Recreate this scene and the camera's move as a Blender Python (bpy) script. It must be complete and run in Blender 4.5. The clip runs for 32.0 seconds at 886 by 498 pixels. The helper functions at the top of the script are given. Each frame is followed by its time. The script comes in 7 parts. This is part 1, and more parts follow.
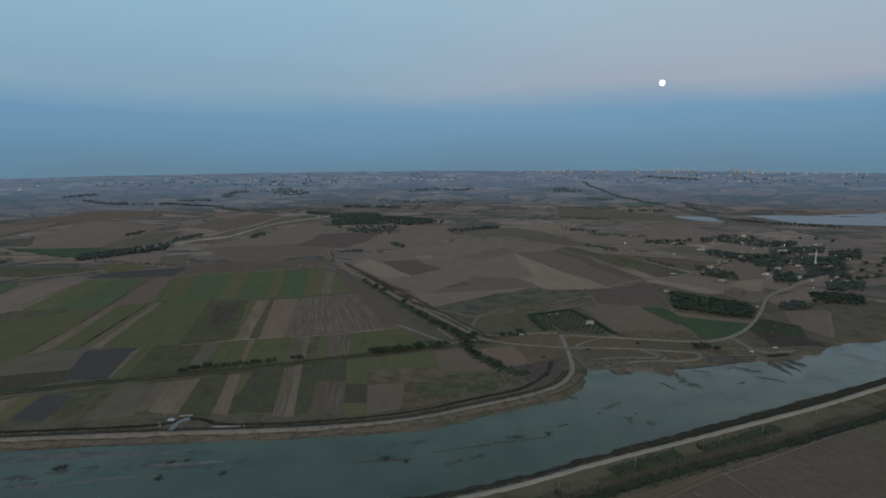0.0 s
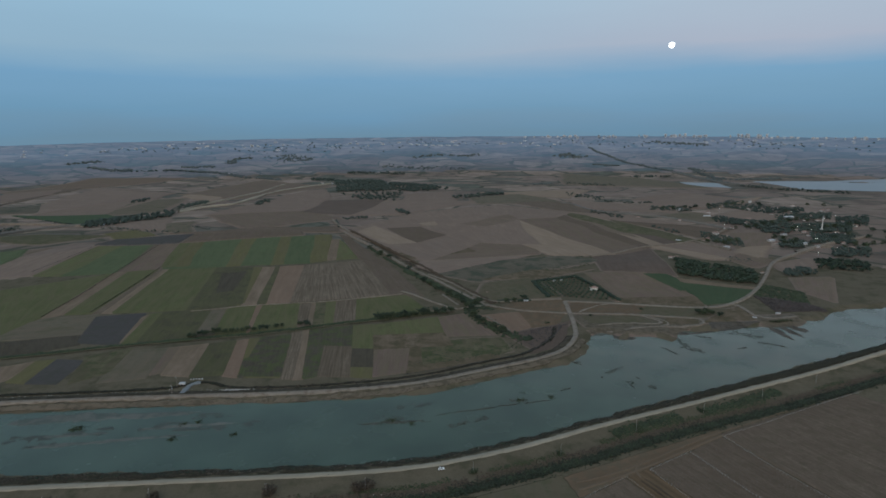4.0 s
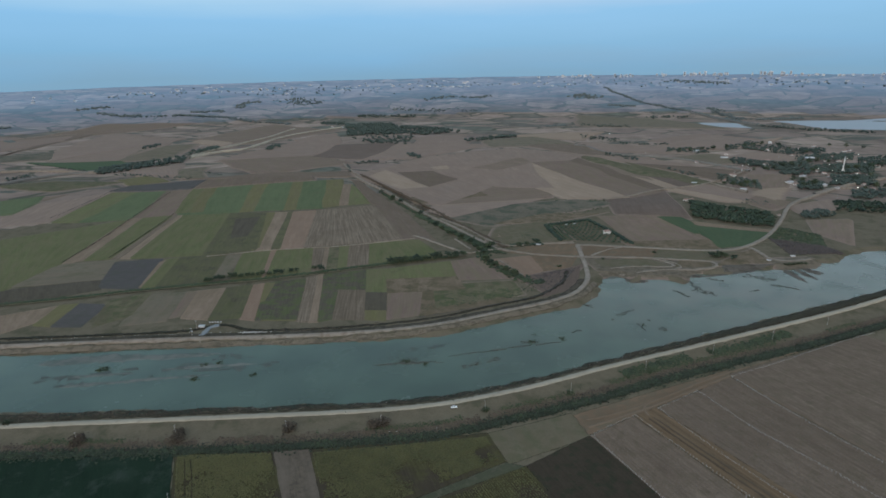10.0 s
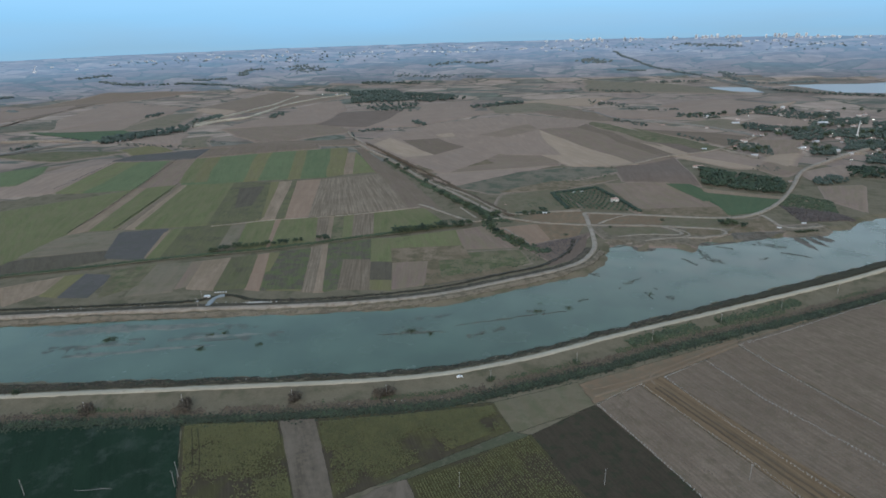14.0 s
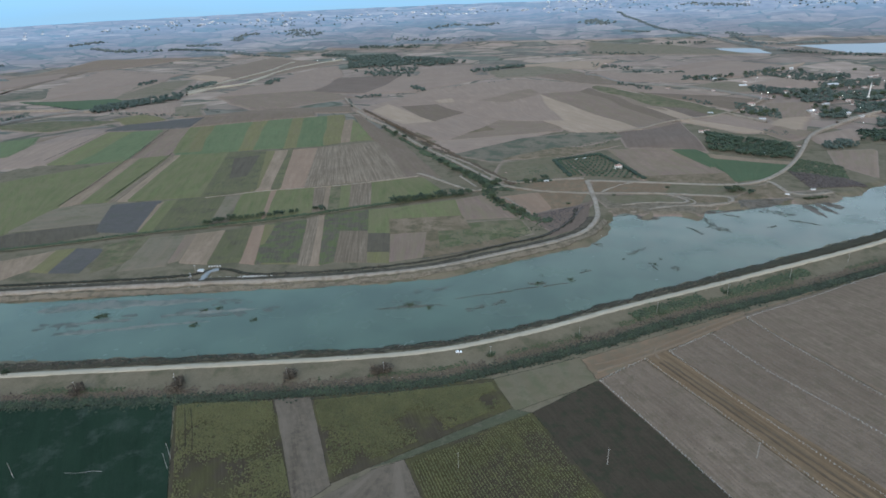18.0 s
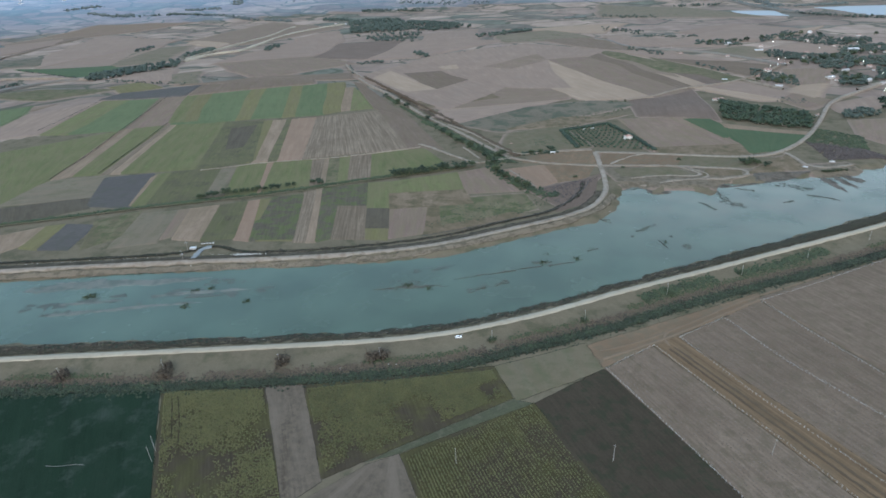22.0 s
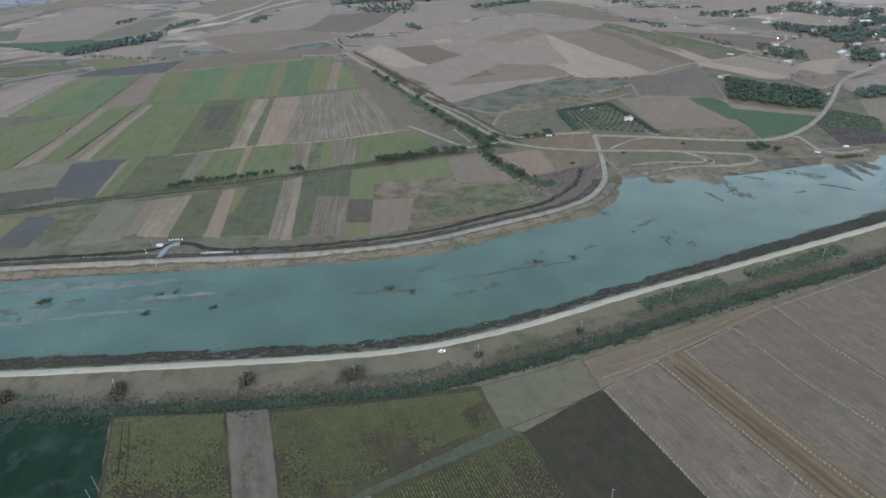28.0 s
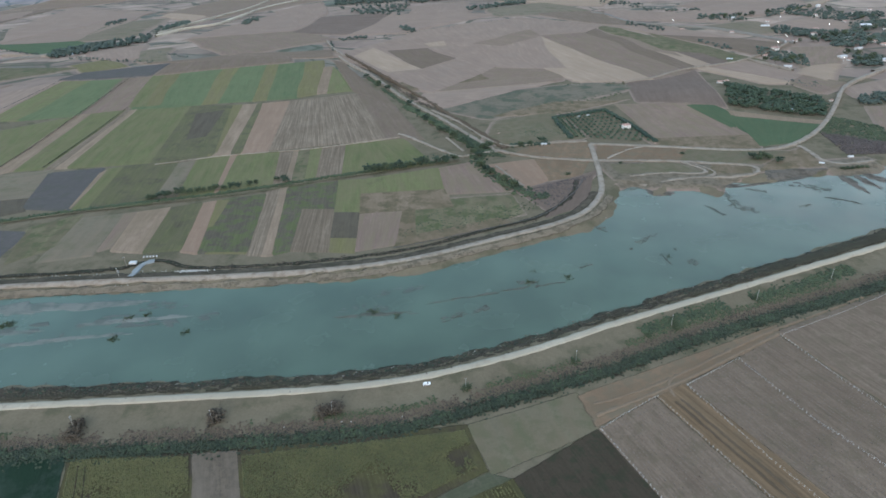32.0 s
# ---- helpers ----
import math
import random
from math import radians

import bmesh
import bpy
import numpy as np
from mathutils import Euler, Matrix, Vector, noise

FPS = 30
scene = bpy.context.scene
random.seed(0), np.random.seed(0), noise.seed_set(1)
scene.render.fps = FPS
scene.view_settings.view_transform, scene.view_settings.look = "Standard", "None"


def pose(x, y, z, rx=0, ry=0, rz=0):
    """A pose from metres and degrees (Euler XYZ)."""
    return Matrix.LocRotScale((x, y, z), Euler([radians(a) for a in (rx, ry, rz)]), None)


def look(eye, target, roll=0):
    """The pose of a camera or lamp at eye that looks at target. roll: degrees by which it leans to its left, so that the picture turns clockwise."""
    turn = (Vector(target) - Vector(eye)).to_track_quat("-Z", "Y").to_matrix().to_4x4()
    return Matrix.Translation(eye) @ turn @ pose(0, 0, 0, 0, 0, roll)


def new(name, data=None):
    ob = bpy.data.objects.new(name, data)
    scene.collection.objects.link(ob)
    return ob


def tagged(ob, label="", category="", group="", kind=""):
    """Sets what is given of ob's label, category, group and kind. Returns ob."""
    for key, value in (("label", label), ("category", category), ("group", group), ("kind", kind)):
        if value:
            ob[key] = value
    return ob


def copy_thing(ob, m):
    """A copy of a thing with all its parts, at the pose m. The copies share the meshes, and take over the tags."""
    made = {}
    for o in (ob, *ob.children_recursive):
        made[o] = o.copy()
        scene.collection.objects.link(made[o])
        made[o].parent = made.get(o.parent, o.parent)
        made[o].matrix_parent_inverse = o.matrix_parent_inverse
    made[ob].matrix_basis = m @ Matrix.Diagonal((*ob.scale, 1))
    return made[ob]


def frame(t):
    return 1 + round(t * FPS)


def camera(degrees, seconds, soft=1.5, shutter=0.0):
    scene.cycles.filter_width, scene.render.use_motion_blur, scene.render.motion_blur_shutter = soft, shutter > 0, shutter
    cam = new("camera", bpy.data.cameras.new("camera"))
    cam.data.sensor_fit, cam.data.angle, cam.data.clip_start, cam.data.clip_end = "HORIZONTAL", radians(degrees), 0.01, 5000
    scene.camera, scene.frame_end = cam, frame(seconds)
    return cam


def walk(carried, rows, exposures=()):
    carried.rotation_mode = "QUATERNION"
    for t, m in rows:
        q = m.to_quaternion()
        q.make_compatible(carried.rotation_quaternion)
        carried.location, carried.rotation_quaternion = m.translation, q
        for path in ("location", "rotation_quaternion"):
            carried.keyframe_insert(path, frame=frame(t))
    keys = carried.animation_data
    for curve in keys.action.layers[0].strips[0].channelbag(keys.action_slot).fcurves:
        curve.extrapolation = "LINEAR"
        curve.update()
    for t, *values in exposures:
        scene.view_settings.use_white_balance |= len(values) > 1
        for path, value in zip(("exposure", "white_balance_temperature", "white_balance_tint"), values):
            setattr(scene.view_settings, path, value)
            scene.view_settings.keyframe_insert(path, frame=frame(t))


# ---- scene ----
# camera and its flight
cam = camera(76.0, 32.0, soft=1.7)
PATH = [
    (0, (5.704, 25.807, 231.24), (5.357, 27.755, 230.953), -0.4),
    (0.5, (5.842, 25.545, 231.242), (5.491, 27.492, 230.946), -0.5),
    (1, (5.94, 25.277, 231.253), (5.587, 27.222, 230.947), -0.4),
    (1.5, (6.001, 25.032, 231.284), (5.647, 26.976, 230.97), -0.4),
    (2, (6.034, 24.822, 231.32), (5.679, 26.764, 230.997), -0.5),
    (2.5, (5.998, 24.604, 231.357), (5.642, 26.543, 231.022), -0.5),
    (3, (5.933, 24.441, 231.395), (5.575, 26.376, 231.039), -0.5),
    (3.5, (5.885, 24.329, 231.446), (5.526, 26.26, 231.066), -0.5),
    (5.5, (5.786, 24.163, 231.948), (5.417, 26.073, 231.481), -0.7),
    (6, (5.73, 24.127, 231.992), (5.359, 26.031, 231.505), -0.7),
    (6.5, (5.716, 24.142, 231.997), (5.342, 26.041, 231.492), -0.8),
    (7, (5.711, 24.175, 231.98), (5.334, 26.069, 231.461), -0.9),
    (7.5, (5.72, 24.21, 231.935), (5.34, 26.101, 231.405), -0.9),
    (8, (5.73, 24.247, 231.852), (5.347, 26.134, 231.309), -1.0),
    (8.5, (5.713, 24.276, 231.757), (5.327, 26.158, 231.2), -1.0),
    (9, (5.726, 24.312, 231.653), (5.337, 26.189, 231.084), -1.1),
    (9.5, (5.782, 24.38, 231.518), (5.39, 26.254, 230.938), -1.1),
    (10, (5.847, 24.545, 231.362), (5.451, 26.414, 230.77), -1.2),
    (10.5, (5.911, 24.798, 231.183), (5.512, 26.662, 230.579), -1.3),
    (11, (5.94, 25.14, 230.99), (5.538, 27.0, 230.373), -1.4),
    (11.5, (5.935, 25.598, 230.792), (5.53, 27.453, 230.164), -1.4),
    (12, (5.928, 26.227, 230.607), (5.52, 28.076, 229.964), -1.5),
    (12.5, (5.898, 27.03, 230.411), (5.487, 28.874, 229.756), -1.5),
    (13, (5.843, 28.016, 230.208), (5.431, 29.855, 229.539), -1.6),
    (13.5, (5.82, 29.13, 230.009), (5.407, 30.964, 229.327), -1.6),
    (14, (5.794, 30.423, 229.816), (5.381, 32.252, 229.12), -1.7),
    (14.5, (5.747, 31.962, 229.633), (5.332, 33.785, 228.925), -1.7),
    (16.5, (5.324, 39.33, 228.34), (4.909, 41.131, 227.577), -2.1),
    (17, (5.29, 41.401, 228.18), (4.875, 43.197, 227.404), -2.1),
    (17.5, (5.257, 43.629, 228.035), (4.841, 45.42, 227.246), -2.2),
    (18, (5.178, 45.953, 227.88), (4.765, 47.738, 227.077), -2.3),
    (18.5, (5.087, 48.339, 227.733), (4.675, 50.118, 226.919), -2.4),
    (19, (5.055, 50.838, 227.571), (4.641, 52.612, 226.744), -2.4),
    (19.5, (5.03, 53.435, 227.392), (4.613, 55.203, 226.555), -2.5),
    (20, (4.967, 56.253, 227.207), (4.547, 58.014, 226.357), -2.5),
    (20.5, (4.853, 59.216, 226.994), (4.43, 60.97, 226.132), -2.5),
    (21, (4.732, 62.381, 226.787), (4.308, 64.128, 225.91), -2.6),
    (21.5, (4.674, 65.666, 226.582), (4.249, 67.406, 225.693), -2.6),
    (22, (4.645, 69.141, 226.398), (4.219, 70.874, 225.494), -2.6),
    (22.5, (4.598, 72.705, 226.237), (4.172, 74.431, 225.322), -2.7),
    (23, (4.548, 76.358, 226.095), (4.123, 78.078, 225.166), -2.7),
    (23.5, (4.548, 79.967, 225.979), (4.124, 81.681, 225.039), -2.7),
    (24, (4.561, 83.627, 225.895), (4.138, 85.334, 224.943), -2.7),
    (24.5, (4.55, 87.281, 225.839), (4.128, 88.982, 224.876), -2.7),
    (25, (4.506, 90.965, 225.823), (4.085, 92.66, 224.849), -2.7),
    (25.5, (4.516, 94.596, 225.844), (4.096, 96.288, 224.862), -2.7),
    (27.5, (4.963, 108.904, 226.411), (4.549, 110.595, 225.425), -2.6),
    (28, (5.06, 112.501, 226.513), (4.648, 114.191, 225.527), -2.7),
    (28.5, (5.179, 116.091, 226.622), (4.769, 117.783, 225.636), -2.7),
    (29, (5.335, 119.637, 226.73), (4.926, 121.329, 225.745), -2.7),
    (29.5, (5.496, 123.182, 226.837), (5.088, 124.874, 225.851), -2.7),
    (30, (5.653, 126.718, 226.935), (5.247, 128.411, 225.951), -2.6),
    (30.5, (5.773, 130.201, 226.999), (5.367, 131.894, 226.015), -2.7),
    (31, (5.838, 133.677, 227.039), (5.433, 135.371, 226.057), -2.6),
    (31.5, (5.877, 137.19, 227.053), (5.474, 138.884, 226.07), -2.6),
    (32, (5.89, 140.736, 227.059), (5.488, 142.429, 226.073), -2.5),
]
EXPOSURES = [(0, -0.17, 6280, 9), (3, -0.07, 6260, 9), (6, 0.31, 6240, 9), (9, 0.56, 6220, 9), (13, 0.94, 6140, 9), (17, 1.27, 5990, 9), (21, 1.48, 5930, 9), (32, 1.53, 5920, 9)]
walk(cam, [(t, look(eye, target, roll)) for t, eye, target, roll in PATH], EXPOSURES)


# dusk sky: blue shadow of the earth, pink band above it, pale blue higher up
world = bpy.data.worlds.new("dusk_sky")
scene.world = world
world.use_nodes = True


def dusk_sky(tree):
    n, link = tree.nodes, tree.links
    n.clear()
    out, back = n.new("ShaderNodeOutputWorld"), n.new("ShaderNodeBackground")
    coord, split = n.new("ShaderNodeTexCoord"), n.new("ShaderNodeSeparateXYZ")
    link.new(coord.outputs["Generated"], split.inputs[0])
    ramp = n.new("ShaderNodeValToRGB")
    stretch = n.new("ShaderNodeMapRange")
    stretch.inputs["From Min"].default_value, stretch.inputs["From Max"].default_value = -0.02, 0.48
    link.new(split.outputs["Z"], stretch.inputs["Value"])
    wisp, scale = n.new("ShaderNodeTexNoise"), n.new("ShaderNodeVectorMath")
    scale.operation = "MULTIPLY"
    scale.inputs[1].default_value = (2.2, 2.2, 16)
    link.new(coord.outputs["Generated"], scale.inputs[0])
    link.new(scale.outputs[0], wisp.inputs["Vector"])
    wisp.inputs["Scale"].default_value, wisp.inputs["Detail"].default_value = 1.3, 5
    sway = n.new("ShaderNodeMath")
    sway.operation = "MULTIPLY_ADD"
    link.new(wisp.outputs["Fac"], sway.inputs[0])
    sway.inputs[1].default_value = 0.10
    link.new(stretch.outputs[0], sway.inputs[2])
    tilt = n.new("ShaderNodeMath")
    tilt.operation = "ADD"
    tilt.inputs[1].default_value = -0.05
    link.new(sway.outputs[0], tilt.inputs[0])
    link.new(tilt.outputs[0], ramp.inputs["Fac"])
    plain_ramp = n.new("ShaderNodeValToRGB")
    link.new(tilt.outputs[0], plain_ramp.inputs["Fac"])
    for r, belt, pale, lilac, high in ((ramp, SKY_BELT, SKY_PALE, SKY_LILAC, SKY_HIGH_EAST), (plain_ramp, SKY_BELT_NORTH, SKY_PALE_NORTH, SKY_LILAC_NORTH, SKY_HIGH)):
        stops = [(0.03, SKY_HAZE), (0.12, SKY_SHADOW), (0.21, SKY_SHADOW_TOP), (0.30, belt), (0.54, pale), (0.76, lilac), (1.0, high)]
        while len(r.color_ramp.elements) < len(stops):
            r.color_ramp.elements.new(0.5)
        for e, (at, colour) in zip(r.color_ramp.elements, stops):
            e.position, e.color = at, (*colour, 1)
    across, belts = n.new("ShaderNodeMapRange"), n.new("ShaderNodeMixRGB")
    across.interpolation_type = "SMOOTHSTEP"
    across.inputs["From Min"].default_value, across.inputs["From Max"].default_value = -0.6, 0.35
    link.new(split.outputs["X"], across.inputs["Value"])
    link.new(across.outputs[0], belts.inputs["Fac"])
    link.new(plain_ramp.outputs["Color"], belts.inputs["Color1"])
    link.new(ramp.outputs["Color"], belts.inputs["Color2"])
    air = n.new("ShaderNodeTexSky")
    air.sky_type, air.sun_disc = "NISHITA", False
    air.sun_elevation, air.sun_rotation = radians(2.0), radians(190)
    mix = n.new("ShaderNodeMixRGB")
    mix.blend_type = "ADD"
    mix.inputs["Fac"].default_value = 0.02
    link.new(belts.outputs["Color"], mix.inputs["Color1"])
    link.new(air.outputs["Color"], mix.inputs["Color2"])
    a, b, c = (n.new("ShaderNodeMath") for _ in range(3))
    warm = n.new("ShaderNodeMixRGB")
    a.operation, b.operation, c.operation = "MULTIPLY", "POWER", "MULTIPLY"
    link.new(split.outputs["Y"], a.inputs[0])
    a.inputs[1].default_value = -1.0
    a.use_clamp = True
    link.new(a.outputs[0], b.inputs[0])
    b.inputs[1].default_value = 1.6
    link.new(b.outputs[0], c.inputs[0])
    c.inputs[1].default_value = 1.0
    warm.blend_type = "ADD"
    link.new(c.outputs[0], warm.inputs["Fac"])
    link.new(mix.outputs["Color"], warm.inputs["Color1"])
    warm.inputs["Color2"].default_value = (*SKY_WEST, 1)
    link.new(warm.outputs["Color"], back.inputs["Color"])
    back.inputs["Strength"].default_value = SKY_STRENGTH
    link.new(back.outputs[0], out.inputs[0])


SKY_STRENGTH = 1.0
SKY_WEST = (0.92, 0.77, 0.64)
SKY_HAZE, SKY_SHADOW, SKY_SHADOW_TOP = (0.135, 0.245, 0.335), (0.122, 0.28, 0.43), (0.145, 0.31, 0.485)
SKY_HIGH_EAST = (0.29, 0.39, 0.49)
SKY_LILAC, SKY_LILAC_NORTH = (0.5, 0.535, 0.6), (0.28, 0.405, 0.475)
SKY_BELT, SKY_BELT_NORTH, SKY_PALE, SKY_PALE_NORTH, SKY_HIGH = (0.36, 0.40, 0.50), (0.245, 0.385, 0.51), (0.385, 0.495, 0.585), (0.30, 0.48, 0.62), (0.215, 0.345, 0.47)
dusk_sky(world.node_tree)

# afterglow of the sun that has just set behind the camera: weak, warm and very wide
glow = new("afterglow", bpy.data.lights.new("afterglow", "SUN"))
glow.data.energy, glow.data.angle, glow.data.color = 0.35, radians(50), (1.0, 0.86, 0.76)
glow.matrix_world = look((-900, -4000, 1500), (0, 400, 0))


# lie of the land: a flat river plain, two dykes, low hills behind, a far rise to the skyline
NEAR_ROAD = [(-900, 150), (-640, 226), (-471, 270), (-355, 301), (-246, 328), (-138, 355), (-102, 366), (-72, 377), (-32, 398), (6, 422), (46, 451), (90, 479), (184, 540), (276, 600), (362, 663), (620, 850)]
FAR_ROAD = [(-1000, 268), (-700, 345), (-471, 406), (-377, 431), (-280, 455), (-235, 465), (-188, 478), (-141, 494), (-102, 512), (-50, 549), (1, 584), (29, 614), (42, 657), (42, 691), (38, 742), (32, 797)]
NEAR_EDGE = [(-920, 185), (-640, 254), (-377, 319), (-298, 336), (-220, 353), (-143, 372), (-105, 382), (-76, 393), (-34, 417), (6, 442), (48, 471), (93, 503), (143, 538), (194, 572), (252, 612), (380, 700), (640, 880)]
FAR_EDGE = [(-1000, 258), (-700, 334), (-462, 396), (-370, 421), (-276, 445), (-231, 455), (-184, 468), (-137, 481), (-99, 495), (-69, 516), (-32, 544), (5, 568), (27, 582), (46, 608), (54, 630), (55, 653), (60, 682), (75, 689), (85, 683), (90, 665), (101, 666), (108, 680), (126, 685), (139, 678), (148, 670), (155, 680), (156, 696), (169, 710), (180, 706), (203, 712), (226, 726), (236, 734), (253, 734), (268, 741), (290, 744), (306, 748), (327, 769), (348, 774), (369, 805), (397, 828), (441, 840), (700, 1010)]
WATER = -3.0


def smooth(a, b, v):
    u = np.clip((v - a) / (b - a), 0, 1)
    return u * u * (3 - 2 * u)


def off_line(x, y, line):
    """Distance of places from a bent line."""
    best = np.full(np.shape(x), 1e9)
    for (ax, ay), (bx, by) in zip(line, line[1:]):
        dx, dy = bx - ax, by - ay
        u = np.clip(((x - ax) * dx + (y - ay) * dy) / (dx * dx + dy * dy), 0, 1)
        best = np.minimum(best, np.hypot(x - ax - u * dx, y - ay - u * dy))
    return best


def in_river(x, y):
    ring = NEAR_EDGE + FAR_EDGE[::-1]
    inside = np.zeros(np.shape(x), bool)
    for (ax, ay), (bx, by) in zip(ring, ring[1:] + ring[:1]):
        if ay != by:
            inside ^= ((ay > y) != (by > y)) & (x < (bx - ax) * (y - ay) / (by - ay) + ax)
    return inside


def rolling(x, y):
    return np.sin(x / 290 + 1.4 * np.sin(y / 410)) * np.cos(y / 330 + 0.8 * np.sin(x / 500)) + 0.5 * np.sin(x / 130 + y / 170)


def land(x, y):
    """Height of the ground."""
    x, y = np.asarray(x, float), np.asarray(y, float)
    far = np.hypot(x, y - 60)
    z = 14 * smooth(950, 1900, far) + 5 * rolling(x, y) * smooth(900, 1500, far) * (1 - smooth(2150, 2350, far))
    rise = np.clip((far - 2850) / 1870, 0, 1.0)
    z = z + 184 * rise ** 1.1 + rolling(x * 1.7, y * 1.7) * 7 * smooth(2950, 3300, far) * (1 - 0.75 * smooth(3800, 4600, far))
    z = z - 24 * np.clip((np.arctan2(x, np.maximum(y, 1)) + 0.2) / 0.6, -1.1, 1.1) ** 2 * rise
    z = z - 260 * smooth(4730, 5300, far)
    z = z + 9 * np.exp(-((x - 175) / 75) ** 2 - ((y - 1010) / 90) ** 2)
    inside = in_river(x, y)
    rim = np.minimum(off_line(x, y, NEAR_EDGE), off_line(x, y, FAR_EDGE))
    wobble = 1.3 * np.sin(x * 0.071 + 2.3 * np.sin(y * 0.053)) + 0.9 * np.sin(y * 0.27 + x * 0.19 + 2 * np.sin(x * 0.037)) + 0.7 * np.sin(x * 0.47 - y * 0.39)
    signed = np.where(inside, -rim, rim) + wobble
    dyke = 1.4 * np.exp(-(np.minimum(off_line(x, y, NEAR_ROAD), off_line(x, y, FAR_ROAD[:13])) / 9.0) ** 2)
    bank = np.where(signed < 0, WATER + np.maximum(signed * 0.16, -2.2), np.minimum(z + dyke, WATER + 0.38 * signed))
    near = smooth(160, 200, far)
    return np.where(inside | (rim < 60), bank, z + dyke * (rim < 90)) * near


# materials
def shader(name):
    m = bpy.data.materials.new(name)
    m.use_nodes = True
    n = m.node_tree.nodes
    return m, n, m.node_tree.links, n["Principled BSDF"]


def tone(c, k):
    return (min(c[0] * k, 1), min(c[1] * k, 1), min(c[2] * k, 1), 1)


def plain(name, colour, rough=0.8, metal=0.0, vary=0.25, size=3.0, bump=0.0):
    """A surface with soft stains, fine grain and a different tone on each object."""
    m, n, link, bsdf = shader(name)
    coord = n.new("ShaderNodeTexCoord")
    broad, fine, info = n.new("ShaderNodeTexNoise"), n.new("ShaderNodeTexNoise"), n.new("ShaderNodeObjectInfo")
    for tex, s in ((broad, 1 / size), (fine, 9 / size)):
        tex.inputs["Scale"].default_value, tex.inputs["Detail"].default_value = s, 4
        link.new(coord.outputs["Object"], tex.inputs["Vector"])
    mix, ramp = n.new("ShaderNodeMath"), n.new("ShaderNodeValToRGB")
    mix.operation = "MULTIPLY_ADD"
    link.new(fine.outputs["Fac"], mix.inputs[0])
    mix.inputs[1].default_value = 0.5
    link.new(broad.outputs["Fac"], mix.inputs[2])
    own = n.new("ShaderNodeMath")
    own.operation = "MULTIPLY_ADD"
    link.new(info.outputs["Random"], own.inputs[0])
    own.inputs[1].default_value = 0.3
    link.new(mix.outputs[0], own.inputs[2])
    ramp.color_ramp.elements[0].position, ramp.color_ramp.elements[1].position = 0.55, 1.2 / 1.2
    ramp.color_ramp.elements[0].color, ramp.color_ramp.elements[1].color = tone(colour, 1 - vary), tone(colour, 1 + vary)
    link.new(own.outputs[0], ramp.inputs["Fac"])
    link.new(ramp.outputs["Color"], bsdf.inputs["Base Color"])
    bsdf.inputs["Roughness"].default_value, bsdf.inputs["Metallic"].default_value = rough, metal
    if bump:
        b = n.new("ShaderNodeBump")
        b.inputs["Distance"].default_value = bump
        link.new(fine.outputs["Fac"], b.inputs["Height"])
        link.new(b.outputs[0], bsdf.inputs["Normal"])
    return m


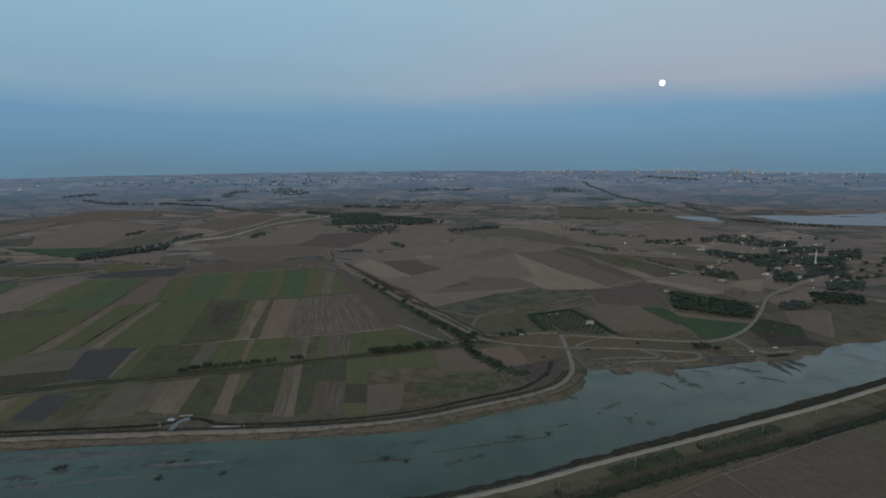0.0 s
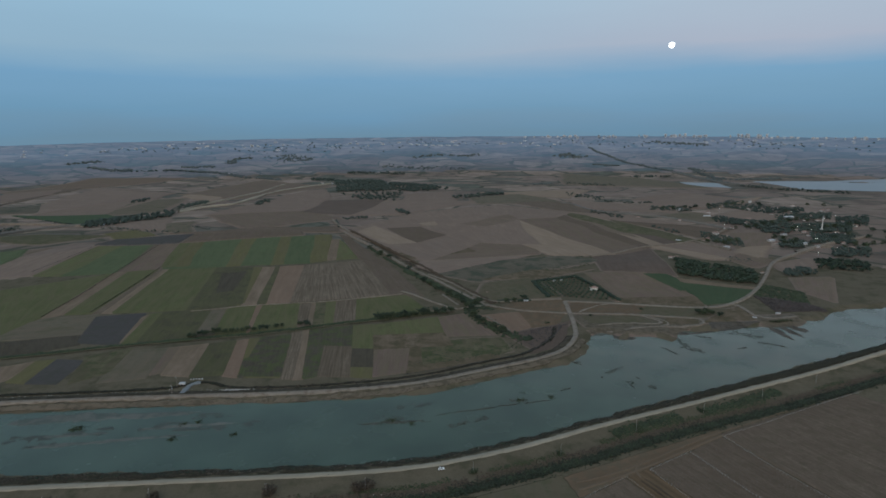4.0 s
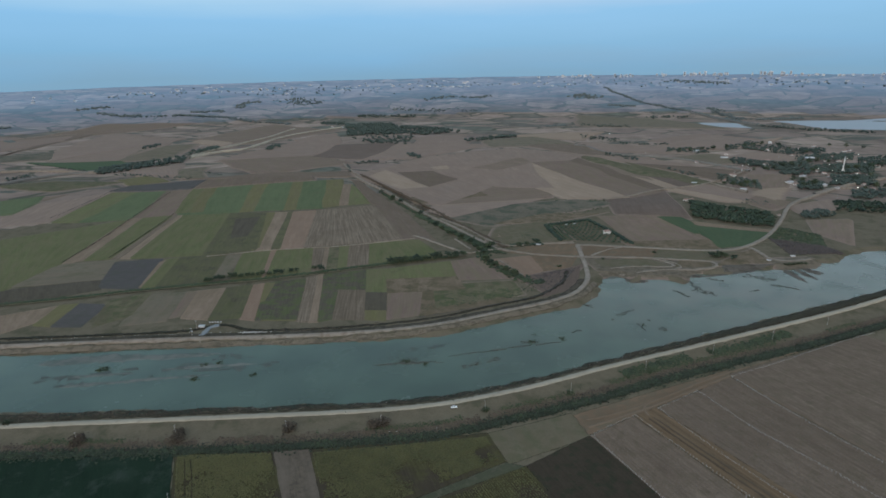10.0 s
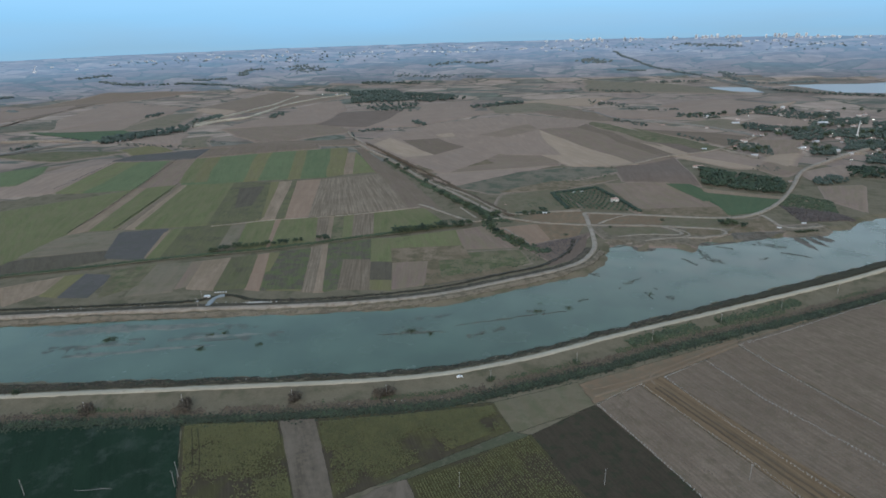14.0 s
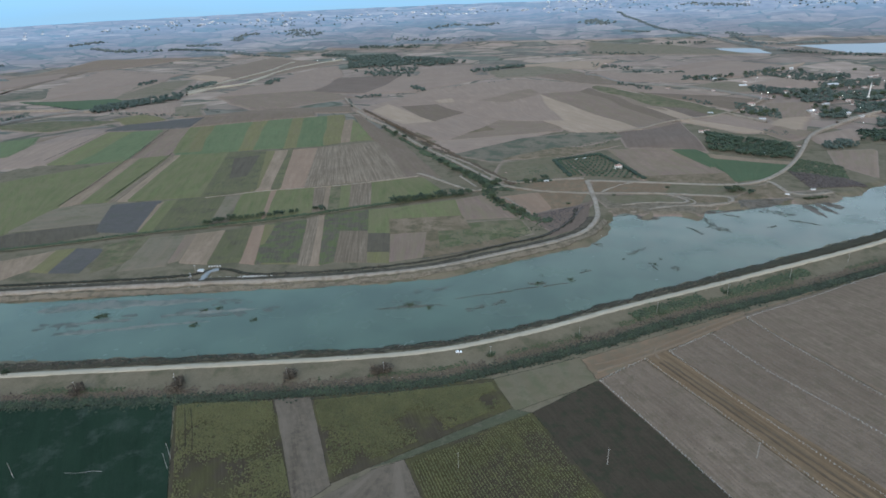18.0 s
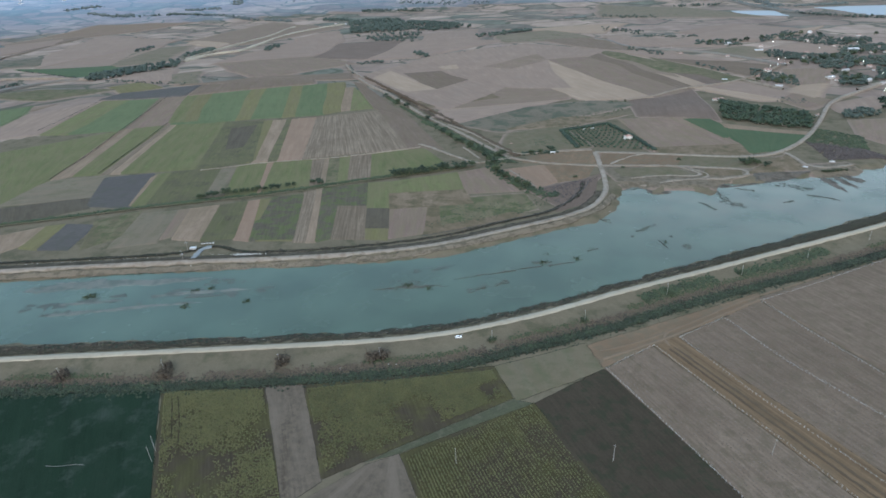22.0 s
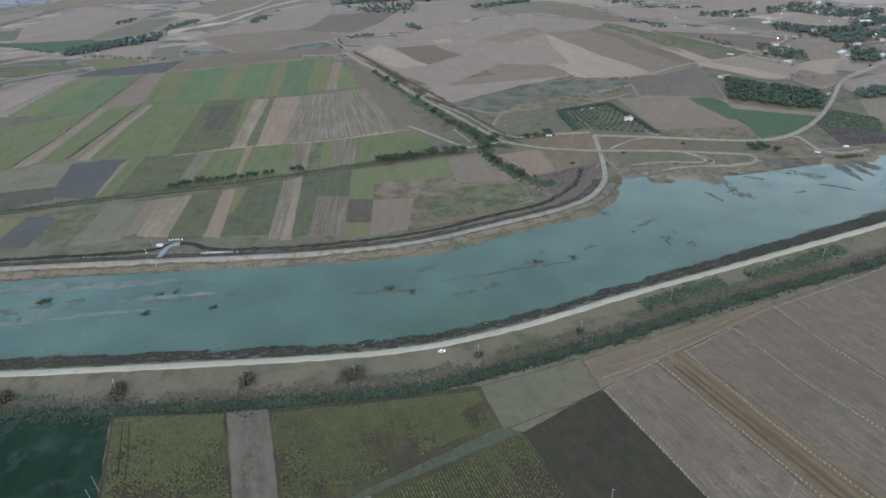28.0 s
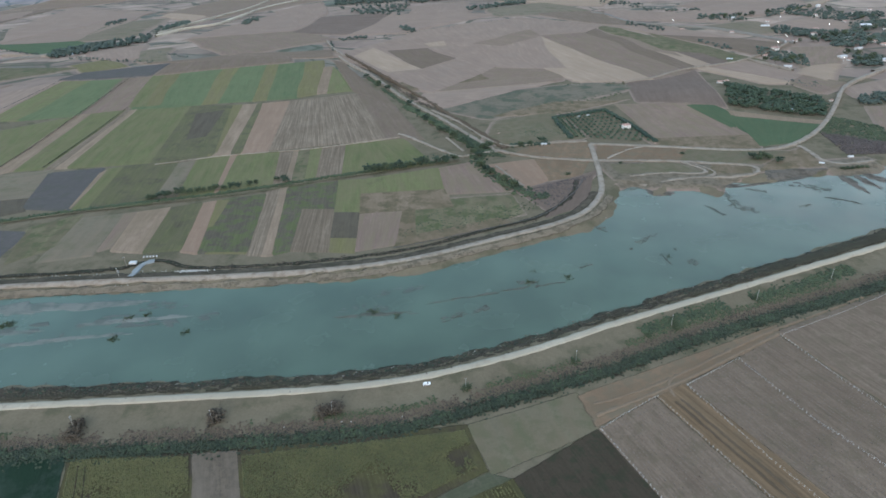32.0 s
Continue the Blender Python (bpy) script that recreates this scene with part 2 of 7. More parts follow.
def soil(name, low, high, rows=0.0, row_tone=0.75, patch=None, patch_amount=0.5, patch_size=25.0, worn=None, frayed=True, drawn=0.03, streaky=0.9):
    """Earth or crop seen from the air: clods, broad stains, tilled rows along the strip, patches of another colour."""
    m, n, link, bsdf = shader(name)
    geo, uv, info = n.new("ShaderNodeNewGeometry"), n.new("ShaderNodeUVMap"), n.new("ShaderNodeObjectInfo")
    broad, mid, fine = (n.new("ShaderNodeTexNoise") for _ in range(3))
    for tex, s, d in ((broad, 1 / 45, 4), (mid, 1 / 7, 5), (fine, 1 / 1.3, 3)):
        tex.inputs["Scale"].default_value, tex.inputs["Detail"].default_value = s, d
        link.new(geo.outputs["Position"], tex.inputs["Vector"])
    drag = n.new("ShaderNodeMapping")
    drag.inputs["Scale"].default_value = (0.13, 0.008, 1)
    streak = n.new("ShaderNodeTexNoise")
    streak.inputs["Scale"].default_value, streak.inputs["Detail"].default_value = 1.0, 5
    link.new(uv.outputs[0], drag.inputs["Vector"])
    link.new(drag.outputs[0], streak.inputs["Vector"])

    def math_node(op, a, b, c=None):
        node = n.new("ShaderNodeMath")
        node.operation = op
        for socket, v in zip(node.inputs, (a, b, c)):
            if v is None:
                continue
            if isinstance(v, (int, float)):
                socket.default_value = v
            else:
                link.new(v, socket)
        return node.outputs[0]

    total = math_node("MULTIPLY_ADD", broad.outputs["Fac"], 0.75, math_node("MULTIPLY", mid.outputs["Fac"], 0.6))
    total = math_node("MULTIPLY_ADD", streak.outputs["Fac"], streaky if rows else 0.35, total)
    total = math_node("MULTIPLY_ADD", fine.outputs["Fac"], 0.7, total)
    total = math_node("MULTIPLY_ADD", info.outputs["Random"], 0.35, total)
    ramp = n.new("ShaderNodeValToRGB")
    spread = n.new("ShaderNodeMapRange")
    top = 1.05 + (streaky / 2 if rows else 0.175) + 0.35 * 0.5 + 0.175
    spread.inputs["From Min"].default_value, spread.inputs["From Max"].default_value = top - 0.42, top + 0.36
    link.new(total, spread.inputs["Value"])
    link.new(spread.outputs[0], ramp.inputs["Fac"])
    ramp.color_ramp.elements[0].color, ramp.color_ramp.elements[1].color = (*low, 1), (*high, 1)
    colour = ramp.outputs["Color"]
    if patch:
        spots, cut, mix = n.new("ShaderNodeTexNoise"), n.new("ShaderNodeMapRange"), n.new("ShaderNodeMixRGB")
        spots.inputs["Scale"].default_value, spots.inputs["Detail"].default_value = 1 / patch_size, 6
        link.new(geo.outputs["Position"], spots.inputs["Vector"])
        link.new(spots.outputs["Fac"], cut.inputs["Value"])
        mid_at = 0.72 - 0.42 * patch_amount
        spots.inputs["Roughness"].default_value = 0.68
        cut.inputs["From Min"].default_value, cut.inputs["From Max"].default_value = mid_at - 0.055, mid_at + 0.055
        link.new(cut.outputs[0], mix.inputs["Fac"])
        link.new(colour, mix.inputs["Color1"])
        mix.inputs["Color2"].default_value = (*patch, 1)
        colour = mix.outputs["Color"]
    height = fine.outputs["Fac"]
    if rows:
        comb, lines, cut_rows, shade = n.new("ShaderNodeMapping"), n.new("ShaderNodeTexNoise"), n.new("ShaderNodeMapRange"), n.new("ShaderNodeMixRGB")
        comb.inputs["Scale"].default_value = (1 / rows, drawn, 1)
        lines.inputs["Scale"].default_value, lines.inputs["Detail"].default_value, lines.inputs["Roughness"].default_value = 1.0, 4, 0.7
        link.new(uv.outputs[0], comb.inputs["Vector"])
        link.new(comb.outputs[0], lines.inputs["Vector"])
        link.new(lines.outputs["Fac"], cut_rows.inputs["Value"])
        cut_rows.inputs["From Min"].default_value, cut_rows.inputs["From Max"].default_value = 0.36, 0.64
        shade.blend_type = "MULTIPLY"
        link.new(cut_rows.outputs[0], shade.inputs["Fac"])
        link.new(colour, shade.inputs["Color1"])
        shade.inputs["Color2"].default_value = (row_tone, row_tone, row_tone, 1)
        colour = shade.outputs["Color"]
        height = math_node("ADD", height, lines.outputs["Fac"])
    if worn:
        pull, thin, fade, over = n.new("ShaderNodeMapping"), n.new("ShaderNodeTexNoise"), n.new("ShaderNodeMapRange"), n.new("ShaderNodeMixRGB")
        pull.inputs["Scale"].default_value = (0.09, 0.016, 1)
        thin.inputs["Scale"].default_value, thin.inputs["Detail"].default_value, thin.inputs["Roughness"].default_value = 1.0, 6, 0.62
        shift = n.new("ShaderNodeVectorMath")
        shift.operation = "MULTIPLY_ADD"
        link.new(info.outputs["Random"], shift.inputs[0])
        shift.inputs[1].default_value = (70, 40, 0)
        link.new(pull.outputs[0], shift.inputs[2])
        link.new(uv.outputs[0], pull.inputs["Vector"])
        link.new(shift.outputs[0], thin.inputs["Vector"])
        link.new(thin.outputs["Fac"], fade.inputs["Value"])
        fade.inputs["From Min"].default_value, fade.inputs["From Max"].default_value, fade.inputs["To Max"].default_value = 0.36, 0.68, 0.85
        link.new(fade.outputs[0], over.inputs["Fac"])
        link.new(colour, over.inputs["Color1"])
        over.inputs["Color2"].default_value = (*worn, 1)
        colour = over.outputs["Color"]
    if frayed:
        edge, blot, bring, keep = n.new("ShaderNodeAttribute"), n.new("ShaderNodeTexNoise"), n.new("ShaderNodeMath"), n.new("ShaderNodeMapRange")
        edge.attribute_name = "inside"
        blot.inputs["Scale"].default_value, blot.inputs["Detail"].default_value = 0.22, 5
        link.new(geo.outputs["Position"], blot.inputs["Vector"])
        bring.operation = "MULTIPLY_ADD"
        link.new(blot.outputs["Fac"], bring.inputs[0])
        bring.inputs[1].default_value = 0.7
        link.new(edge.outputs["Fac"], bring.inputs[2])
        keep.inputs["From Min"].default_value, keep.inputs["From Max"].default_value = 0.5, 1.0
        link.new(bring.outputs[0], keep.inputs["Value"])
        link.new(keep.outputs[0], bsdf.inputs["Alpha"])
        verge, blur, near, bare = n.new("ShaderNodeAttribute"), n.new("ShaderNodeTexNoise"), n.new("ShaderNodeMapRange"), n.new("ShaderNodeMixRGB")
        verge.attribute_name = "verge"
        blur.inputs["Scale"].default_value, blur.inputs["Detail"].default_value = 0.11, 5
        link.new(geo.outputs["Position"], blur.inputs["Vector"])
        link.new(math_node("MULTIPLY_ADD", blur.outputs["Fac"], 0.9, verge.outputs["Fac"]), near.inputs["Value"])
        near.inputs["From Min"].default_value, near.inputs["From Max"].default_value = 0.72, 1.2
        link.new(near.outputs[0], bare.inputs["Fac"])
        link.new(colour, bare.inputs["Color1"])
        bare.inputs["Color2"].default_value = (0.18, 0.134, 0.106, 1)
        colour = bare.outputs["Color"]
    link.new(colour, bsdf.inputs["Base Color"])
    bsdf.inputs["Roughness"].default_value = 0.95
    bsdf.inputs["Specular IOR Level"].default_value = 0.05
    b = n.new("ShaderNodeBump")
    b.inputs["Distance"].default_value, b.inputs["Strength"].default_value = 0.25, 0.6
    link.new(height, b.inputs["Height"])
    link.new(b.outputs[0], bsdf.inputs["Normal"])
    return m


M = {
    "ground": soil("dry_grass_ground", (0.096, 0.08, 0.054), (0.148, 0.123, 0.085), patch=(0.078, 0.07, 0.044), patch_amount=0.4, frayed=False),
    "stubble": soil("pale_stubble", (0.18, 0.13, 0.093), (0.285, 0.21, 0.153), rows=1.6, row_tone=0.8, worn=(0.145, 0.11, 0.074)),
    "tan": soil("tan_dry_field", (0.184, 0.133, 0.103), (0.263, 0.196, 0.152), rows=9.0, row_tone=0.95, patch=(0.2, 0.152, 0.121), patch_amount=0.3, patch_size=60, worn=(0.168, 0.126, 0.1)),
    "brown": soil("brown_tilled_soil", (0.125, 0.091, 0.07), (0.188, 0.14, 0.109), rows=2.0, row_tone=0.8, worn=(0.12, 0.094, 0.063)),
    "red": soil("reddish_tilled_soil", (0.16, 0.113, 0.09), (0.226, 0.163, 0.13), rows=1.8, row_tone=0.82, worn=(0.145, 0.117, 0.076)),
    "grey": soil("grey_ploughed_soil", (0.092, 0.073, 0.053), (0.145, 0.115, 0.085), rows=1.6, row_tone=0.72, patch=(0.078, 0.062, 0.046), patch_amount=0.5, patch_size=4, worn=(0.13, 0.104, 0.08)),
    "fallow": soil("streaky_fallow_soil", (0.15, 0.115, 0.082), (0.235, 0.182, 0.133), rows=1.9, row_tone=0.56, drawn=0.011),
    "weedy": soil("bare_soil_with_weeds", (0.14, 0.104, 0.072), (0.2, 0.15, 0.108), patch=(0.082, 0.07, 0.042), patch_amount=0.5, patch_size=20, worn=(0.108, 0.084, 0.053)),
    "far_road": soil("worn_country_road", (0.15, 0.137, 0.12), (0.2, 0.185, 0.165), frayed=False),
    "meadow": soil("grazed_meadow", (0.099, 0.086, 0.058), (0.141, 0.121, 0.081), patch=(0.086, 0.083, 0.048), patch_amount=0.5, patch_size=12, worn=(0.116, 0.092, 0.061)),
    "sand": soil("sandy_dry_field", (0.226, 0.17, 0.126), (0.295, 0.226, 0.168), rows=8.0, row_tone=0.95, worn=(0.218, 0.158, 0.112)),
    "clover": soil("dark_green_clover", (0.053, 0.076, 0.042), (0.076, 0.105, 0.058), rows=2.0, row_tone=0.85, worn=(0.066, 0.082, 0.045)),
    "headland": soil("bare_trodden_soil", (0.136, 0.092, 0.06), (0.193, 0.134, 0.088), patch=(0.125, 0.1, 0.068), patch_amount=0.5, patch_size=9, worn=(0.113, 0.08, 0.052)),
    "ditch": soil("wet_dark_ditch", (0.018, 0.017, 0.013), (0.04, 0.036, 0.026), patch=(0.03, 0.034, 0.022), patch_amount=0.4, patch_size=5),
    "rut": soil("damp_wheel_rut", (0.07, 0.051, 0.034), (0.105, 0.078, 0.053), frayed=False),
    "umber": soil("dark_umber_soil", (0.07, 0.058, 0.042), (0.108, 0.09, 0.064), rows=2.0, row_tone=0.78, worn=(0.086, 0.073, 0.055)),
    "earth": soil("dark_reddish_earth", (0.108, 0.08, 0.063), (0.15, 0.112, 0.089), rows=2.0, row_tone=0.88),
    "rust": soil("rusty_tilled_soil", (0.19, 0.128, 0.09), (0.252, 0.176, 0.128), rows=1.8, row_tone=0.88, worn=(0.17, 0.12, 0.086)),
    "slate": soil("slate_wet_soil", (0.072, 0.065, 0.06), (0.098, 0.088, 0.08), patch=(0.07, 0.066, 0.056), patch_amount=0.4, patch_size=16),
    "dark": soil("dark_moist_soil", (0.043, 0.034, 0.024), (0.064, 0.051, 0.036), rows=1.6, row_tone=0.82, patch=(0.037, 0.036, 0.023), patch_amount=0.42, patch_size=9, streaky=0.3),
    "green": soil("green_crop", (0.101, 0.107, 0.048), (0.149, 0.153, 0.071), rows=1.8, row_tone=0.78, patch=(0.103, 0.102, 0.053), patch_amount=0.25, worn=(0.125, 0.108, 0.062)),
    "lush": soil("lush_green_crop", (0.083, 0.103, 0.053), (0.121, 0.143, 0.074), rows=1.8, row_tone=0.82, patch=(0.091, 0.1, 0.056), patch_amount=0.25, worn=(0.099, 0.111, 0.059)),
    "gold": soil("golden_green_crop", (0.118, 0.106, 0.049), (0.165, 0.149, 0.07), rows=1.8, row_tone=0.78, worn=(0.125, 0.105, 0.062)),
    "deep": soil("deep_green_crop", (0.01, 0.02, 0.012), (0.019, 0.031, 0.02), rows=1.5, row_tone=0.86, patch=(0.036, 0.046, 0.036), patch_amount=0.36, patch_size=24, worn=(0.015, 0.028, 0.017)),
    "yellow": soil("yellowing_crop", (0.06, 0.054, 0.026), (0.092, 0.081, 0.039), rows=1.3, row_tone=0.7, patch=(0.056, 0.045, 0.031), patch_amount=0.52, patch_size=38, streaky=0.4),
    "olive": soil("olive_crop", (0.095, 0.093, 0.047), (0.142, 0.133, 0.07), rows=1.4, row_tone=0.7, patch=(0.083, 0.073, 0.048), patch_amount=0.4, patch_size=22, worn=(0.091, 0.081, 0.05)),
    "mixed": soil("overgrown_dark_soil", (0.078, 0.066, 0.05), (0.112, 0.095, 0.07), rows=1.8, row_tone=0.8, patch=(0.088, 0.095, 0.045), patch_amount=0.5, patch_size=13, streaky=0.5),
    "lane_grass": soil("green_lane_grass", (0.056, 0.058, 0.036), (0.088, 0.088, 0.055), rows=2.4, row_tone=0.85, patch=(0.09, 0.083, 0.058), patch_amount=0.4, patch_size=6),
    "rough": soil("rough_pasture", (0.1, 0.09, 0.053), (0.155, 0.135, 0.084), patch=(0.068, 0.076, 0.036), patch_amount=0.5, patch_size=14, worn=(0.093, 0.076, 0.05)),
    "pasture": soil("grey_green_pasture", (0.112, 0.096, 0.068), (0.155, 0.132, 0.094), patch=(0.09, 0.089, 0.054), patch_amount=0.35, worn=(0.15, 0.116, 0.083)),
    "scrub": soil("scrubland", (0.1, 0.086, 0.063), (0.145, 0.122, 0.092), patch=(0.07, 0.073, 0.052), patch_amount=0.48, patch_size=34),
    "vineyard": soil("vineyard_soil", (0.134, 0.1, 0.073), (0.215, 0.162, 0.12), rows=2.2, row_tone=0.72, patch=(0.128, 0.1, 0.07), patch_amount=0.4, patch_size=9, streaky=0.25),
    "mud": soil("river_mud", (0.085, 0.075, 0.062), (0.14, 0.122, 0.10), patch=(0.06, 0.053, 0.043), patch_amount=0.45, patch_size=9, frayed=False),
    "gravel": soil("pale_gravel_road", (0.28, 0.242, 0.184), (0.405, 0.357, 0.276), patch=(0.25, 0.209, 0.156), patch_amount=0.25, patch_size=6, frayed=False),
    "dirt_mark": soil("trodden_brown_earth", (0.14, 0.102, 0.07), (0.182, 0.136, 0.095), frayed=False),
    "dirt": soil("pale_dirt_track", (0.18, 0.15, 0.12), (0.28, 0.24, 0.196), patch=(0.16, 0.13, 0.10), patch_amount=0.4, patch_size=6, frayed=False),
    "track": soil("brown_wheel_track", (0.132, 0.089, 0.053), (0.194, 0.135, 0.084), rows=2.2, row_tone=0.58, patch=(0.14, 0.1, 0.063), patch_amount=0.35, patch_size=10, drawn=0.01),
    "bank": soil("dry_grass_bank", (0.118, 0.096, 0.07), (0.178, 0.147, 0.108), patch=(0.086, 0.072, 0.052), patch_amount=0.45, patch_size=7),
    "mudbank": soil("grey_stony_bank", (0.066, 0.054, 0.04), (0.12, 0.10, 0.077), patch=(0.045, 0.04, 0.028), patch_amount=0.5, patch_size=8),
    "weeds": soil("dark_weeds", (0.034, 0.03, 0.021), (0.068, 0.058, 0.04), patch=(0.05, 0.046, 0.03), patch_amount=0.4, patch_size=6),
}


def water(name, colour, rough, wave):
    m, n, link, bsdf = shader(name)
    geo, tex, big, ramp, b = n.new("ShaderNodeNewGeometry"), n.new("ShaderNodeTexNoise"), n.new("ShaderNodeTexNoise"), n.new("ShaderNodeValToRGB"), n.new("ShaderNodeBump")
    for t_node, s, d in ((tex, 0.5, 3), (big, 0.018, 5)):
        t_node.inputs["Scale"].default_value, t_node.inputs["Detail"].default_value = s, d
        link.new(geo.outputs["Position"], t_node.inputs["Vector"])
    ramp.color_ramp.elements[0].position, ramp.color_ramp.elements[1].position = 0.35, 0.65
    ramp.color_ramp.elements[0].color, ramp.color_ramp.elements[1].color = tone(colour, 0.85), tone(colour, 1.15)
    link.new(big.outputs["Fac"], ramp.inputs["Fac"])
    link.new(ramp.outputs["Color"], bsdf.inputs["Base Color"])
    ripple, gust = n.new("ShaderNodeMapRange"), n.new("ShaderNodeTexNoise")
    gust.inputs["Scale"].default_value, gust.inputs["Detail"].default_value = 0.03, 6
    link.new(geo.outputs["Position"], gust.inputs["Vector"])
    link.new(gust.outputs["Fac"], ripple.inputs["Value"])
    ripple.inputs["From Min"].default_value, ripple.inputs["From Max"].default_value = 0.35, 0.65
    ripple.inputs["To Min"].default_value, ripple.inputs["To Max"].default_value = rough * 0.5, rough * 2.4
    link.new(ripple.outputs[0], bsdf.inputs["Roughness"])
    bsdf.inputs["IOR"].default_value, bsdf.inputs["Specular IOR Level"].default_value = 1.33, 0.5
    b.inputs["Distance"].default_value, b.inputs["Strength"].default_value = wave, 0.5
    link.new(tex.outputs["Fac"], b.inputs["Height"])
    link.new(b.outputs[0], bsdf.inputs["Normal"])
    return m


M["river"] = water("turbid_river_water", (0.058, 0.08, 0.056), 0.13, 0.02)
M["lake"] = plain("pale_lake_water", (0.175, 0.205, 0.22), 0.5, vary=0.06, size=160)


def leaves(name, low, high, rough=0.75):
    """Foliage: every clump has its own tone."""
    m, n, link, bsdf = shader(name)
    geo, info, tex, ramp = n.new("ShaderNodeNewGeometry"), n.new("ShaderNodeObjectInfo"), n.new("ShaderNodeTexNoise"), n.new("ShaderNodeValToRGB")
    tex.inputs["Scale"].default_value, tex.inputs["Detail"].default_value = 0.08, 3
    link.new(geo.outputs["Position"], tex.inputs["Vector"])
    a, b = n.new("ShaderNodeMath"), n.new("ShaderNodeMath")
    a.operation = b.operation = "MULTIPLY_ADD"
    link.new(geo.outputs["Random Per Island"], a.inputs[0])
    a.inputs[1].default_value = 0.45
    link.new(tex.outputs["Fac"], a.inputs[2])
    link.new(info.outputs["Random"], b.inputs[0])
    b.inputs[1].default_value = 0.3
    link.new(a.outputs[0], b.inputs[2])
    ramp.color_ramp.elements[0].position, ramp.color_ramp.elements[1].position = 0.45, 1.0
    ramp.color_ramp.elements[0].color, ramp.color_ramp.elements[1].color = (*low, 1), (*high, 1)
    link.new(b.outputs[0], ramp.inputs["Fac"])
    link.new(ramp.outputs["Color"], bsdf.inputs["Base Color"])
    bsdf.inputs["Roughness"].default_value, bsdf.inputs["Specular IOR Level"].default_value = rough, 0.2
    return m


M["leaf"] = leaves("tree_foliage", (0.021, 0.031, 0.019), (0.05, 0.064, 0.033))
M["leaf_dark"] = leaves("dark_tree_foliage", (0.014, 0.024, 0.018), (0.034, 0.05, 0.03))
M["leaf_olive"] = leaves("grey_green_orchard_foliage", (0.03, 0.05, 0.034), (0.06, 0.09, 0.055))
# grey-green, lighter and bluer than leaf_dark: slight haze painted in
M["wood_leaf"] = leaves("hazed_wood_foliage", (0.026, 0.038, 0.034), (0.058, 0.075, 0.06))
# paler, bluer foliage for the farthest trees: haze put into the colour
M["hazed_leaf"] = leaves("hazed_tree_foliage", (0.055, 0.068, 0.066), (0.095, 0.108, 0.1))
M["ditch_leaf"] = leaves("dark_ditch_brambles", (0.008, 0.012, 0.009), (0.032, 0.041, 0.024))
M["reed"] = leaves("green_reeds", (0.026, 0.036, 0.018), (0.06, 0.07, 0.034))
M["dead"] = leaves("brown_dry_weeds", (0.032, 0.026, 0.019), (0.07, 0.056, 0.04))
M["reddish"] = leaves("reddish_dry_weeds", (0.045, 0.033, 0.024), (0.098, 0.073, 0.052))
M["crop_yellow"] = leaves("withered_sunflower_leaves", (0.058, 0.052, 0.025), (0.092, 0.082, 0.037))
M["brush"] = leaves("leafless_dark_brush", (0.035, 0.028, 0.025), (0.07, 0.056, 0.05))
M["vine"] = leaves("withered_vine_stocks", (0.085, 0.066, 0.05), (0.135, 0.106, 0.082))
M["crop_green"] = leaves("green_sunflower_leaves", (0.06, 0.062, 0.027), (0.096, 0.094, 0.039))
M["bark"] = plain("tree_bark", (0.09, 0.07, 0.055), 0.9)
M["white_wall"] = plain("whitewashed_wall", (0.50, 0.48, 0.45), 0.85, vary=0.2)
# far town walls greyed down, the haze over them held in the colour
M["far_wall"] = plain("hazed_far_wall", (0.42, 0.42, 0.42), 0.9, vary=0.3, size=20)
M["grey_wall"] = plain("grey_rendered_wall", (0.36, 0.34, 0.32), 0.9, vary=0.2)
M["tile"] = plain("red_clay_roof_tile", (0.23, 0.145, 0.115), 0.85, vary=0.25, size=2)
M["sheet_roof"] = plain("pale_sheet_metal_roof", (0.33, 0.33, 0.33), 0.5, vary=0.3)
M["glass"] = plain("dark_window_glass", (0.03, 0.035, 0.04), 0.15, vary=0.1)
M["wood"] = plain("weathered_timber", (0.19, 0.165, 0.14), 0.85, vary=0.25, size=1)
M["concrete"] = plain("pale_concrete", (0.36, 0.35, 0.32), 0.85, vary=0.2, size=1)
M["rubble"] = plain("grey_rubble", (0.27, 0.255, 0.23), 0.9, vary=0.3, size=1)
M["post"] = plain("pale_concrete_post", (0.33, 0.315, 0.285), 0.85, vary=0.2, size=1)
M["pole"] = plain("grey_concrete_pole", (0.25, 0.24, 0.22), 0.85, vary=0.2, size=1)
M["apron"] = plain("blue_grey_concrete_apron", (0.15, 0.158, 0.158), 0.85, vary=0.15, size=8)
M["steel"] = plain("galvanised_steel", (0.45, 0.46, 0.47), 0.45, 0.8, vary=0.15, size=1)
M["car_paint"] = plain("white_car_paint", (0.78, 0.78, 0.77), 0.3, vary=0.05)
M["rubber"] = plain("black_rubber", (0.02, 0.02, 0.02), 0.8)
M["ceramic"] = plain("brown_insulator_ceramic", (0.12, 0.05, 0.03), 0.3)
M["algae"] = soil("algae_mat", (0.075, 0.078, 0.066), (0.115, 0.118, 0.1), patch=(0.085, 0.092, 0.08), patch_amount=0.5, patch_size=5, frayed=False)
M["shoal"] = soil("submerged_river_mud", (0.075, 0.085, 0.075), (0.105, 0.112, 0.098), frayed=False)
M["silt"] = soil("pale_silt_bar", (0.122, 0.127, 0.112), (0.165, 0.166, 0.147), patch=(0.09, 0.105, 0.092), patch_amount=0.45, patch_size=9, frayed=False)


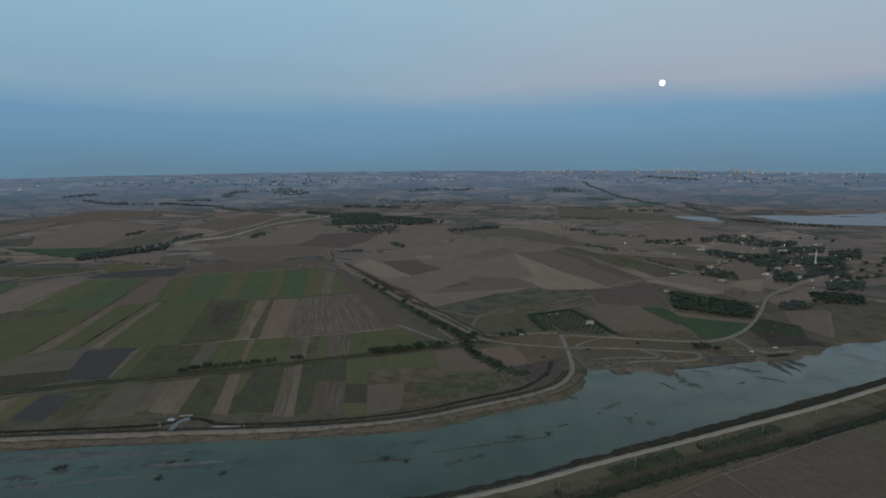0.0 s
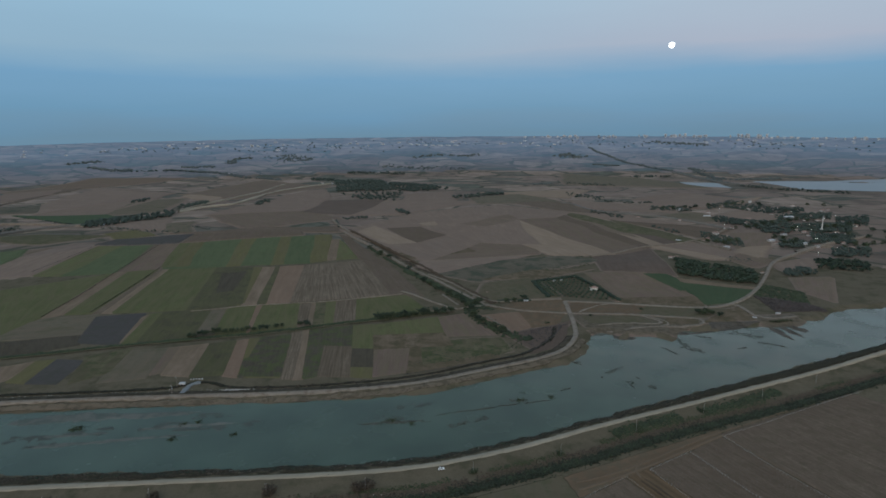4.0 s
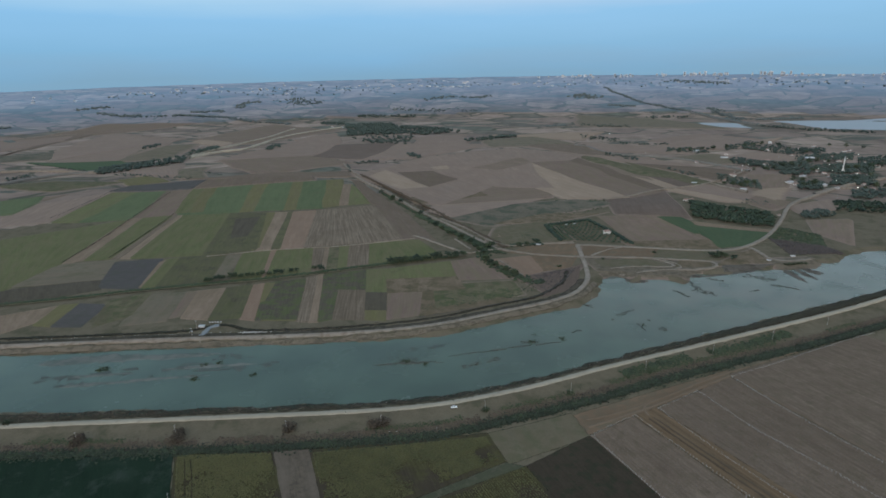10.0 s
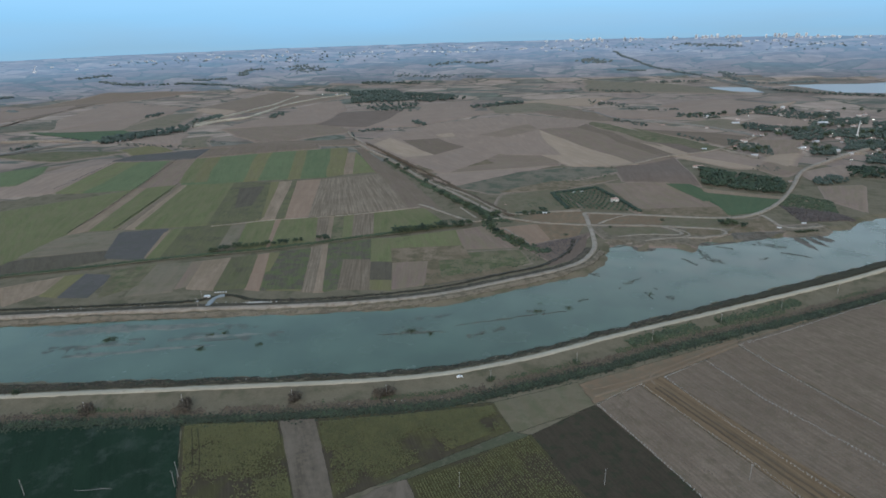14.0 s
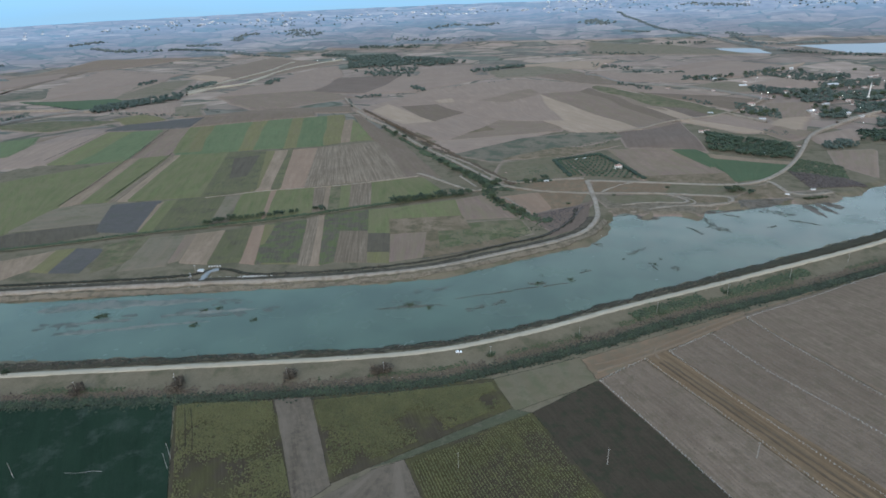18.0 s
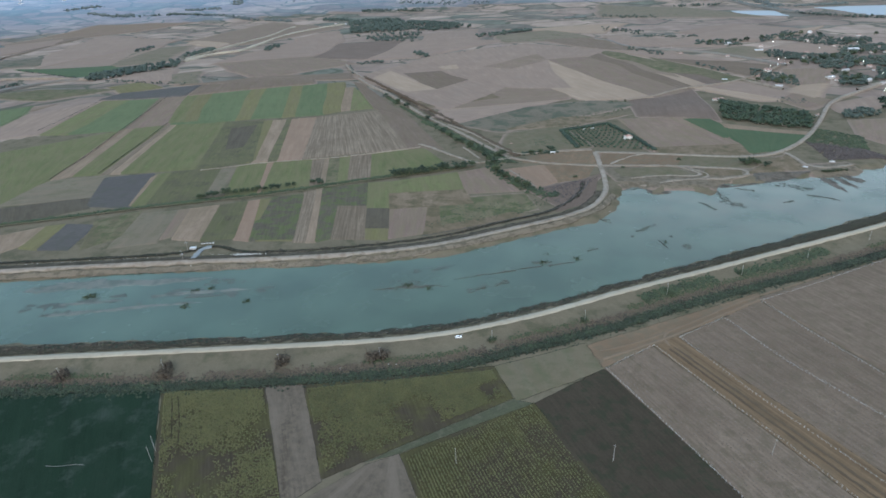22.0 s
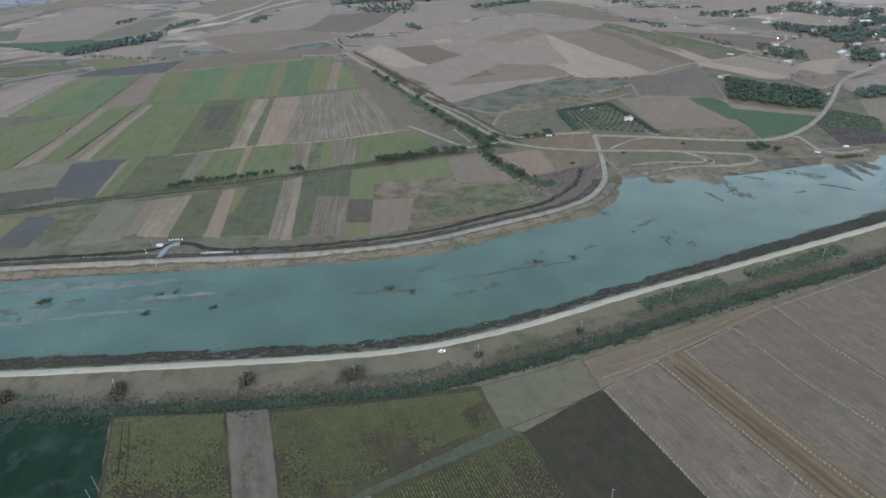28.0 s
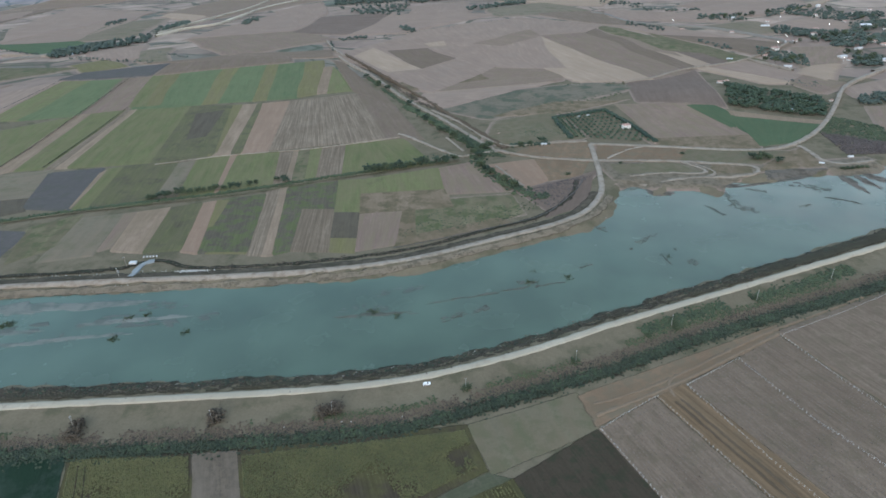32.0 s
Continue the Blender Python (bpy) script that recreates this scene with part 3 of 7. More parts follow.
def glowing(name, colour, strength):
    m, n, link, bsdf = shader(name)
    bsdf.inputs["Emission Color"].default_value, bsdf.inputs["Emission Strength"].default_value = (*colour, 1), strength
    bsdf.inputs["Base Color"].default_value = (*colour, 1)
    return m


M["lamp"] = glowing("lit_street_lamp", (1.0, 0.86, 0.66), 14.0)
M["moon"] = glowing("full_moon", (1.0, 0.97, 0.9), 1.6)


def patchwork(name, air, glow, deep=1.0):
    """Far dry farmland: a patchwork of tan, brown and dark plots with hedge lines; air is the haze blue put into its
    emission.
    """
    m, n, link, bsdf = shader(name)
    geo, place, cells, edges, ramp = n.new("ShaderNodeNewGeometry"), n.new("ShaderNodeMapping"), n.new("ShaderNodeTexVoronoi"), n.new("ShaderNodeTexNoise"), n.new("ShaderNodeValToRGB")
    bend, mixv = n.new("ShaderNodeTexNoise"), n.new("ShaderNodeMixRGB")
    bend.inputs["Scale"].default_value = 0.004
    link.new(geo.outputs["Position"], bend.inputs["Vector"])
    shift = n.new("ShaderNodeVectorMath")
    shift.operation = "MULTIPLY_ADD"
    link.new(bend.outputs["Color"], shift.inputs[0])
    shift.inputs[1].default_value = (160, 160, 0)
    link.new(geo.outputs["Position"], shift.inputs[2])
    place.inputs["Scale"].default_value = (0.0052, 0.0085, 0)
    place.inputs["Rotation"].default_value = (0, 0, 0.5)
    link.new(shift.outputs[0], place.inputs["Vector"])
    link.new(place.outputs[0], cells.inputs["Vector"])
    cells.inputs["Scale"].default_value = 1.0
    cells.distance = "MANHATTAN"
    pick = n.new("ShaderNodeSeparateColor")
    link.new(cells.outputs["Color"], pick.inputs[0])
    stops = [(0.0, (0.145, 0.111, 0.088)), (0.2, (0.215, 0.16, 0.127)), (0.38, (0.172, 0.128, 0.103)), (0.54, (0.235, 0.178, 0.14)), (0.7, (0.12, 0.106, 0.085)), (0.82, (0.192, 0.142, 0.114)), (0.93, (0.105, 0.106, 0.082))]
    ramp.color_ramp.interpolation = "CONSTANT"
    while len(ramp.color_ramp.elements) < len(stops):
        ramp.color_ramp.elements.new(0.5)
    for e, (at, colour) in zip(ramp.color_ramp.elements, stops):
        e.position, e.color = at, tone(colour, deep)
    link.new(pick.outputs[0], ramp.inputs["Fac"])
    edges.inputs["Scale"].default_value, edges.inputs["Detail"].default_value = 0.02, 6
    link.new(geo.outputs["Position"], edges.inputs["Vector"])
    grain = n.new("ShaderNodeMapRange")
    grain.inputs["From Min"].default_value, grain.inputs["From Max"].default_value = 0.3, 0.7
    grain.inputs["To Min"].default_value, grain.inputs["To Max"].default_value = 0.72, 1.25
    strips, thin = n.new("ShaderNodeTexNoise"), n.new("ShaderNodeMapping")
    thin.inputs["Scale"].default_value, thin.inputs["Rotation"].default_value = (0.012, 0.0016, 0.01), (0, 0, -0.35)
    link.new(geo.outputs["Position"], thin.inputs["Vector"])
    link.new(thin.outputs[0], strips.inputs["Vector"])
    strips.inputs["Scale"].default_value, strips.inputs["Detail"].default_value, strips.inputs["Roughness"].default_value = 1.0, 5, 0.6
    blend = n.new("ShaderNodeMath")
    blend.operation = "MULTIPLY_ADD"
    link.new(strips.outputs["Fac"], blend.inputs[0])
    blend.inputs[1].default_value = 0.8
    half = n.new("ShaderNodeMath")
    half.operation = "MULTIPLY_ADD"
    link.new(edges.outputs["Fac"], half.inputs[0])
    half.inputs[1].default_value, half.inputs[2].default_value = 0.7, -0.25
    link.new(half.outputs[0], blend.inputs[2])
    link.new(blend.outputs[0], grain.inputs["Value"])
    mul = n.new("ShaderNodeVectorMath")
    mul.operation = "MULTIPLY"
    link.new(ramp.outputs["Color"], mul.inputs[0])
    link.new(grain.outputs[0], mul.inputs[1])
    scrub, cut, dark = n.new("ShaderNodeTexNoise"), n.new("ShaderNodeMapRange"), n.new("ShaderNodeMixRGB")
    scrub.inputs["Scale"].default_value, scrub.inputs["Detail"].default_value = 0.0045, 7
    scrub.inputs["Roughness"].default_value = 0.65
    flat = n.new("ShaderNodeMapping")
    flat.inputs["Scale"].default_value = (0.6, 1.6, 1)
    link.new(geo.outputs["Position"], flat.inputs["Vector"])
    link.new(flat.outputs[0], scrub.inputs["Vector"])
    link.new(scrub.outputs["Fac"], cut.inputs["Value"])
    cut.inputs["From Min"].default_value, cut.inputs["From Max"].default_value = 0.59, 0.63
    link.new(cut.outputs[0], dark.inputs["Fac"])
    link.new(mul.outputs[0], dark.inputs["Color1"])
    dark.inputs["Color2"].default_value = (0.075, 0.08, 0.062, 1)
    border, line, hedge = n.new("ShaderNodeTexVoronoi"), n.new("ShaderNodeMapRange"), n.new("ShaderNodeMixRGB")
    border.feature = "DISTANCE_TO_EDGE"
    border.inputs["Scale"].default_value = 1.0
    link.new(place.outputs[0], border.inputs["Vector"])
    gap = n.new("ShaderNodeMath")
    gap.operation = "MULTIPLY_ADD"
    link.new(edges.outputs["Fac"], gap.inputs[0])
    gap.inputs[1].default_value = -0.12
    link.new(border.outputs["Distance"], gap.inputs[2])
    link.new(gap.outputs[0], line.inputs["Value"])
    line.inputs["From Min"].default_value, line.inputs["From Max"].default_value = -0.045, -0.02
    line.inputs["To Min"].default_value, line.inputs["To Max"].default_value = 0.85, 0.0
    link.new(line.outputs[0], hedge.inputs["Fac"])
    link.new(dark.outputs["Color"], hedge.inputs["Color1"])
    hedge.inputs["Color2"].default_value = (0.055, 0.06, 0.04, 1)
    link.new(hedge.outputs["Color"], bsdf.inputs["Base Color"])
    bsdf.inputs["Roughness"].default_value, bsdf.inputs["Specular IOR Level"].default_value = 0.95, 0.1
    # distance haze imitated by blue emission that grows with range
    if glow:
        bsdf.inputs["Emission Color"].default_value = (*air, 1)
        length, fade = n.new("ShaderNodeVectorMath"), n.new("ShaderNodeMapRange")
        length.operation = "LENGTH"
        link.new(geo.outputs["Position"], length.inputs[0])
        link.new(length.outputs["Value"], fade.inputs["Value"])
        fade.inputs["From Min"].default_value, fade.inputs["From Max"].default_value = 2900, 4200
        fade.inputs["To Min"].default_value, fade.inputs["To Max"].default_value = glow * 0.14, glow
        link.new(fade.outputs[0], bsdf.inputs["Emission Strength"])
    return m


M["hills"] = patchwork("dry_hill_farmland", (0, 0, 0), 0)
# backdrop copy of the hills, darker, with haze as its own glow
M["distance"] = patchwork("haze_glow_farmland", (0.075, 0.142, 0.235), 0.62, 0.78)


# ground, water, roads, fields
def part(name, bm, material, parent=None, label=""):
    """One mesh object from a bmesh, under a thing or a part."""
    me = bpy.data.meshes.new(name)
    bm.to_mesh(me)
    bm.free()
    if material:
        me.materials.append(material)
    ob = new(name, me)
    if parent:
        ob.parent = parent
    return tagged(ob, label)


def sheet(name, verts, faces, material, uvs=None, parent=None, flat=False):
    me = bpy.data.meshes.new(name)
    me.from_pydata([tuple(map(float, v)) for v in verts], [], [tuple(map(int, f)) for f in faces])
    me.materials.append(material)
    if not flat:
        me.polygons.foreach_set("use_smooth", [True] * len(me.polygons))
    if uvs is not None:
        layer = me.uv_layers.new(name="UVMap")
        index = np.empty(len(me.loops), int)
        me.loops.foreach_get("vertex_index", index)
        layer.data.foreach_set("uv", np.asarray(uvs, np.float32)[index].ravel())
    ob = new(name, me)
    if parent:
        ob.parent = parent
    return ob


def grid_faces(nu, nv):
    i = np.arange((nu - 1) * (nv - 1))
    a = (i // (nv - 1)) * nv + i % (nv - 1)
    return np.stack([a, a + nv, a + nv + 1, a + 1], 1)


def spaced(low, fine_low, fine_high, high, step, grow):
    """Lattice lines, close together in the middle and wider and wider towards both ends."""
    mid = list(np.arange(fine_low, fine_high + step, step))
    up, down = [mid[-1]], [mid[0]]
    s = step
    while up[-1] < high:
        s = min(s * grow, 70)
        up.append(up[-1] + s)
    s = step
    while down[-1] > low:
        s = min(s * grow, 70)
        down.append(down[-1] - s)
    return np.array(down[:0:-1] + mid + up[1:])


gx, gy = spaced(-5200, -560, 540, 3600, 4.0, 1.05), spaced(-700, 220, 900, 5000, 4.0, 1.05)
mx, my = np.meshgrid(gx, gy, indexing="ij")
spots, cells = np.stack([mx, my, land(mx, my)], -1).reshape(-1, 3), grid_faces(len(gx), len(gy))
reach = np.hypot(spots[cells[:, 0], 0], spots[cells[:, 0], 1] - 60)
ground = sheet("ground", spots, cells[reach < 3000], M["ground"])
ground.data.materials.append(M["hills"])
ground.data.polygons.foreach_set("material_index", (reach[reach < 3000] + 60 * rolling(spots[cells[reach < 3000, 0], 0], spots[cells[reach < 3000, 0], 1]) > 1110).astype(np.int32))
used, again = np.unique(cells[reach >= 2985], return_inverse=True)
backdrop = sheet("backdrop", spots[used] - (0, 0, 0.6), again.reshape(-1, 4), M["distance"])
tagged(backdrop, "farmland rising to the skyline, its blue-grey haze added as glow", "distance", kind="structure")
tagged(ground, "dry grass and bare soil of a wide river plain with low hills", "ground", kind="structure")

wx, wy = np.meshgrid(np.linspace(-1000, 700, 60), np.linspace(120, 1010, 40), indexing="ij")
river = sheet("water", np.stack([wx, wy, np.full_like(wx, WATER)], -1).reshape(-1, 3), grid_faces(60, 40), M["river"])
tagged(river, "calm grey-green turbid river between two dykes", "river", kind="structure")


def ribbon(name, line, width, material, lift=0.12, step=6.0, ragged=0.25, label="", category="road"):
    """A strip of road laid over the ground along a bent line, rounded at the bends, with worn edges and a small thickness."""
    p = np.array(line, float)
    for _ in range(2):
        q = [p[0]]
        for a, b in zip(p, p[1:]):
            q += [a * 0.75 + b * 0.25, a * 0.25 + b * 0.75]
        p = np.array(q + [p[-1]])
    seg = np.hypot(*np.diff(p, axis=0).T)
    run = np.concatenate([[0], np.cumsum(seg)])
    s = np.linspace(0, run[-1], max(3, int(run[-1] / step)))
    c = np.stack([np.interp(s, run, p[:, 0]), np.interp(s, run, p[:, 1])], 1)
    d = np.gradient(c, axis=0)
    d /= np.hypot(*d.T)[:, None]
    side = np.stack([-d[:, 1], d[:, 0]], 1)
    rng = np.random.default_rng(len(line) + int(width * 10))
    away = np.hypot(c[:, 0], c[:, 1] - 60)
    lift = lift + np.where(away > 640, 0, 0.5 * smooth(470, 520, away)) + np.where(away > 640, 0.8 + (away - 500) * 0.0011, 0) + 2.3 * smooth(900, 1150, away)
    verts, uvs = [], []
    across = [-0.5, -0.5, -0.25, 0, 0.25, 0.5, 0.5]
    for k, u in enumerate(across):
        jig = rng.normal(0, ragged, len(s)) if abs(u) == 0.5 else np.zeros(len(s))
        o = u * width + jig * np.sign(u)
        xy = c + side * o[:, None]
        z = land(xy[:, 0], xy[:, 1]) + (lift if 0 < k < len(across) - 1 else -0.6)
        z += 0.06 * (1 - (2 * u) ** 2)
        verts.append(np.column_stack([xy, z]))
        uvs.append(np.column_stack([np.full(len(s), u * width), s]))
    ob = sheet(name, np.concatenate(verts), grid_faces(len(across), len(s))[:, ::-1], material, np.concatenate(uvs))
    ob.data.attributes.new("inside", "FLOAT", "POINT").data.foreach_set("value", np.repeat([0.0 if abs(u) == 0.5 else 1.0 for u in across], len(s)))
    return tagged(ob, label, category, kind="structure")


laid = []


def field(material, label, ax, ay, bx, by, cx, cy, dx, dy, lift=None, name="field", rough_edge=0.2, soft=1.0):
    """A field between four corners (rows run from the side a-b to the side d-c), draped over the ground with a small edge."""
    a, b, c, d = (np.array(v, float) for v in ((ax, ay), (bx, by), (cx, cy), (dx, dy)))
    wide, deep = max(np.hypot(*(b - a)), np.hypot(*(c - d))), max(np.hypot(*(d - a)), np.hypot(*(c - b)))
    far = np.hypot(*((a + c) / 2 - (0, 60)))
    cell = np.clip(far / 70, 4, 26)
    nu, nv = int(np.clip(wide / cell, 2, 60)) + 1, int(np.clip(deep / cell, 2, 60)) + 1
    if lift is None:
        lift = 0.12 + max(0, far - 500) * 0.0011
    laid.append(label)
    lift += (0.003 + 0.007 * float(smooth(900, 1150, far))) * (len(laid) if far > 440 else len(laid) % 40)
    u, v = np.meshgrid(np.linspace(0, 1, nu), np.linspace(0, 1, nv), indexing="ij")
    u, v = np.pad(u, 1, mode="edge"), np.pad(v, 1, mode="edge")
    rim = np.pad(np.zeros((nu, nv)), 1, constant_values=1)
    xy = ((1 - u) * (1 - v))[..., None] * a + (u * (1 - v))[..., None] * b + (u * v)[..., None] * c + ((1 - u) * v)[..., None] * d
    edge = (u == 0) | (u == 1) | (v == 0) | (v == 1)
    xy = xy + np.where(edge, 1, 0)[..., None] * rough_edge * np.stack([np.sin(xy[..., 1] * 2.37 + xy[..., 0] * 1.3), np.cos(xy[..., 0] * 2.29 + xy[..., 1] * 1.7)], -1)
    bend = 5 * float(smooth(1000, 1400, far)) + 0.3
    xy = xy + bend * np.stack([np.sin(xy[..., 1] / 43 + 1.1 * np.sin(xy[..., 0] / 29)), np.cos(xy[..., 0] / 51 + 1.3 * np.sin(xy[..., 1] / 33))], -1)
    along_u, along_v = b - a + c - d, d - a + c - b
    reach_out = soft * (0.8 + 0.0045 * max(0, far - 200))
    su, sv = np.zeros(u.shape), np.zeros(u.shape)
    su[0], su[-1], sv[:, 0], sv[:, -1] = -1, 1, -1, 1
    xy = xy + reach_out * (su[..., None] * along_u / np.hypot(*along_u) + 1.8 * sv[..., None] * along_v / np.hypot(*along_v))
    steep = float(smooth(400, 480, far))
    z = land(xy[..., 0], xy[..., 1]) + lift - (0.03 + steep * (lift + 0.15)) * rim
    verts = np.concatenate([xy, z[..., None]], -1).reshape(-1, 3)
    uv = np.stack([u * wide, v * deep], -1).reshape(-1, 2)
    ob = sheet(name, verts, grid_faces(nu + 2, nv + 2), M[material], uv, flat=True)
    ob.data.attributes.new("inside", "FLOAT", "POINT").data.foreach_set("value", (1.0 - rim * (1 - steep)).ravel())
    if soft > 1:
        ob.data.attributes.new("verge", "FLOAT", "POINT").data.foreach_set("value", rim.ravel())
    return tagged(ob, label, "field", kind="structure")


ribbon("road", NEAR_ROAD, 5.4, M["gravel"], label="pale gravel road along the top of the dyke")
ribbon("road", FAR_ROAD, 5.6, M["dirt"], label="pale dirt road along the far dyke")
ribbon("road", [(32, 797), (64, 798), (131, 796), (195, 792), (231, 801), (260, 824), (300, 878), (350, 979), (391, 1078), (439, 1140), (491, 1195), (526, 1236), (575, 1278), (660, 1330)], 5.6, M["dirt"], label="pale gravel road up to the village")
ribbon("track", [(-205, 812), (-188, 802), (-120, 743), (-108, 739), (-91, 757), (-71, 760)], 3.2, M["dirt"], label="narrow dirt lane between fields", ragged=0.5)
ribbon("track", [(-760, 420), (-620, 465), (-519, 512), (-481, 534), (-435, 557), (-385, 579), (-338, 598), (-294, 621), (-238, 658), (-198, 678), (-158, 700), (-111, 728)], 3.5, M["rough"], label="overgrown field lane with a hedge", ragged=0.6)
ribbon("track", [(-76, 766), (-39, 750), (4, 744), (37, 743), (95, 751), (126, 752), (161, 749), (189, 750), (199, 740), (195, 725), (176, 716), (143, 709), (117, 703), (95, 688), (75, 687)], 4.0, M["dirt"], label="dirt track looping along the shore", ragged=0.7)
ribbon("track", [(70, 703), (107, 718), (139, 717), (147, 724), (141, 738), (125, 748)], 2.6, M["dirt"], label="pale wheel track crossing the shore loop", ragged=0.7)
ribbon("track", [(123, 751), (140, 743), (153, 730), (155, 721), (143, 709)], 2.4, M["dirt"], label="pale wheel track crossing the shore loop", ragged=0.7)
ribbon("track", [(49, 750), (61, 768), (79, 787), (96, 797)], 2.2, M["dirt"], label="faint track cutting the corner below the road", ragged=0.7)
ribbon("track", [(257, 814), (263, 802), (265, 779), (270, 764), (288, 761), (316, 775)], 4.5, M["dirt"], label="dirt track branching down to the shore", ragged=0.6)
ribbon("track", [(-457, 1256), (-410, 1193), (-341, 1118), (-282, 1032), (-221, 949), (-173, 893), (-139, 849), (-108, 807), (-76, 766)], 4.2, M["dirt"], label="straight pale dirt lane beside a hedge", ragged=0.5)
ribbon("track", [(-451, 1274), (-332, 1132), (-236, 1011), (-157, 901), (-112, 838), (-64, 773)], 5.0, M["rut"], label="dark overgrown bank of an old railway", ragged=1.5)
ribbon("track", [(-187, 921), (-163, 897), (-137, 869), (-99, 813), (-67, 778), (-42, 787), (-11, 799), (28, 807)], 3.0, M["dirt"], label="pale farm lane beside the hedge", ragged=0.6)
ribbon("track", [(44, 1852), (81, 1823), (107, 1733), (144, 1660), (220, 1624), (301, 1577), (366, 1490), (410, 1425), (421, 1407)], 5.0, M["far_road"], label="narrow country road over the hill", step=14, ragged=0.6)
ribbon("track", [(86, 1092), (133, 1115), (176, 1173), (208, 1197), (271, 1233), (307, 1269), (362, 1336), (411, 1408)], 3.6, M["dirt"], label="pale field track over the hill", step=14, ragged=0.6)
ribbon("track", [(307, 1269), (335, 1226), (357, 1189)], 3.6, M["dirt"], label="pale field track over the hill", step=14, ragged=0.6)
ribbon("track", [(-1038, 1476), (-1037, 1534), (-1022, 1598), (-977, 1636), (-969, 1688), (-993, 1845), (-1012, 2055), (-986, 2204), (-933, 2388)], 8.0, M["gravel"], label="pale wide earthwork of a new road", lift=0.6, step=14, ragged=2.0)
ribbon("track", [(-1059, 1505), (-1057, 1608), (-1056, 1718), (-1052, 1835), (-1050, 1974), (-1102, 2188), (-1112, 2302)], 5.5, M["gravel"], label="pale second carriageway of a new road", lift=0.6, step=14, ragged=2.0)
ribbon("track", [(-1234, 1050), (-1237, 1140), (-1217, 1201), (-1185, 1246), (-1159, 1264)], 12.0, M["far_road"], label="grey road coming down from the hills", lift=0.6, step=14, ragged=1.5)
ribbon("track", [(-1412, 1208), (-1306, 1256), (-1145, 1249)], 5.0, M["dirt"], label="narrow pale road under the dry hills", lift=0.6, step=14, ragged=1.0)
ribbon("track", [(-547, 1416), (-514, 1351), (-445, 1258)], 4.0, M["dirt"], label="short dirt track at the head of the lane", step=10, ragged=0.6)
ribbon("track", [(472, 1186), (494, 1207), (533, 1247), (558, 1237)], 5.0, M["dirt"], label="pale village street", step=14, ragged=0.6)
for line in ([(-639, 622), (-670, 720), (-720, 853), (-787, 1062)], [(-590, 649), (-626, 766), (-662, 887)], [(-858, 819), (-880, 912), (-913, 1029)]):
    ribbon("ditch", line, 1.6, M["ditch"], lift=0.3, ragged=0.3, label="narrow dark drain between two crop strips", category="ditch")
ribbon("track", [(-460, 676), (-436, 687), (-418, 697), (-401, 710), (-343, 729), (-292, 747), (-260, 765), (-200, 799)], 1.5, M["dirt"], label="narrow dirt lane between two rows of strips", ragged=0.5)
ribbon("track", [(24, 691), (19, 663), (7, 637), (-5, 609), (-21, 593), (-51, 573), (-99, 542), (-127, 526)], 1.3, M["slate"], lift=0.4, label="narrow wet channel behind the dyke", ragged=0.3)
ribbon("track", [(-68, 716), (-49, 688), (-33, 666)], 2.4, M["dirt"], label="pale wheel track across a dry plot", ragged=0.4)
ribbon("track", [(-141, 804), (-124, 778), (-111, 758)], 2.0, M["dirt"], label="short pale concrete culvert in the scrub", ragged=0.2)


def beside(line, shift):
    """The bent line moved sideways."""
    p = np.array(line, float)
    d = np.gradient(p, axis=0)
    d /= np.hypot(*d.T)[:, None]
    return [tuple(map(float, q)) for q in p + np.stack([-d[:, 1], d[:, 0]], 1) * shift]


ribbon("bank", beside(NEAR_ROAD, 11.5), 17, M["weeds"], lift=0.06, ragged=1.2, label="dark weedy slope between the dyke road and the river", category="bank")
ribbon("bank", beside(FAR_ROAD[:13], 7), 9, M["mudbank"], lift=0.05, ragged=1.0, label="grey stony slope behind the far dyke", category="bank")
ribbon("bank", beside(FAR_ROAD[:13], -8), 8, M["bank"], lift=0.06, ragged=0.8, label="dry grassy slope of the far dyke", category="bank")


# upper strips of the far plain
field("tan", "dry tan field of cut grain", -1041, 826, -913, 1029, -853, 811, -973, 724)
field("red", "reddish brown tilled strip", -1069, 905, -994, 999, -1004, 904, -1041, 826)
field("green", "green crop strip in rows", -910, 1028, -859, 1042, -798, 823, -847, 814)
field("lush", "lush green crop strip", -859, 1042, -798, 1062, -723, 850, -798, 823)
field("brown", "bare brown tilled field", -802, 1063, -795, 1068, -721, 856, -725, 849)
field("red", "reddish brown tilled strip", -795, 1068, -731, 1091, -661, 885, -720, 853)
field("lush", "lush green crop strip", -728, 1089, -655, 1120, -584, 905, -657, 884)
field("green", "green crop strip in rows", -755, 1080, -718, 1108, -624, 910, -667, 891)
field("gold", "golden green crop strip", -739, 1092, -718, 1108, -624, 910, -642, 900)
field("lush", "lush green crop strip", -718, 1108, -648, 1135, -560, 925, -621, 908)
field("gold", "golden green crop strip", -648, 1135, -621, 1152, -536, 937, -559, 925)
field("lush", "lush green crop strip", -620, 1152, -576, 1173, -485, 953, -535, 937)
field("gold", "golden green crop strip", -576, 1173, -554, 1181, -464, 961, -482, 951)
field("lush", "lush green crop strip", -554, 1181, -508, 1206, -422, 975, -463, 961)
field("gold", "golden green crop strip", -507, 1207, -477, 1223, -397, 1000, -421, 979)
field("stubble", "pale straw-coloured stubble strip", -455, 1172, -442, 1181, -382, 1009, -396, 1000)
field("green", "green crop strip in rows", -438, 1176, -425, 1158, -348, 1023, -380, 1007)
field("brown", "fallow brown wedge beside the dirt lane", -457, 1228, -433, 1214, -251, 945, -341, 1019)
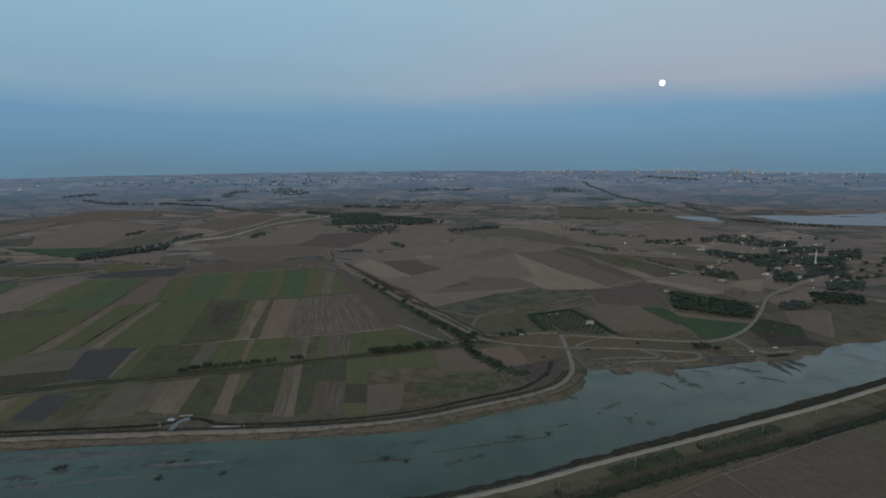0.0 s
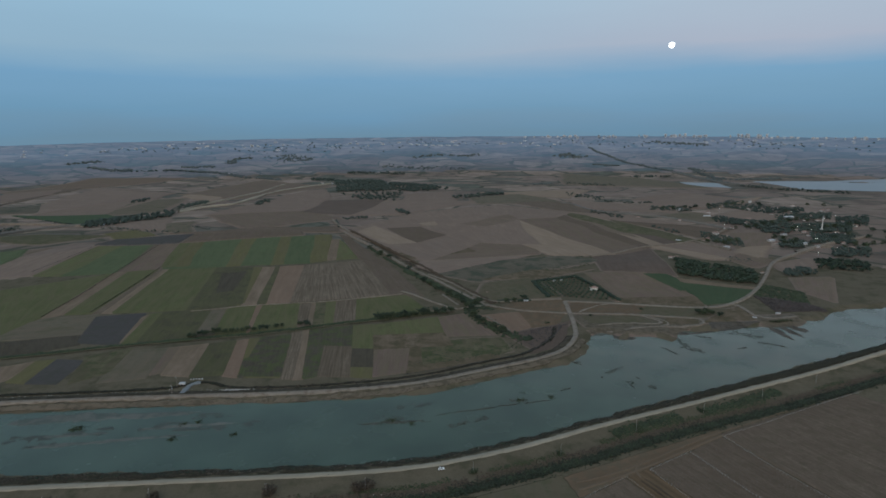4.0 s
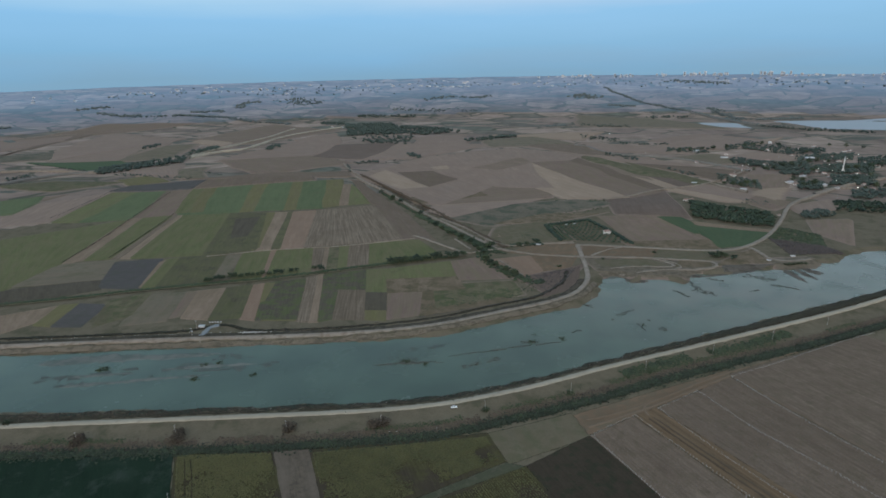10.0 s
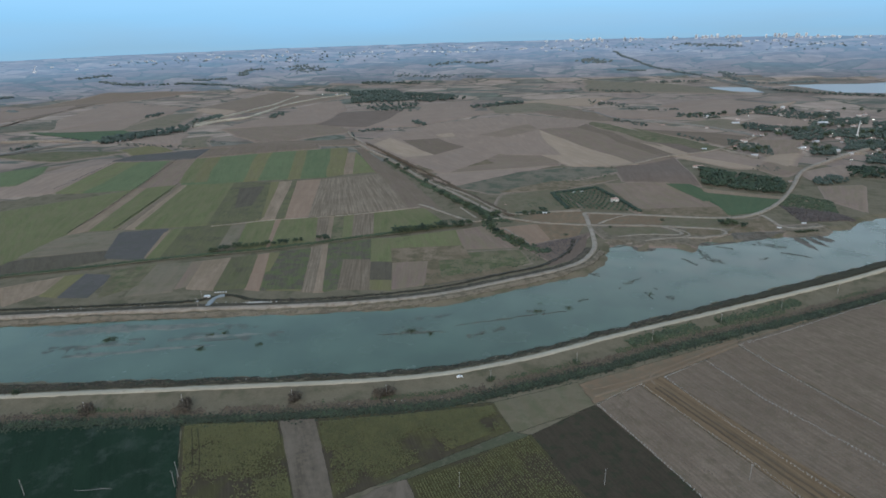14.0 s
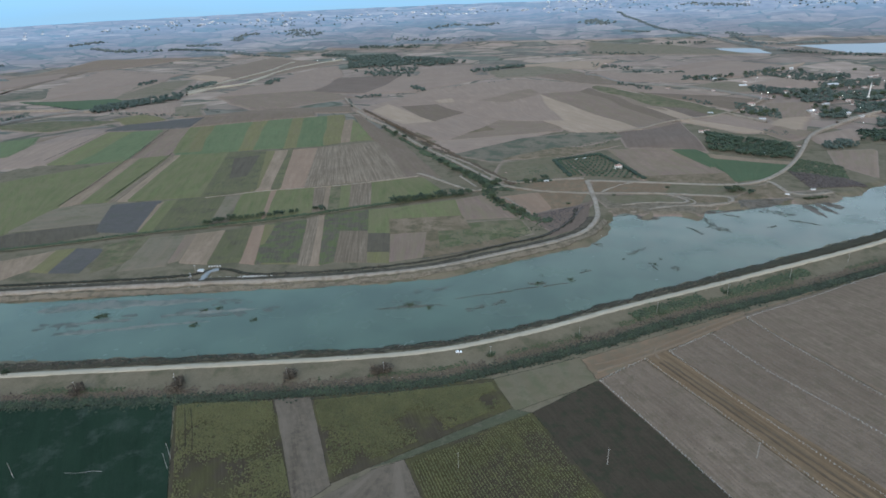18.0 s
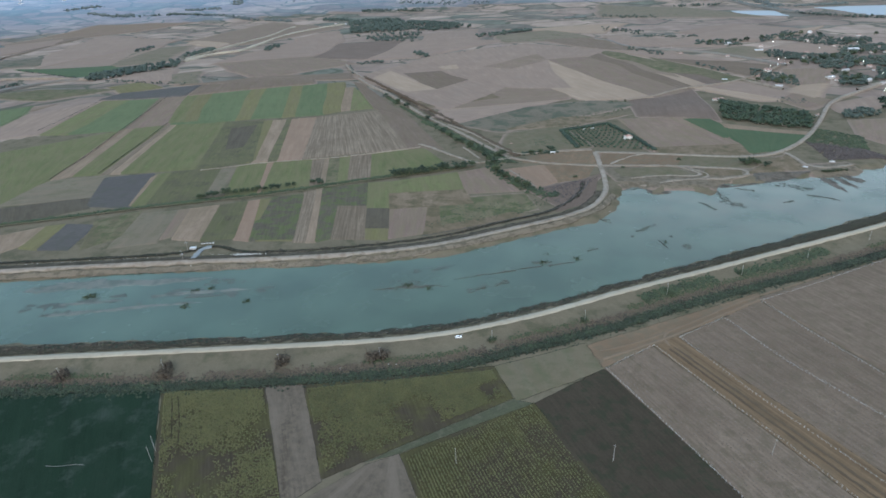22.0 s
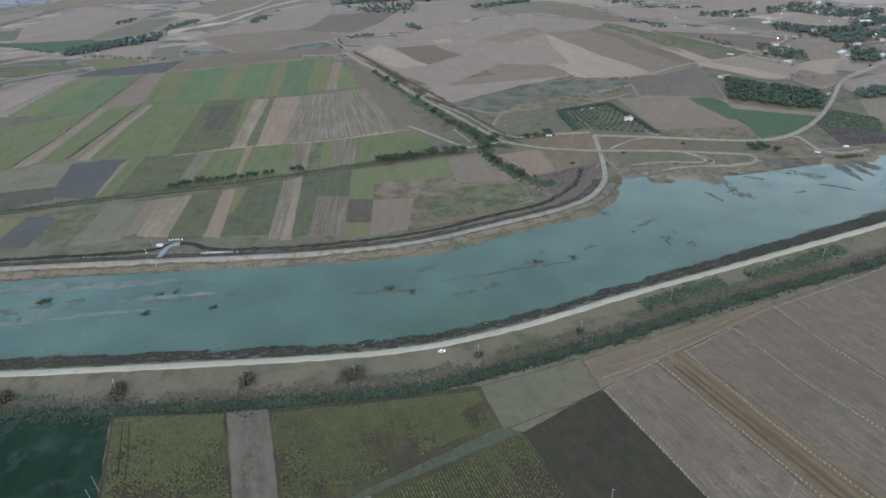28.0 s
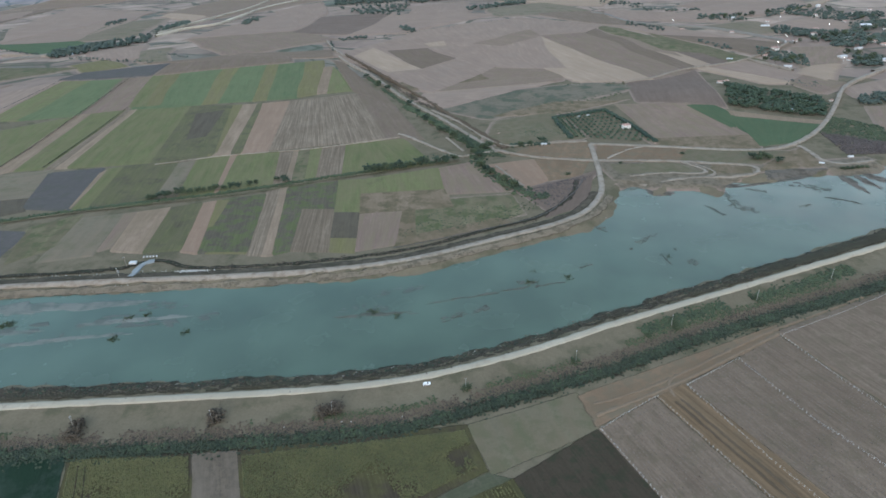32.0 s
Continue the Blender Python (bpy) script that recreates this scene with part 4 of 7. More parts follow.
# middle strips of the far plain
field("green", "green crop strip in rows", -862, 664, -720, 841, -640, 622, -615, 468)
field("stubble", "pale straw-coloured stubble strip", -724, 850, -708, 861, -621, 640, -637, 622)
field("green", "green crop strip in rows", -703, 858, -661, 881, -588, 650, -620, 640)
field("fallow", "streaky grey-brown fallow strip", -661, 884, -655, 888, -575, 653, -585, 648)
field("stubble", "pale straw-coloured stubble strip", -655, 888, -647, 892, -563, 656, -575, 653)
field("green", "green crop strip in rows", -646, 892, -567, 908, -472, 683, -563, 656)
field("olive", "olive-brown fading crop field", -567, 908, -502, 920, -409, 718, -470, 683)
field("umber", "dark moist patch in a fading crop", -536, 874, -501, 897, -457, 777, -477, 762)
field("gold", "golden green crop strip", -502, 920, -488, 925, -408, 723, -414, 713)
field("stubble", "pale straw-coloured stubble strip", -487, 925, -467, 933, -391, 724, -407, 714)
field("olive", "olive-brown fading crop field", -467, 933, -459, 934, -378, 728, -390, 724)
field("rust", "reddish brown tilled strip", -459, 934, -422, 951, -349, 735, -376, 726)
field("fallow", "streaky grey-brown fallow strip", -421, 951, -329, 1002, -218, 795, -345, 740)
field("brown", "fallow brown wedge beside the dirt lane", -330, 1006, -297, 1023, -170, 797, -215, 793)
# lower strips of the far plain
field("pasture", "grey-green grazed pasture", -654, 524, -633, 618, -576, 645, -534, 572)
field("umber", "dark umber tilled strip", -638, 511, -537, 575, -514, 545, -595, 475)
field("slate", "slate-grey smooth wet ploughed field", -574, 633, -514, 657, -469, 554, -520, 551)
field("stubble", "pale straw-coloured stubble strip", -508, 644, -506, 654, -469, 559, -471, 552)
field("green", "green crop strip in rows", -506, 656, -493, 664, -452, 561, -465, 557)
field("olive", "olive-brown fading crop field", -493, 664, -438, 691, -394, 579, -451, 559)
field("pasture", "grey-green grazed pasture", -437, 689, -421, 699, -386, 599, -395, 582)
field("green", "green crop strip in rows", -419, 697, -385, 713, -343, 608, -373, 594)
field("rust", "reddish brown tilled strip", -385, 713, -378, 716, -340, 613, -343, 608)
field("green", "green crop strip in rows", -377, 716, -332, 734, -294, 641, -340, 613)
field("fallow", "streaky grey-brown fallow strip", -328, 730, -314, 736, -281, 650, -291, 638)
field("stubble", "pale straw-coloured stubble strip", -314, 736, -309, 739, -279, 654, -282, 648)
field("rough", "rough weedy grass plot", -308, 739, -296, 745, -265, 659, -276, 652)
field("green", "green crop strip in rows", -296, 745, -284, 751, -255, 664, -265, 659)
field("fallow", "streaky grey-brown fallow strip", -283, 751, -259, 762, -230, 674, -254, 664)
field("green", "green crop strip in rows", -256, 763, -194, 795, -138, 715, -229, 676)
# plots between the hedge lane and the far dyke

field("stubble", "pale straw-coloured stubble strip", -559, 457, -518, 493, -505, 457, -519, 423)
field("gold", "golden green crop strip", -518, 494, -501, 502, -483, 449, -502, 449)
field("slate", "slate-grey smooth wet ploughed field", -500, 502, -468, 504, -452, 453, -481, 449)
field("rough", "rough weedy grass plot", -474, 513, -445, 545, -420, 486, -439, 455)
field("pasture", "grey-green grazed pasture", -437, 538, -403, 552, -376, 478, -414, 461)
field("red", "reddish brown tilled strip", -403, 552, -393, 557, -369, 493, -375, 485)
field("stubble", "pale straw-coloured stubble strip", -392, 557, -367, 571, -336, 488, -364, 487)
field("olive", "olive-brown fading crop field", -365, 571, -340, 585, -305, 498, -335, 489)
field("rust", "reddish brown tilled strip", -340, 585, -329, 591, -288, 494, -303, 495)
field("mixed", "dark soil strip overgrown with green rows", -328, 592, -287, 613, -240, 503, -287, 495)
field("gold", "golden green crop strip", -328, 592, -318, 596, -302, 541, -305, 537)
field("gold", "golden green crop strip", -294, 511, -249, 522, -239, 502, -287, 495)
field("fallow", "streaky grey-brown fallow strip", -288, 618, -278, 627, -231, 500, -244, 499)
field("stubble", "pale straw-coloured stubble strip", -278, 629, -273, 633, -223, 501, -231, 499)
field("mixed", "dark soil strip overgrown with green rows", -272, 631, -226, 654, -204, 590, -254, 584)
field("mixed", "dark soil strip overgrown with green rows", -254, 584, -235, 586, -211, 510, -224, 502)
field("fallow", "streaky grey-brown fallow strip", -235, 586, -204, 590, -179, 514, -211, 510)
field("green", "green crop strip in rows", -225, 656, -203, 662, -179, 587, -202, 584)
field("umber", "dark umber tilled strip", -202, 584, -179, 587, -164, 538, -186, 535)
field("gold", "golden green crop strip", -186, 535, -164, 538, -158, 515, -179, 514)
field("green", "green crop strip in rows", -201, 661, -129, 702, -112, 650, -191, 629)
field("weedy", "half-cleared plot of pale soil and weeds", -191, 627, -111, 648, -93, 609, -177, 584)
field("red", "reddish brown tilled strip", -177, 586, -138, 600, -128, 533, -157, 518)
field("weedy", "half-cleared plot of pale soil and weeds", -141, 604, -92, 620, -36, 584, -127, 531)
field("rough", "rough weedy grass plot", -132, 614, -44, 640, -30, 606, -115, 552, soft=2.2)
field("red", "reddish brown tilled strip", -127, 702, -92, 726, -51, 652, -106, 639)
field("rust", "dry reddish plot with pale wheel marks", -76, 717, -29, 740, -10, 687, -35, 662)
field("headland", "brown tilled plot beside the dirt track", -27, 738, 29, 744, 22, 705, -10, 685)
field("headland", "brown tilled plot beside the dirt track", -35, 783, 30, 805, 32, 755, -55, 752)
field("earth", "dark brushwood ground behind the dyke bend", -37, 653, 5, 685, 35, 714, -6, 614, soft=2.2)
field("earth", "dark brushwood ground behind the dyke bend", -6, 616, 35, 714, 28, 632, -8, 600)
# hills and slopes: dry fields, meadows and scrub
field("red", "reddish brown tilled field", -2075, 1792, -2084, 2377, -1738, 2500, -1879, 2135, soft=1.6)
field("tan", "dry tan field of cut grain", -1791, 1542, -2095, 1809, -2089, 2211, -1821, 1842, soft=1.6)
field("brown", "bare brown tilled field", -1666, 1433, -1745, 1625, -1952, 2186, -2021, 2137, soft=1.6)
field("tan", "dry tan field of cut grain", -1433, 1392, -1632, 1629, -1865, 2134, -1391, 1941, soft=1.6)
field("tan", "dry tan field of cut grain", -1416, 1375, -1391, 1941, -1295, 1686, -1244, 1428, soft=1.6)
field("scrub", "dark scrubland with low bushes", -1564, 1343, -1651, 1434, -1553, 1568, -1444, 1453, soft=2.5)
field("pasture", "grey-green grazed slope", -1248, 1427, -1353, 1692, -1226, 1755, -1128, 1490, soft=2.5)
field("clover", "green meadow below the dry hills", -1467, 1363, -1239, 1428, -1152, 1375, -1163, 1273)
field("red", "reddish brown tilled field", -1314, 1891, -1327, 2525, -906, 2244, -1047, 1790, soft=1.6)
field("sand", "pale sandy field of cut grain", -1254, 1812, -1332, 2033, -1101, 1828, -1095, 1715, soft=1.6)
field("tan", "dry tan field of cut grain", -924, 1443, -914, 1696, -847, 2098, -696, 1551, soft=1.6)
field("red", "reddish brown tilled field", -912, 1424, -706, 1573, -546, 1447, -682, 1233, soft=1.6)
field("pasture", "grey-green grazed slope", -937, 1287, -890, 1324, -813, 1190, -872, 1190, soft=2.5)
field("tan", "dry tan field of cut grain", -1085, 1297, -990, 1373, -887, 1210, -1003, 1216, soft=1.6)
field("gold", "small yellow-green meadow", -1006, 1154, -972, 1201, -873, 1146, -923, 1099, soft=1.6)
field("rough", "rough weedy grass slope", -1234, 1050, -1148, 1131, -984, 1128, -1062, 1029, soft=2.5)
field("brown", "bare brown tilled field", -842, 1165, -689, 1246, -506, 1321, -468, 1257, soft=1.6)
field("tan", "dry tan field of cut grain", -931, 1935, -865, 2143, -733, 1874, -696, 1551, soft=1.6)
field("earth", "dark reddish ploughed field", -683, 1529, -710, 1806, -513, 1821, -523, 1516, soft=1.6)
field("tan", "dry tan field of cut grain", -520, 1506, -507, 1821, -227, 1808, -394, 1511, soft=1.6)
field("tan", "dry tan field of cut grain", -488, 1969, -357, 2155, -290, 1811, -439, 1803, soft=1.6)
field("pasture", "grey fallow field on the hill", -245, 1945, -96, 2112, 21, 1910, -207, 1783, soft=2.5)
field("sand", "pale sandy field of cut grain", -242, 2155, 150, 2203, 67, 1990, -105, 2096, soft=1.6)
field("brown", "bare brown tilled field", -110, 1871, 81, 1876, 144, 1605, -36, 1736, soft=1.6)
field("tan", "dry tan field of cut grain", 74, 1931, 283, 1787, 347, 1650, 92, 1748, soft=1.6)
field("tan", "dry tan field of cut grain", 285, 1922, 476, 2129, 588, 1976, 441, 1760, soft=1.6)
field("sand", "pale sandy field of cut grain", 463, 1792, 678, 2010, 604, 1871, 480, 1742, soft=1.6)
field("tan", "dry tan field of cut grain", -466, 1273, -363, 1527, -128, 1211, -207, 1013, soft=1.6)
field("tan", "dry tan field of cut grain", -363, 1527, -138, 1749, -9, 1189, -126, 1197, soft=1.6)
field("red", "reddish brown tilled field", -209, 1020, -127, 1206, -10, 1198, -17, 1102, soft=1.6)
field("tan", "dry tan field of cut grain", -216, 967, -211, 1028, -17, 1110, -168, 935, soft=1.6)
field("sand", "pale sandy field of cut grain", -428, 1265, -409, 1343, -266, 1169, -322, 1142, soft=1.6)
field("brown", "bare brown tilled field", -371, 1314, -298, 1343, -217, 1263, -269, 1169, soft=1.6)
field("weedy", "fading grass on a dry hill field", -295, 1140, -214, 1248, -134, 1111, -255, 1026, soft=2.5)
field("sand", "pale sandy field of cut grain", -317, 1385, -280, 1408, -259, 1365, -297, 1354, soft=1.6)
field("tan", "dry tan field of cut grain", -138, 1749, 68, 1634, 33, 1522, -74, 1468, soft=1.6)
field("red", "reddish brown tilled field", -205, 1386, -35, 1626, -6, 1553, -146, 1368, soft=1.6)
field("sand", "pale sandy field of cut grain", -175, 1380, -73, 1468, 135, 1114, 12, 1102, soft=1.6)
field("red", "reddish brown tilled field", -73, 1468, 23, 1538, 191, 1178, 135, 1114, soft=1.6)
field("brown", "bare brown tilled field", 10, 1563, 50, 1576, 216, 1212, 189, 1178, soft=1.6)
field("rough", "rough weedy grass slope", 37, 1633, 113, 1580, 254, 1303, 176, 1343, soft=2.5)
field("red", "reddish brown tilled field", 77, 1510, 167, 1415, 205, 1280, 144, 1353, soft=1.6)
field("sand", "pale sandy field of cut grain", 120, 1346, 167, 1378, 243, 1227, 213, 1212, soft=1.6)
field("earth", "dark brown ploughed strip", 167, 1378, 190, 1391, 275, 1252, 244, 1232, soft=1.6)
field("rough", "rough weedy grass slope", 191, 1398, 171, 1515, 330, 1264, 276, 1248, soft=2.5)
field("tan", "dry tan field of cut grain", 91, 1635, 224, 1606, 324, 1452, 193, 1500, soft=1.6)
field("brown", "bare brown tilled field", 193, 1500, 324, 1452, 406, 1398, 340, 1305, soft=1.6)
field("sand", "pale sandy field of cut grain", 214, 1198, 233, 1208, 333, 1108, 292, 1102, soft=1.6)
field("tan", "dry tan field of cut grain", 236, 1212, 301, 1263, 360, 1155, 332, 1112, soft=1.6)
field("red", "reddish brown tilled field", 331, 1108, 362, 1155, 405, 1115, 355, 1053, soft=1.6)
field("sand", "orange-tan field of cut grain", 361, 1163, 401, 1227, 441, 1241, 382, 1122, soft=1.6)
field("red", "reddish brown tilled field", 404, 1366, 492, 1376, 447, 1250, 380, 1208, soft=1.6)
field("tan", "dry tan field of cut grain", 440, 1585, 517, 1656, 582, 1564, 521, 1494, soft=1.6)
field("tan", "dry tan field of cut grain", 268, 1772, 487, 2070, 601, 1874, 422, 1719, soft=1.6)
field("pasture", "grey-green grazed slope", 297, 1593, 396, 1627, 423, 1535, 370, 1508, soft=2.5)
field("earth", "rounded dark brown ploughed knoll", 93, 1091, 205, 1188, 206, 954, 100, 980, soft=1.6)
field("scrub", "dark scrubland with low bushes", -166, 925, -83, 1034, -13, 992, -105, 889, soft=2.5)
field("scrub", "dark scrubland with low bushes", -83, 1034, 45, 1090, 97, 1063, -12, 978, soft=2.5)
field("weedy", "bare slope with thin dry weeds", -106, 895, -12, 978, 71, 985, -10, 920, soft=2.5)
field("meadow", "rough weedy grass slope", -87, 785, -84, 879, -22, 919, 22, 819, soft=2.5)
field("red", "greyish brown ploughed field beside the orchard", 71, 965, 162, 959, 214, 849, 109, 826)
field("weedy", "weedy margin above the gravel road", 98, 823, 217, 853, 212, 801, 107, 805, soft=2.5)
field("clover", "green meadow tongue below the wood", 159, 952, 195, 954, 214, 924, 200, 871)
field("clover", "green meadow beside the road bend", 207, 916, 309, 902, 262, 834, 218, 815)
field("stubble", "pale straw-coloured stubble strip", 208, 935, 315, 911, 308, 897, 209, 919)
field("red", "pale sandy field of cut grain", 389, 976, 449, 991, 394, 857, 372, 904, soft=1.6)
field("tan", "dry tan field of cut grain", 393, 1076, 478, 1138, 471, 1080, 394, 1034, soft=1.6)
field("headland", "tan strip between two dirt tracks", 43, 792, 137, 788, 126, 756, 38, 749, soft=2.5)
field("meadow", "olive grass between the road and the shore track", 137, 788, 238, 791, 205, 758, 126, 756, soft=2.5)
field("bank", "bare trampled shore with wheel marks", 42, 737, 207, 745, 154, 692, 62, 685, soft=2.5)
field("meadow", "olive grass island inside the track loop", 51, 734, 122, 744, 141, 723, 61, 709, soft=2.5)
field("weedy", "brown weedy island inside the track loop", 155, 743, 193, 743, 190, 727, 147, 720, soft=2.5)
field("weedy", "brown weedy slope above the shore", 233, 784, 257, 803, 261, 760, 201, 739, soft=2.5)
field("mud", "dark moist shore below the slope", 205, 735, 264, 746, 252, 739, 204, 718)
field("bank", "pale trampled earth yard above the shore", 266, 762, 317, 777, 319, 758, 271, 739, soft=2.5)
field("slate", "slate-grey smooth wet ploughed field", -918, 1094, -785, 1167, -759, 1077, -922, 1041, soft=1.6)
field("brown", "bare brown tilled field", -779, 1167, -559, 1244, -541, 1202, -750, 1083, soft=1.6)
field("lush", "lush green crop strip", -1073, 908, -1024, 978, -960, 838, -1008, 808, soft=1.6)
field("pasture", "flat grey-green valley floor below the hills", 90, 2958, 422, 2753, 598, 2343, 78, 2457, soft=2.5)
# near bank fields
field("deep", "deep green leafy crop field", -431, 243, -232, 292, -183, 219, -347, 170)
field("yellow", "yellowing sunflower field in rows", -229, 292, -169, 306, -120, 232, -182, 220)
field("grey", "pale grey tilled strip", -168, 306, -147, 312, -107, 247, -119, 230)
field("yellow", "yellow-green sunflower field", -146, 312, -35, 349, -21, 323, -107, 249)
field("meadow", "grey-green grazed meadow", -34, 349, 21, 382, 32, 359, -18, 322)
field("lane_grass", "grassy green lane between two sunflower fields", -20.5, 321.5, -9.5, 319.5, -73.5, 270.8, -88.5, 262.5)
field("grey", "pale grey tilled plot", -88, 260, -73, 270, -55, 242, -112, 233)
field("yellow", "sunflower field in fading rows", -72, 270, -8, 320, 34, 261, -54, 243)
field("dark", "dark bare moist field", -7, 320, 32, 358, 95, 270, 35, 260)
field("vineyard", "fenced grey-brown vineyard soil in rows", 33, 358, 63, 385, 146, 276, 96, 270)
field("track", "brown rutted farm track", 64, 387, 79, 400, 169, 289, 145, 280)
field("vineyard", "fenced grey-brown vineyard soil in rows", 81, 400, 113, 427, 198, 313, 168, 292)
field("vineyard", "fenced grey-brown vineyard soil in rows", 114, 428, 142, 454, 227, 333, 199, 313)
field("vineyard", "fenced grey-brown vineyard soil in rows", 144, 457, 277, 550, 362, 467, 229, 335)
field("headland", "bare brown headland with wheel marks", 23, 381, 32, 361, 142, 455, 143, 465)


# plants
GOLD = (1 + 5 ** 0.5) / 2
ICO_V = np.array([(a, b * GOLD, 0) for a in (-1, 1) for b in (-1, 1)] + [(0, a, b * GOLD) for a in (-1, 1) for b in (-1, 1)] + [(b * GOLD, 0, a) for a in (-1, 1) for b in (-1, 1)], float) / 1.9


def ico_faces():
    near = [(i, j, k) for i in range(12) for j in range(i + 1, 12) for k in range(j + 1, 12)
            if max(np.linalg.norm(ICO_V[i] - ICO_V[j]), np.linalg.norm(ICO_V[i] - ICO_V[k]), np.linalg.norm(ICO_V[j] - ICO_V[k])) < 1.2]
    return np.array([(i, j, k) if np.dot(np.cross(ICO_V[j] - ICO_V[i], ICO_V[k] - ICO_V[i]), ICO_V[i]) > 0 else (i, k, j) for i, j, k in near])


ICO_F = ico_faces()


def clumps(centres, size, rng, squash=0.8, jag=0.28):
    """Many small jagged tufts as one set of vertices and faces."""
    c, n = np.asarray(centres, float), len(centres)
    size = np.broadcast_to(np.asarray(size, float), (n,))
    turn = rng.uniform(0, 6.283, n)
    v = ICO_V[None] * (1 + rng.uniform(-jag, jag, (n, 12, 1)))
    x, y = v[..., 0] * np.cos(turn)[:, None] - v[..., 1] * np.sin(turn)[:, None], v[..., 0] * np.sin(turn)[:, None] + v[..., 1] * np.cos(turn)[:, None]
    v = np.stack([x, y, v[..., 2] * squash], -1) * size[:, None, None] + c[:, None, :]
    f = ICO_F[None] + (np.arange(n) * 12)[:, None, None]
    return v.reshape(-1, 3), f.reshape(-1, 3)


def stuff(name, centres, size, material, label, category, rng, squash=0.8, parent=None):
    v, f = clumps(centres, size, rng, squash)
    ob = sheet(name, v, f, M[material], flat=True, parent=parent)
    return tagged(ob, label, category, kind="stuff")


def on_land(xy, up=0.0):
    xy = np.asarray(xy, float)
    return np.column_stack([xy, land(xy[:, 0], xy[:, 1]) + up])


def along(line, count, width, rng, gaps=0.0, offset=0.0):
    """Scattered places along a bent line, within a width, thinned out in gaps."""
    p = np.array(line, float)
    run = np.concatenate([[0], np.cumsum(np.hypot(*np.diff(p, axis=0).T))])
    s = rng.uniform(0, run[-1], int(count * 1.0))
    if gaps:
        s = s[np.sin(s * 0.043 + 2 * np.sin(s * 0.017)) + 0.5 * np.sin(s * 0.13) > gaps * 2 - 1.5]
    c = np.stack([np.interp(s, run, p[:, 0]), np.interp(s, run, p[:, 1])], 1)
    e = np.stack([np.interp(s + 1, run, p[:, 0]), np.interp(s + 1, run, p[:, 1])], 1) - np.stack([np.interp(s - 1, run, p[:, 0]), np.interp(s - 1, run, p[:, 1])], 1)
    e /= np.maximum(np.hypot(*e.T), 1e-6)[:, None]
    return c + np.stack([-e[:, 1], e[:, 0]], 1) * (offset + rng.normal(0, width / 3.2, len(s)))[:, None]


def in_quad(a, b, c, d, count, rng):
    u, v = rng.uniform(0, 1, (2, count, 1))
    a, b, c, d = (np.array(q, float) for q in (a, b, c, d))
    return (1 - u) * (1 - v) * a + u * (1 - v) * b + u * v * c + (1 - u) * v * d


def make_tree(name, material, height, spread, seed, label, bare=0.28):
    """A tree: tapered trunk, limbs, and a crown of many leaf tufts with gaps."""
    rng = np.random.default_rng(seed)
    tree = new(name)
    bm = bmesh.new()

    def limb(a, b, r0, r1):
        a, b = Vector(a), Vector(b)
        m = Matrix.Translation((a + b) / 2) @ (b - a).to_track_quat("Z", "Y").to_matrix().to_4x4()
        bmesh.ops.create_cone(bm, cap_ends=True, segments=6, radius1=r0, radius2=r1, depth=(b - a).length, matrix=m)

    limb((0, 0, -0.4), (0, 0, height * 0.5), height * 0.035, height * 0.02)
    tips = []
    for k in range(6):
        turn = k * 1.05 + rng.uniform(-0.3, 0.3)
        tip = (math.cos(turn) * spread * rng.uniform(0.4, 0.75), math.sin(turn) * spread * rng.uniform(0.4, 0.75), height * rng.uniform(0.5, 0.85))
        limb((0, 0, height * rng.uniform(0.25, 0.45)), tip, height * 0.014, height * 0.005)
        tips.append(tip)
    part("trunk", bm, M["bark"], tree)
    heads = np.array(tips + [(0, 0, height * 0.8)])
    c = heads[rng.integers(0, len(heads), 46)] + rng.normal(0, 1, (46, 3)) * (spread * 0.3, spread * 0.3, height * 0.13)
    c[:, 2] = np.clip(c[:, 2], height * bare, height * 0.98)
    v1, f1 = clumps(c, rng.uniform(0.16, 0.34, 46) * spread, rng, 0.75, 0.35)
    edge = c[rng.integers(0, 46, 110)] + rng.normal(0, 0.24 * spread, (110, 3))
    v2, f2 = clumps(edge, rng.uniform(0.05, 0.10, 110) * spread, rng, 0.6, 0.45)
    sheet("crown", np.concatenate([v1, v2]), np.concatenate([f1, f2 + len(v1)]), M[material], flat=True, parent=tree)
    return tagged(tree, label, "tree")


def make_bush(name, material, height, spread, seed, label):
    rng = np.random.default_rng(seed)
    bush = new(name)
    bm = bmesh.new()
    for k in range(5):
        tip = Vector((rng.normal(0, spread * 0.4), rng.normal(0, spread * 0.4), height * 0.8))
        m = Matrix.Translation(tip / 2) @ tip.to_track_quat("Z", "Y").to_matrix().to_4x4()
        bmesh.ops.create_cone(bm, cap_ends=True, segments=5, radius1=0.09, radius2=0.03, depth=tip.length, matrix=m)
    part("stem", bm, M["bark"], bush)
    c = rng.normal(0, 1, (170, 3)) * (spread * 0.42, spread * 0.42, height * 0.24) + (0, 0, height * 0.42)
    c[:, 2] = np.clip(c[:, 2], 0.2, height)
    v, f = clumps(c, rng.uniform(0.05, 0.15, 170) * spread, rng, 0.8, 0.5)
    sheet("foliage", v, f, M[material], flat=True, parent=bush)
    return tagged(bush, label, "bush")


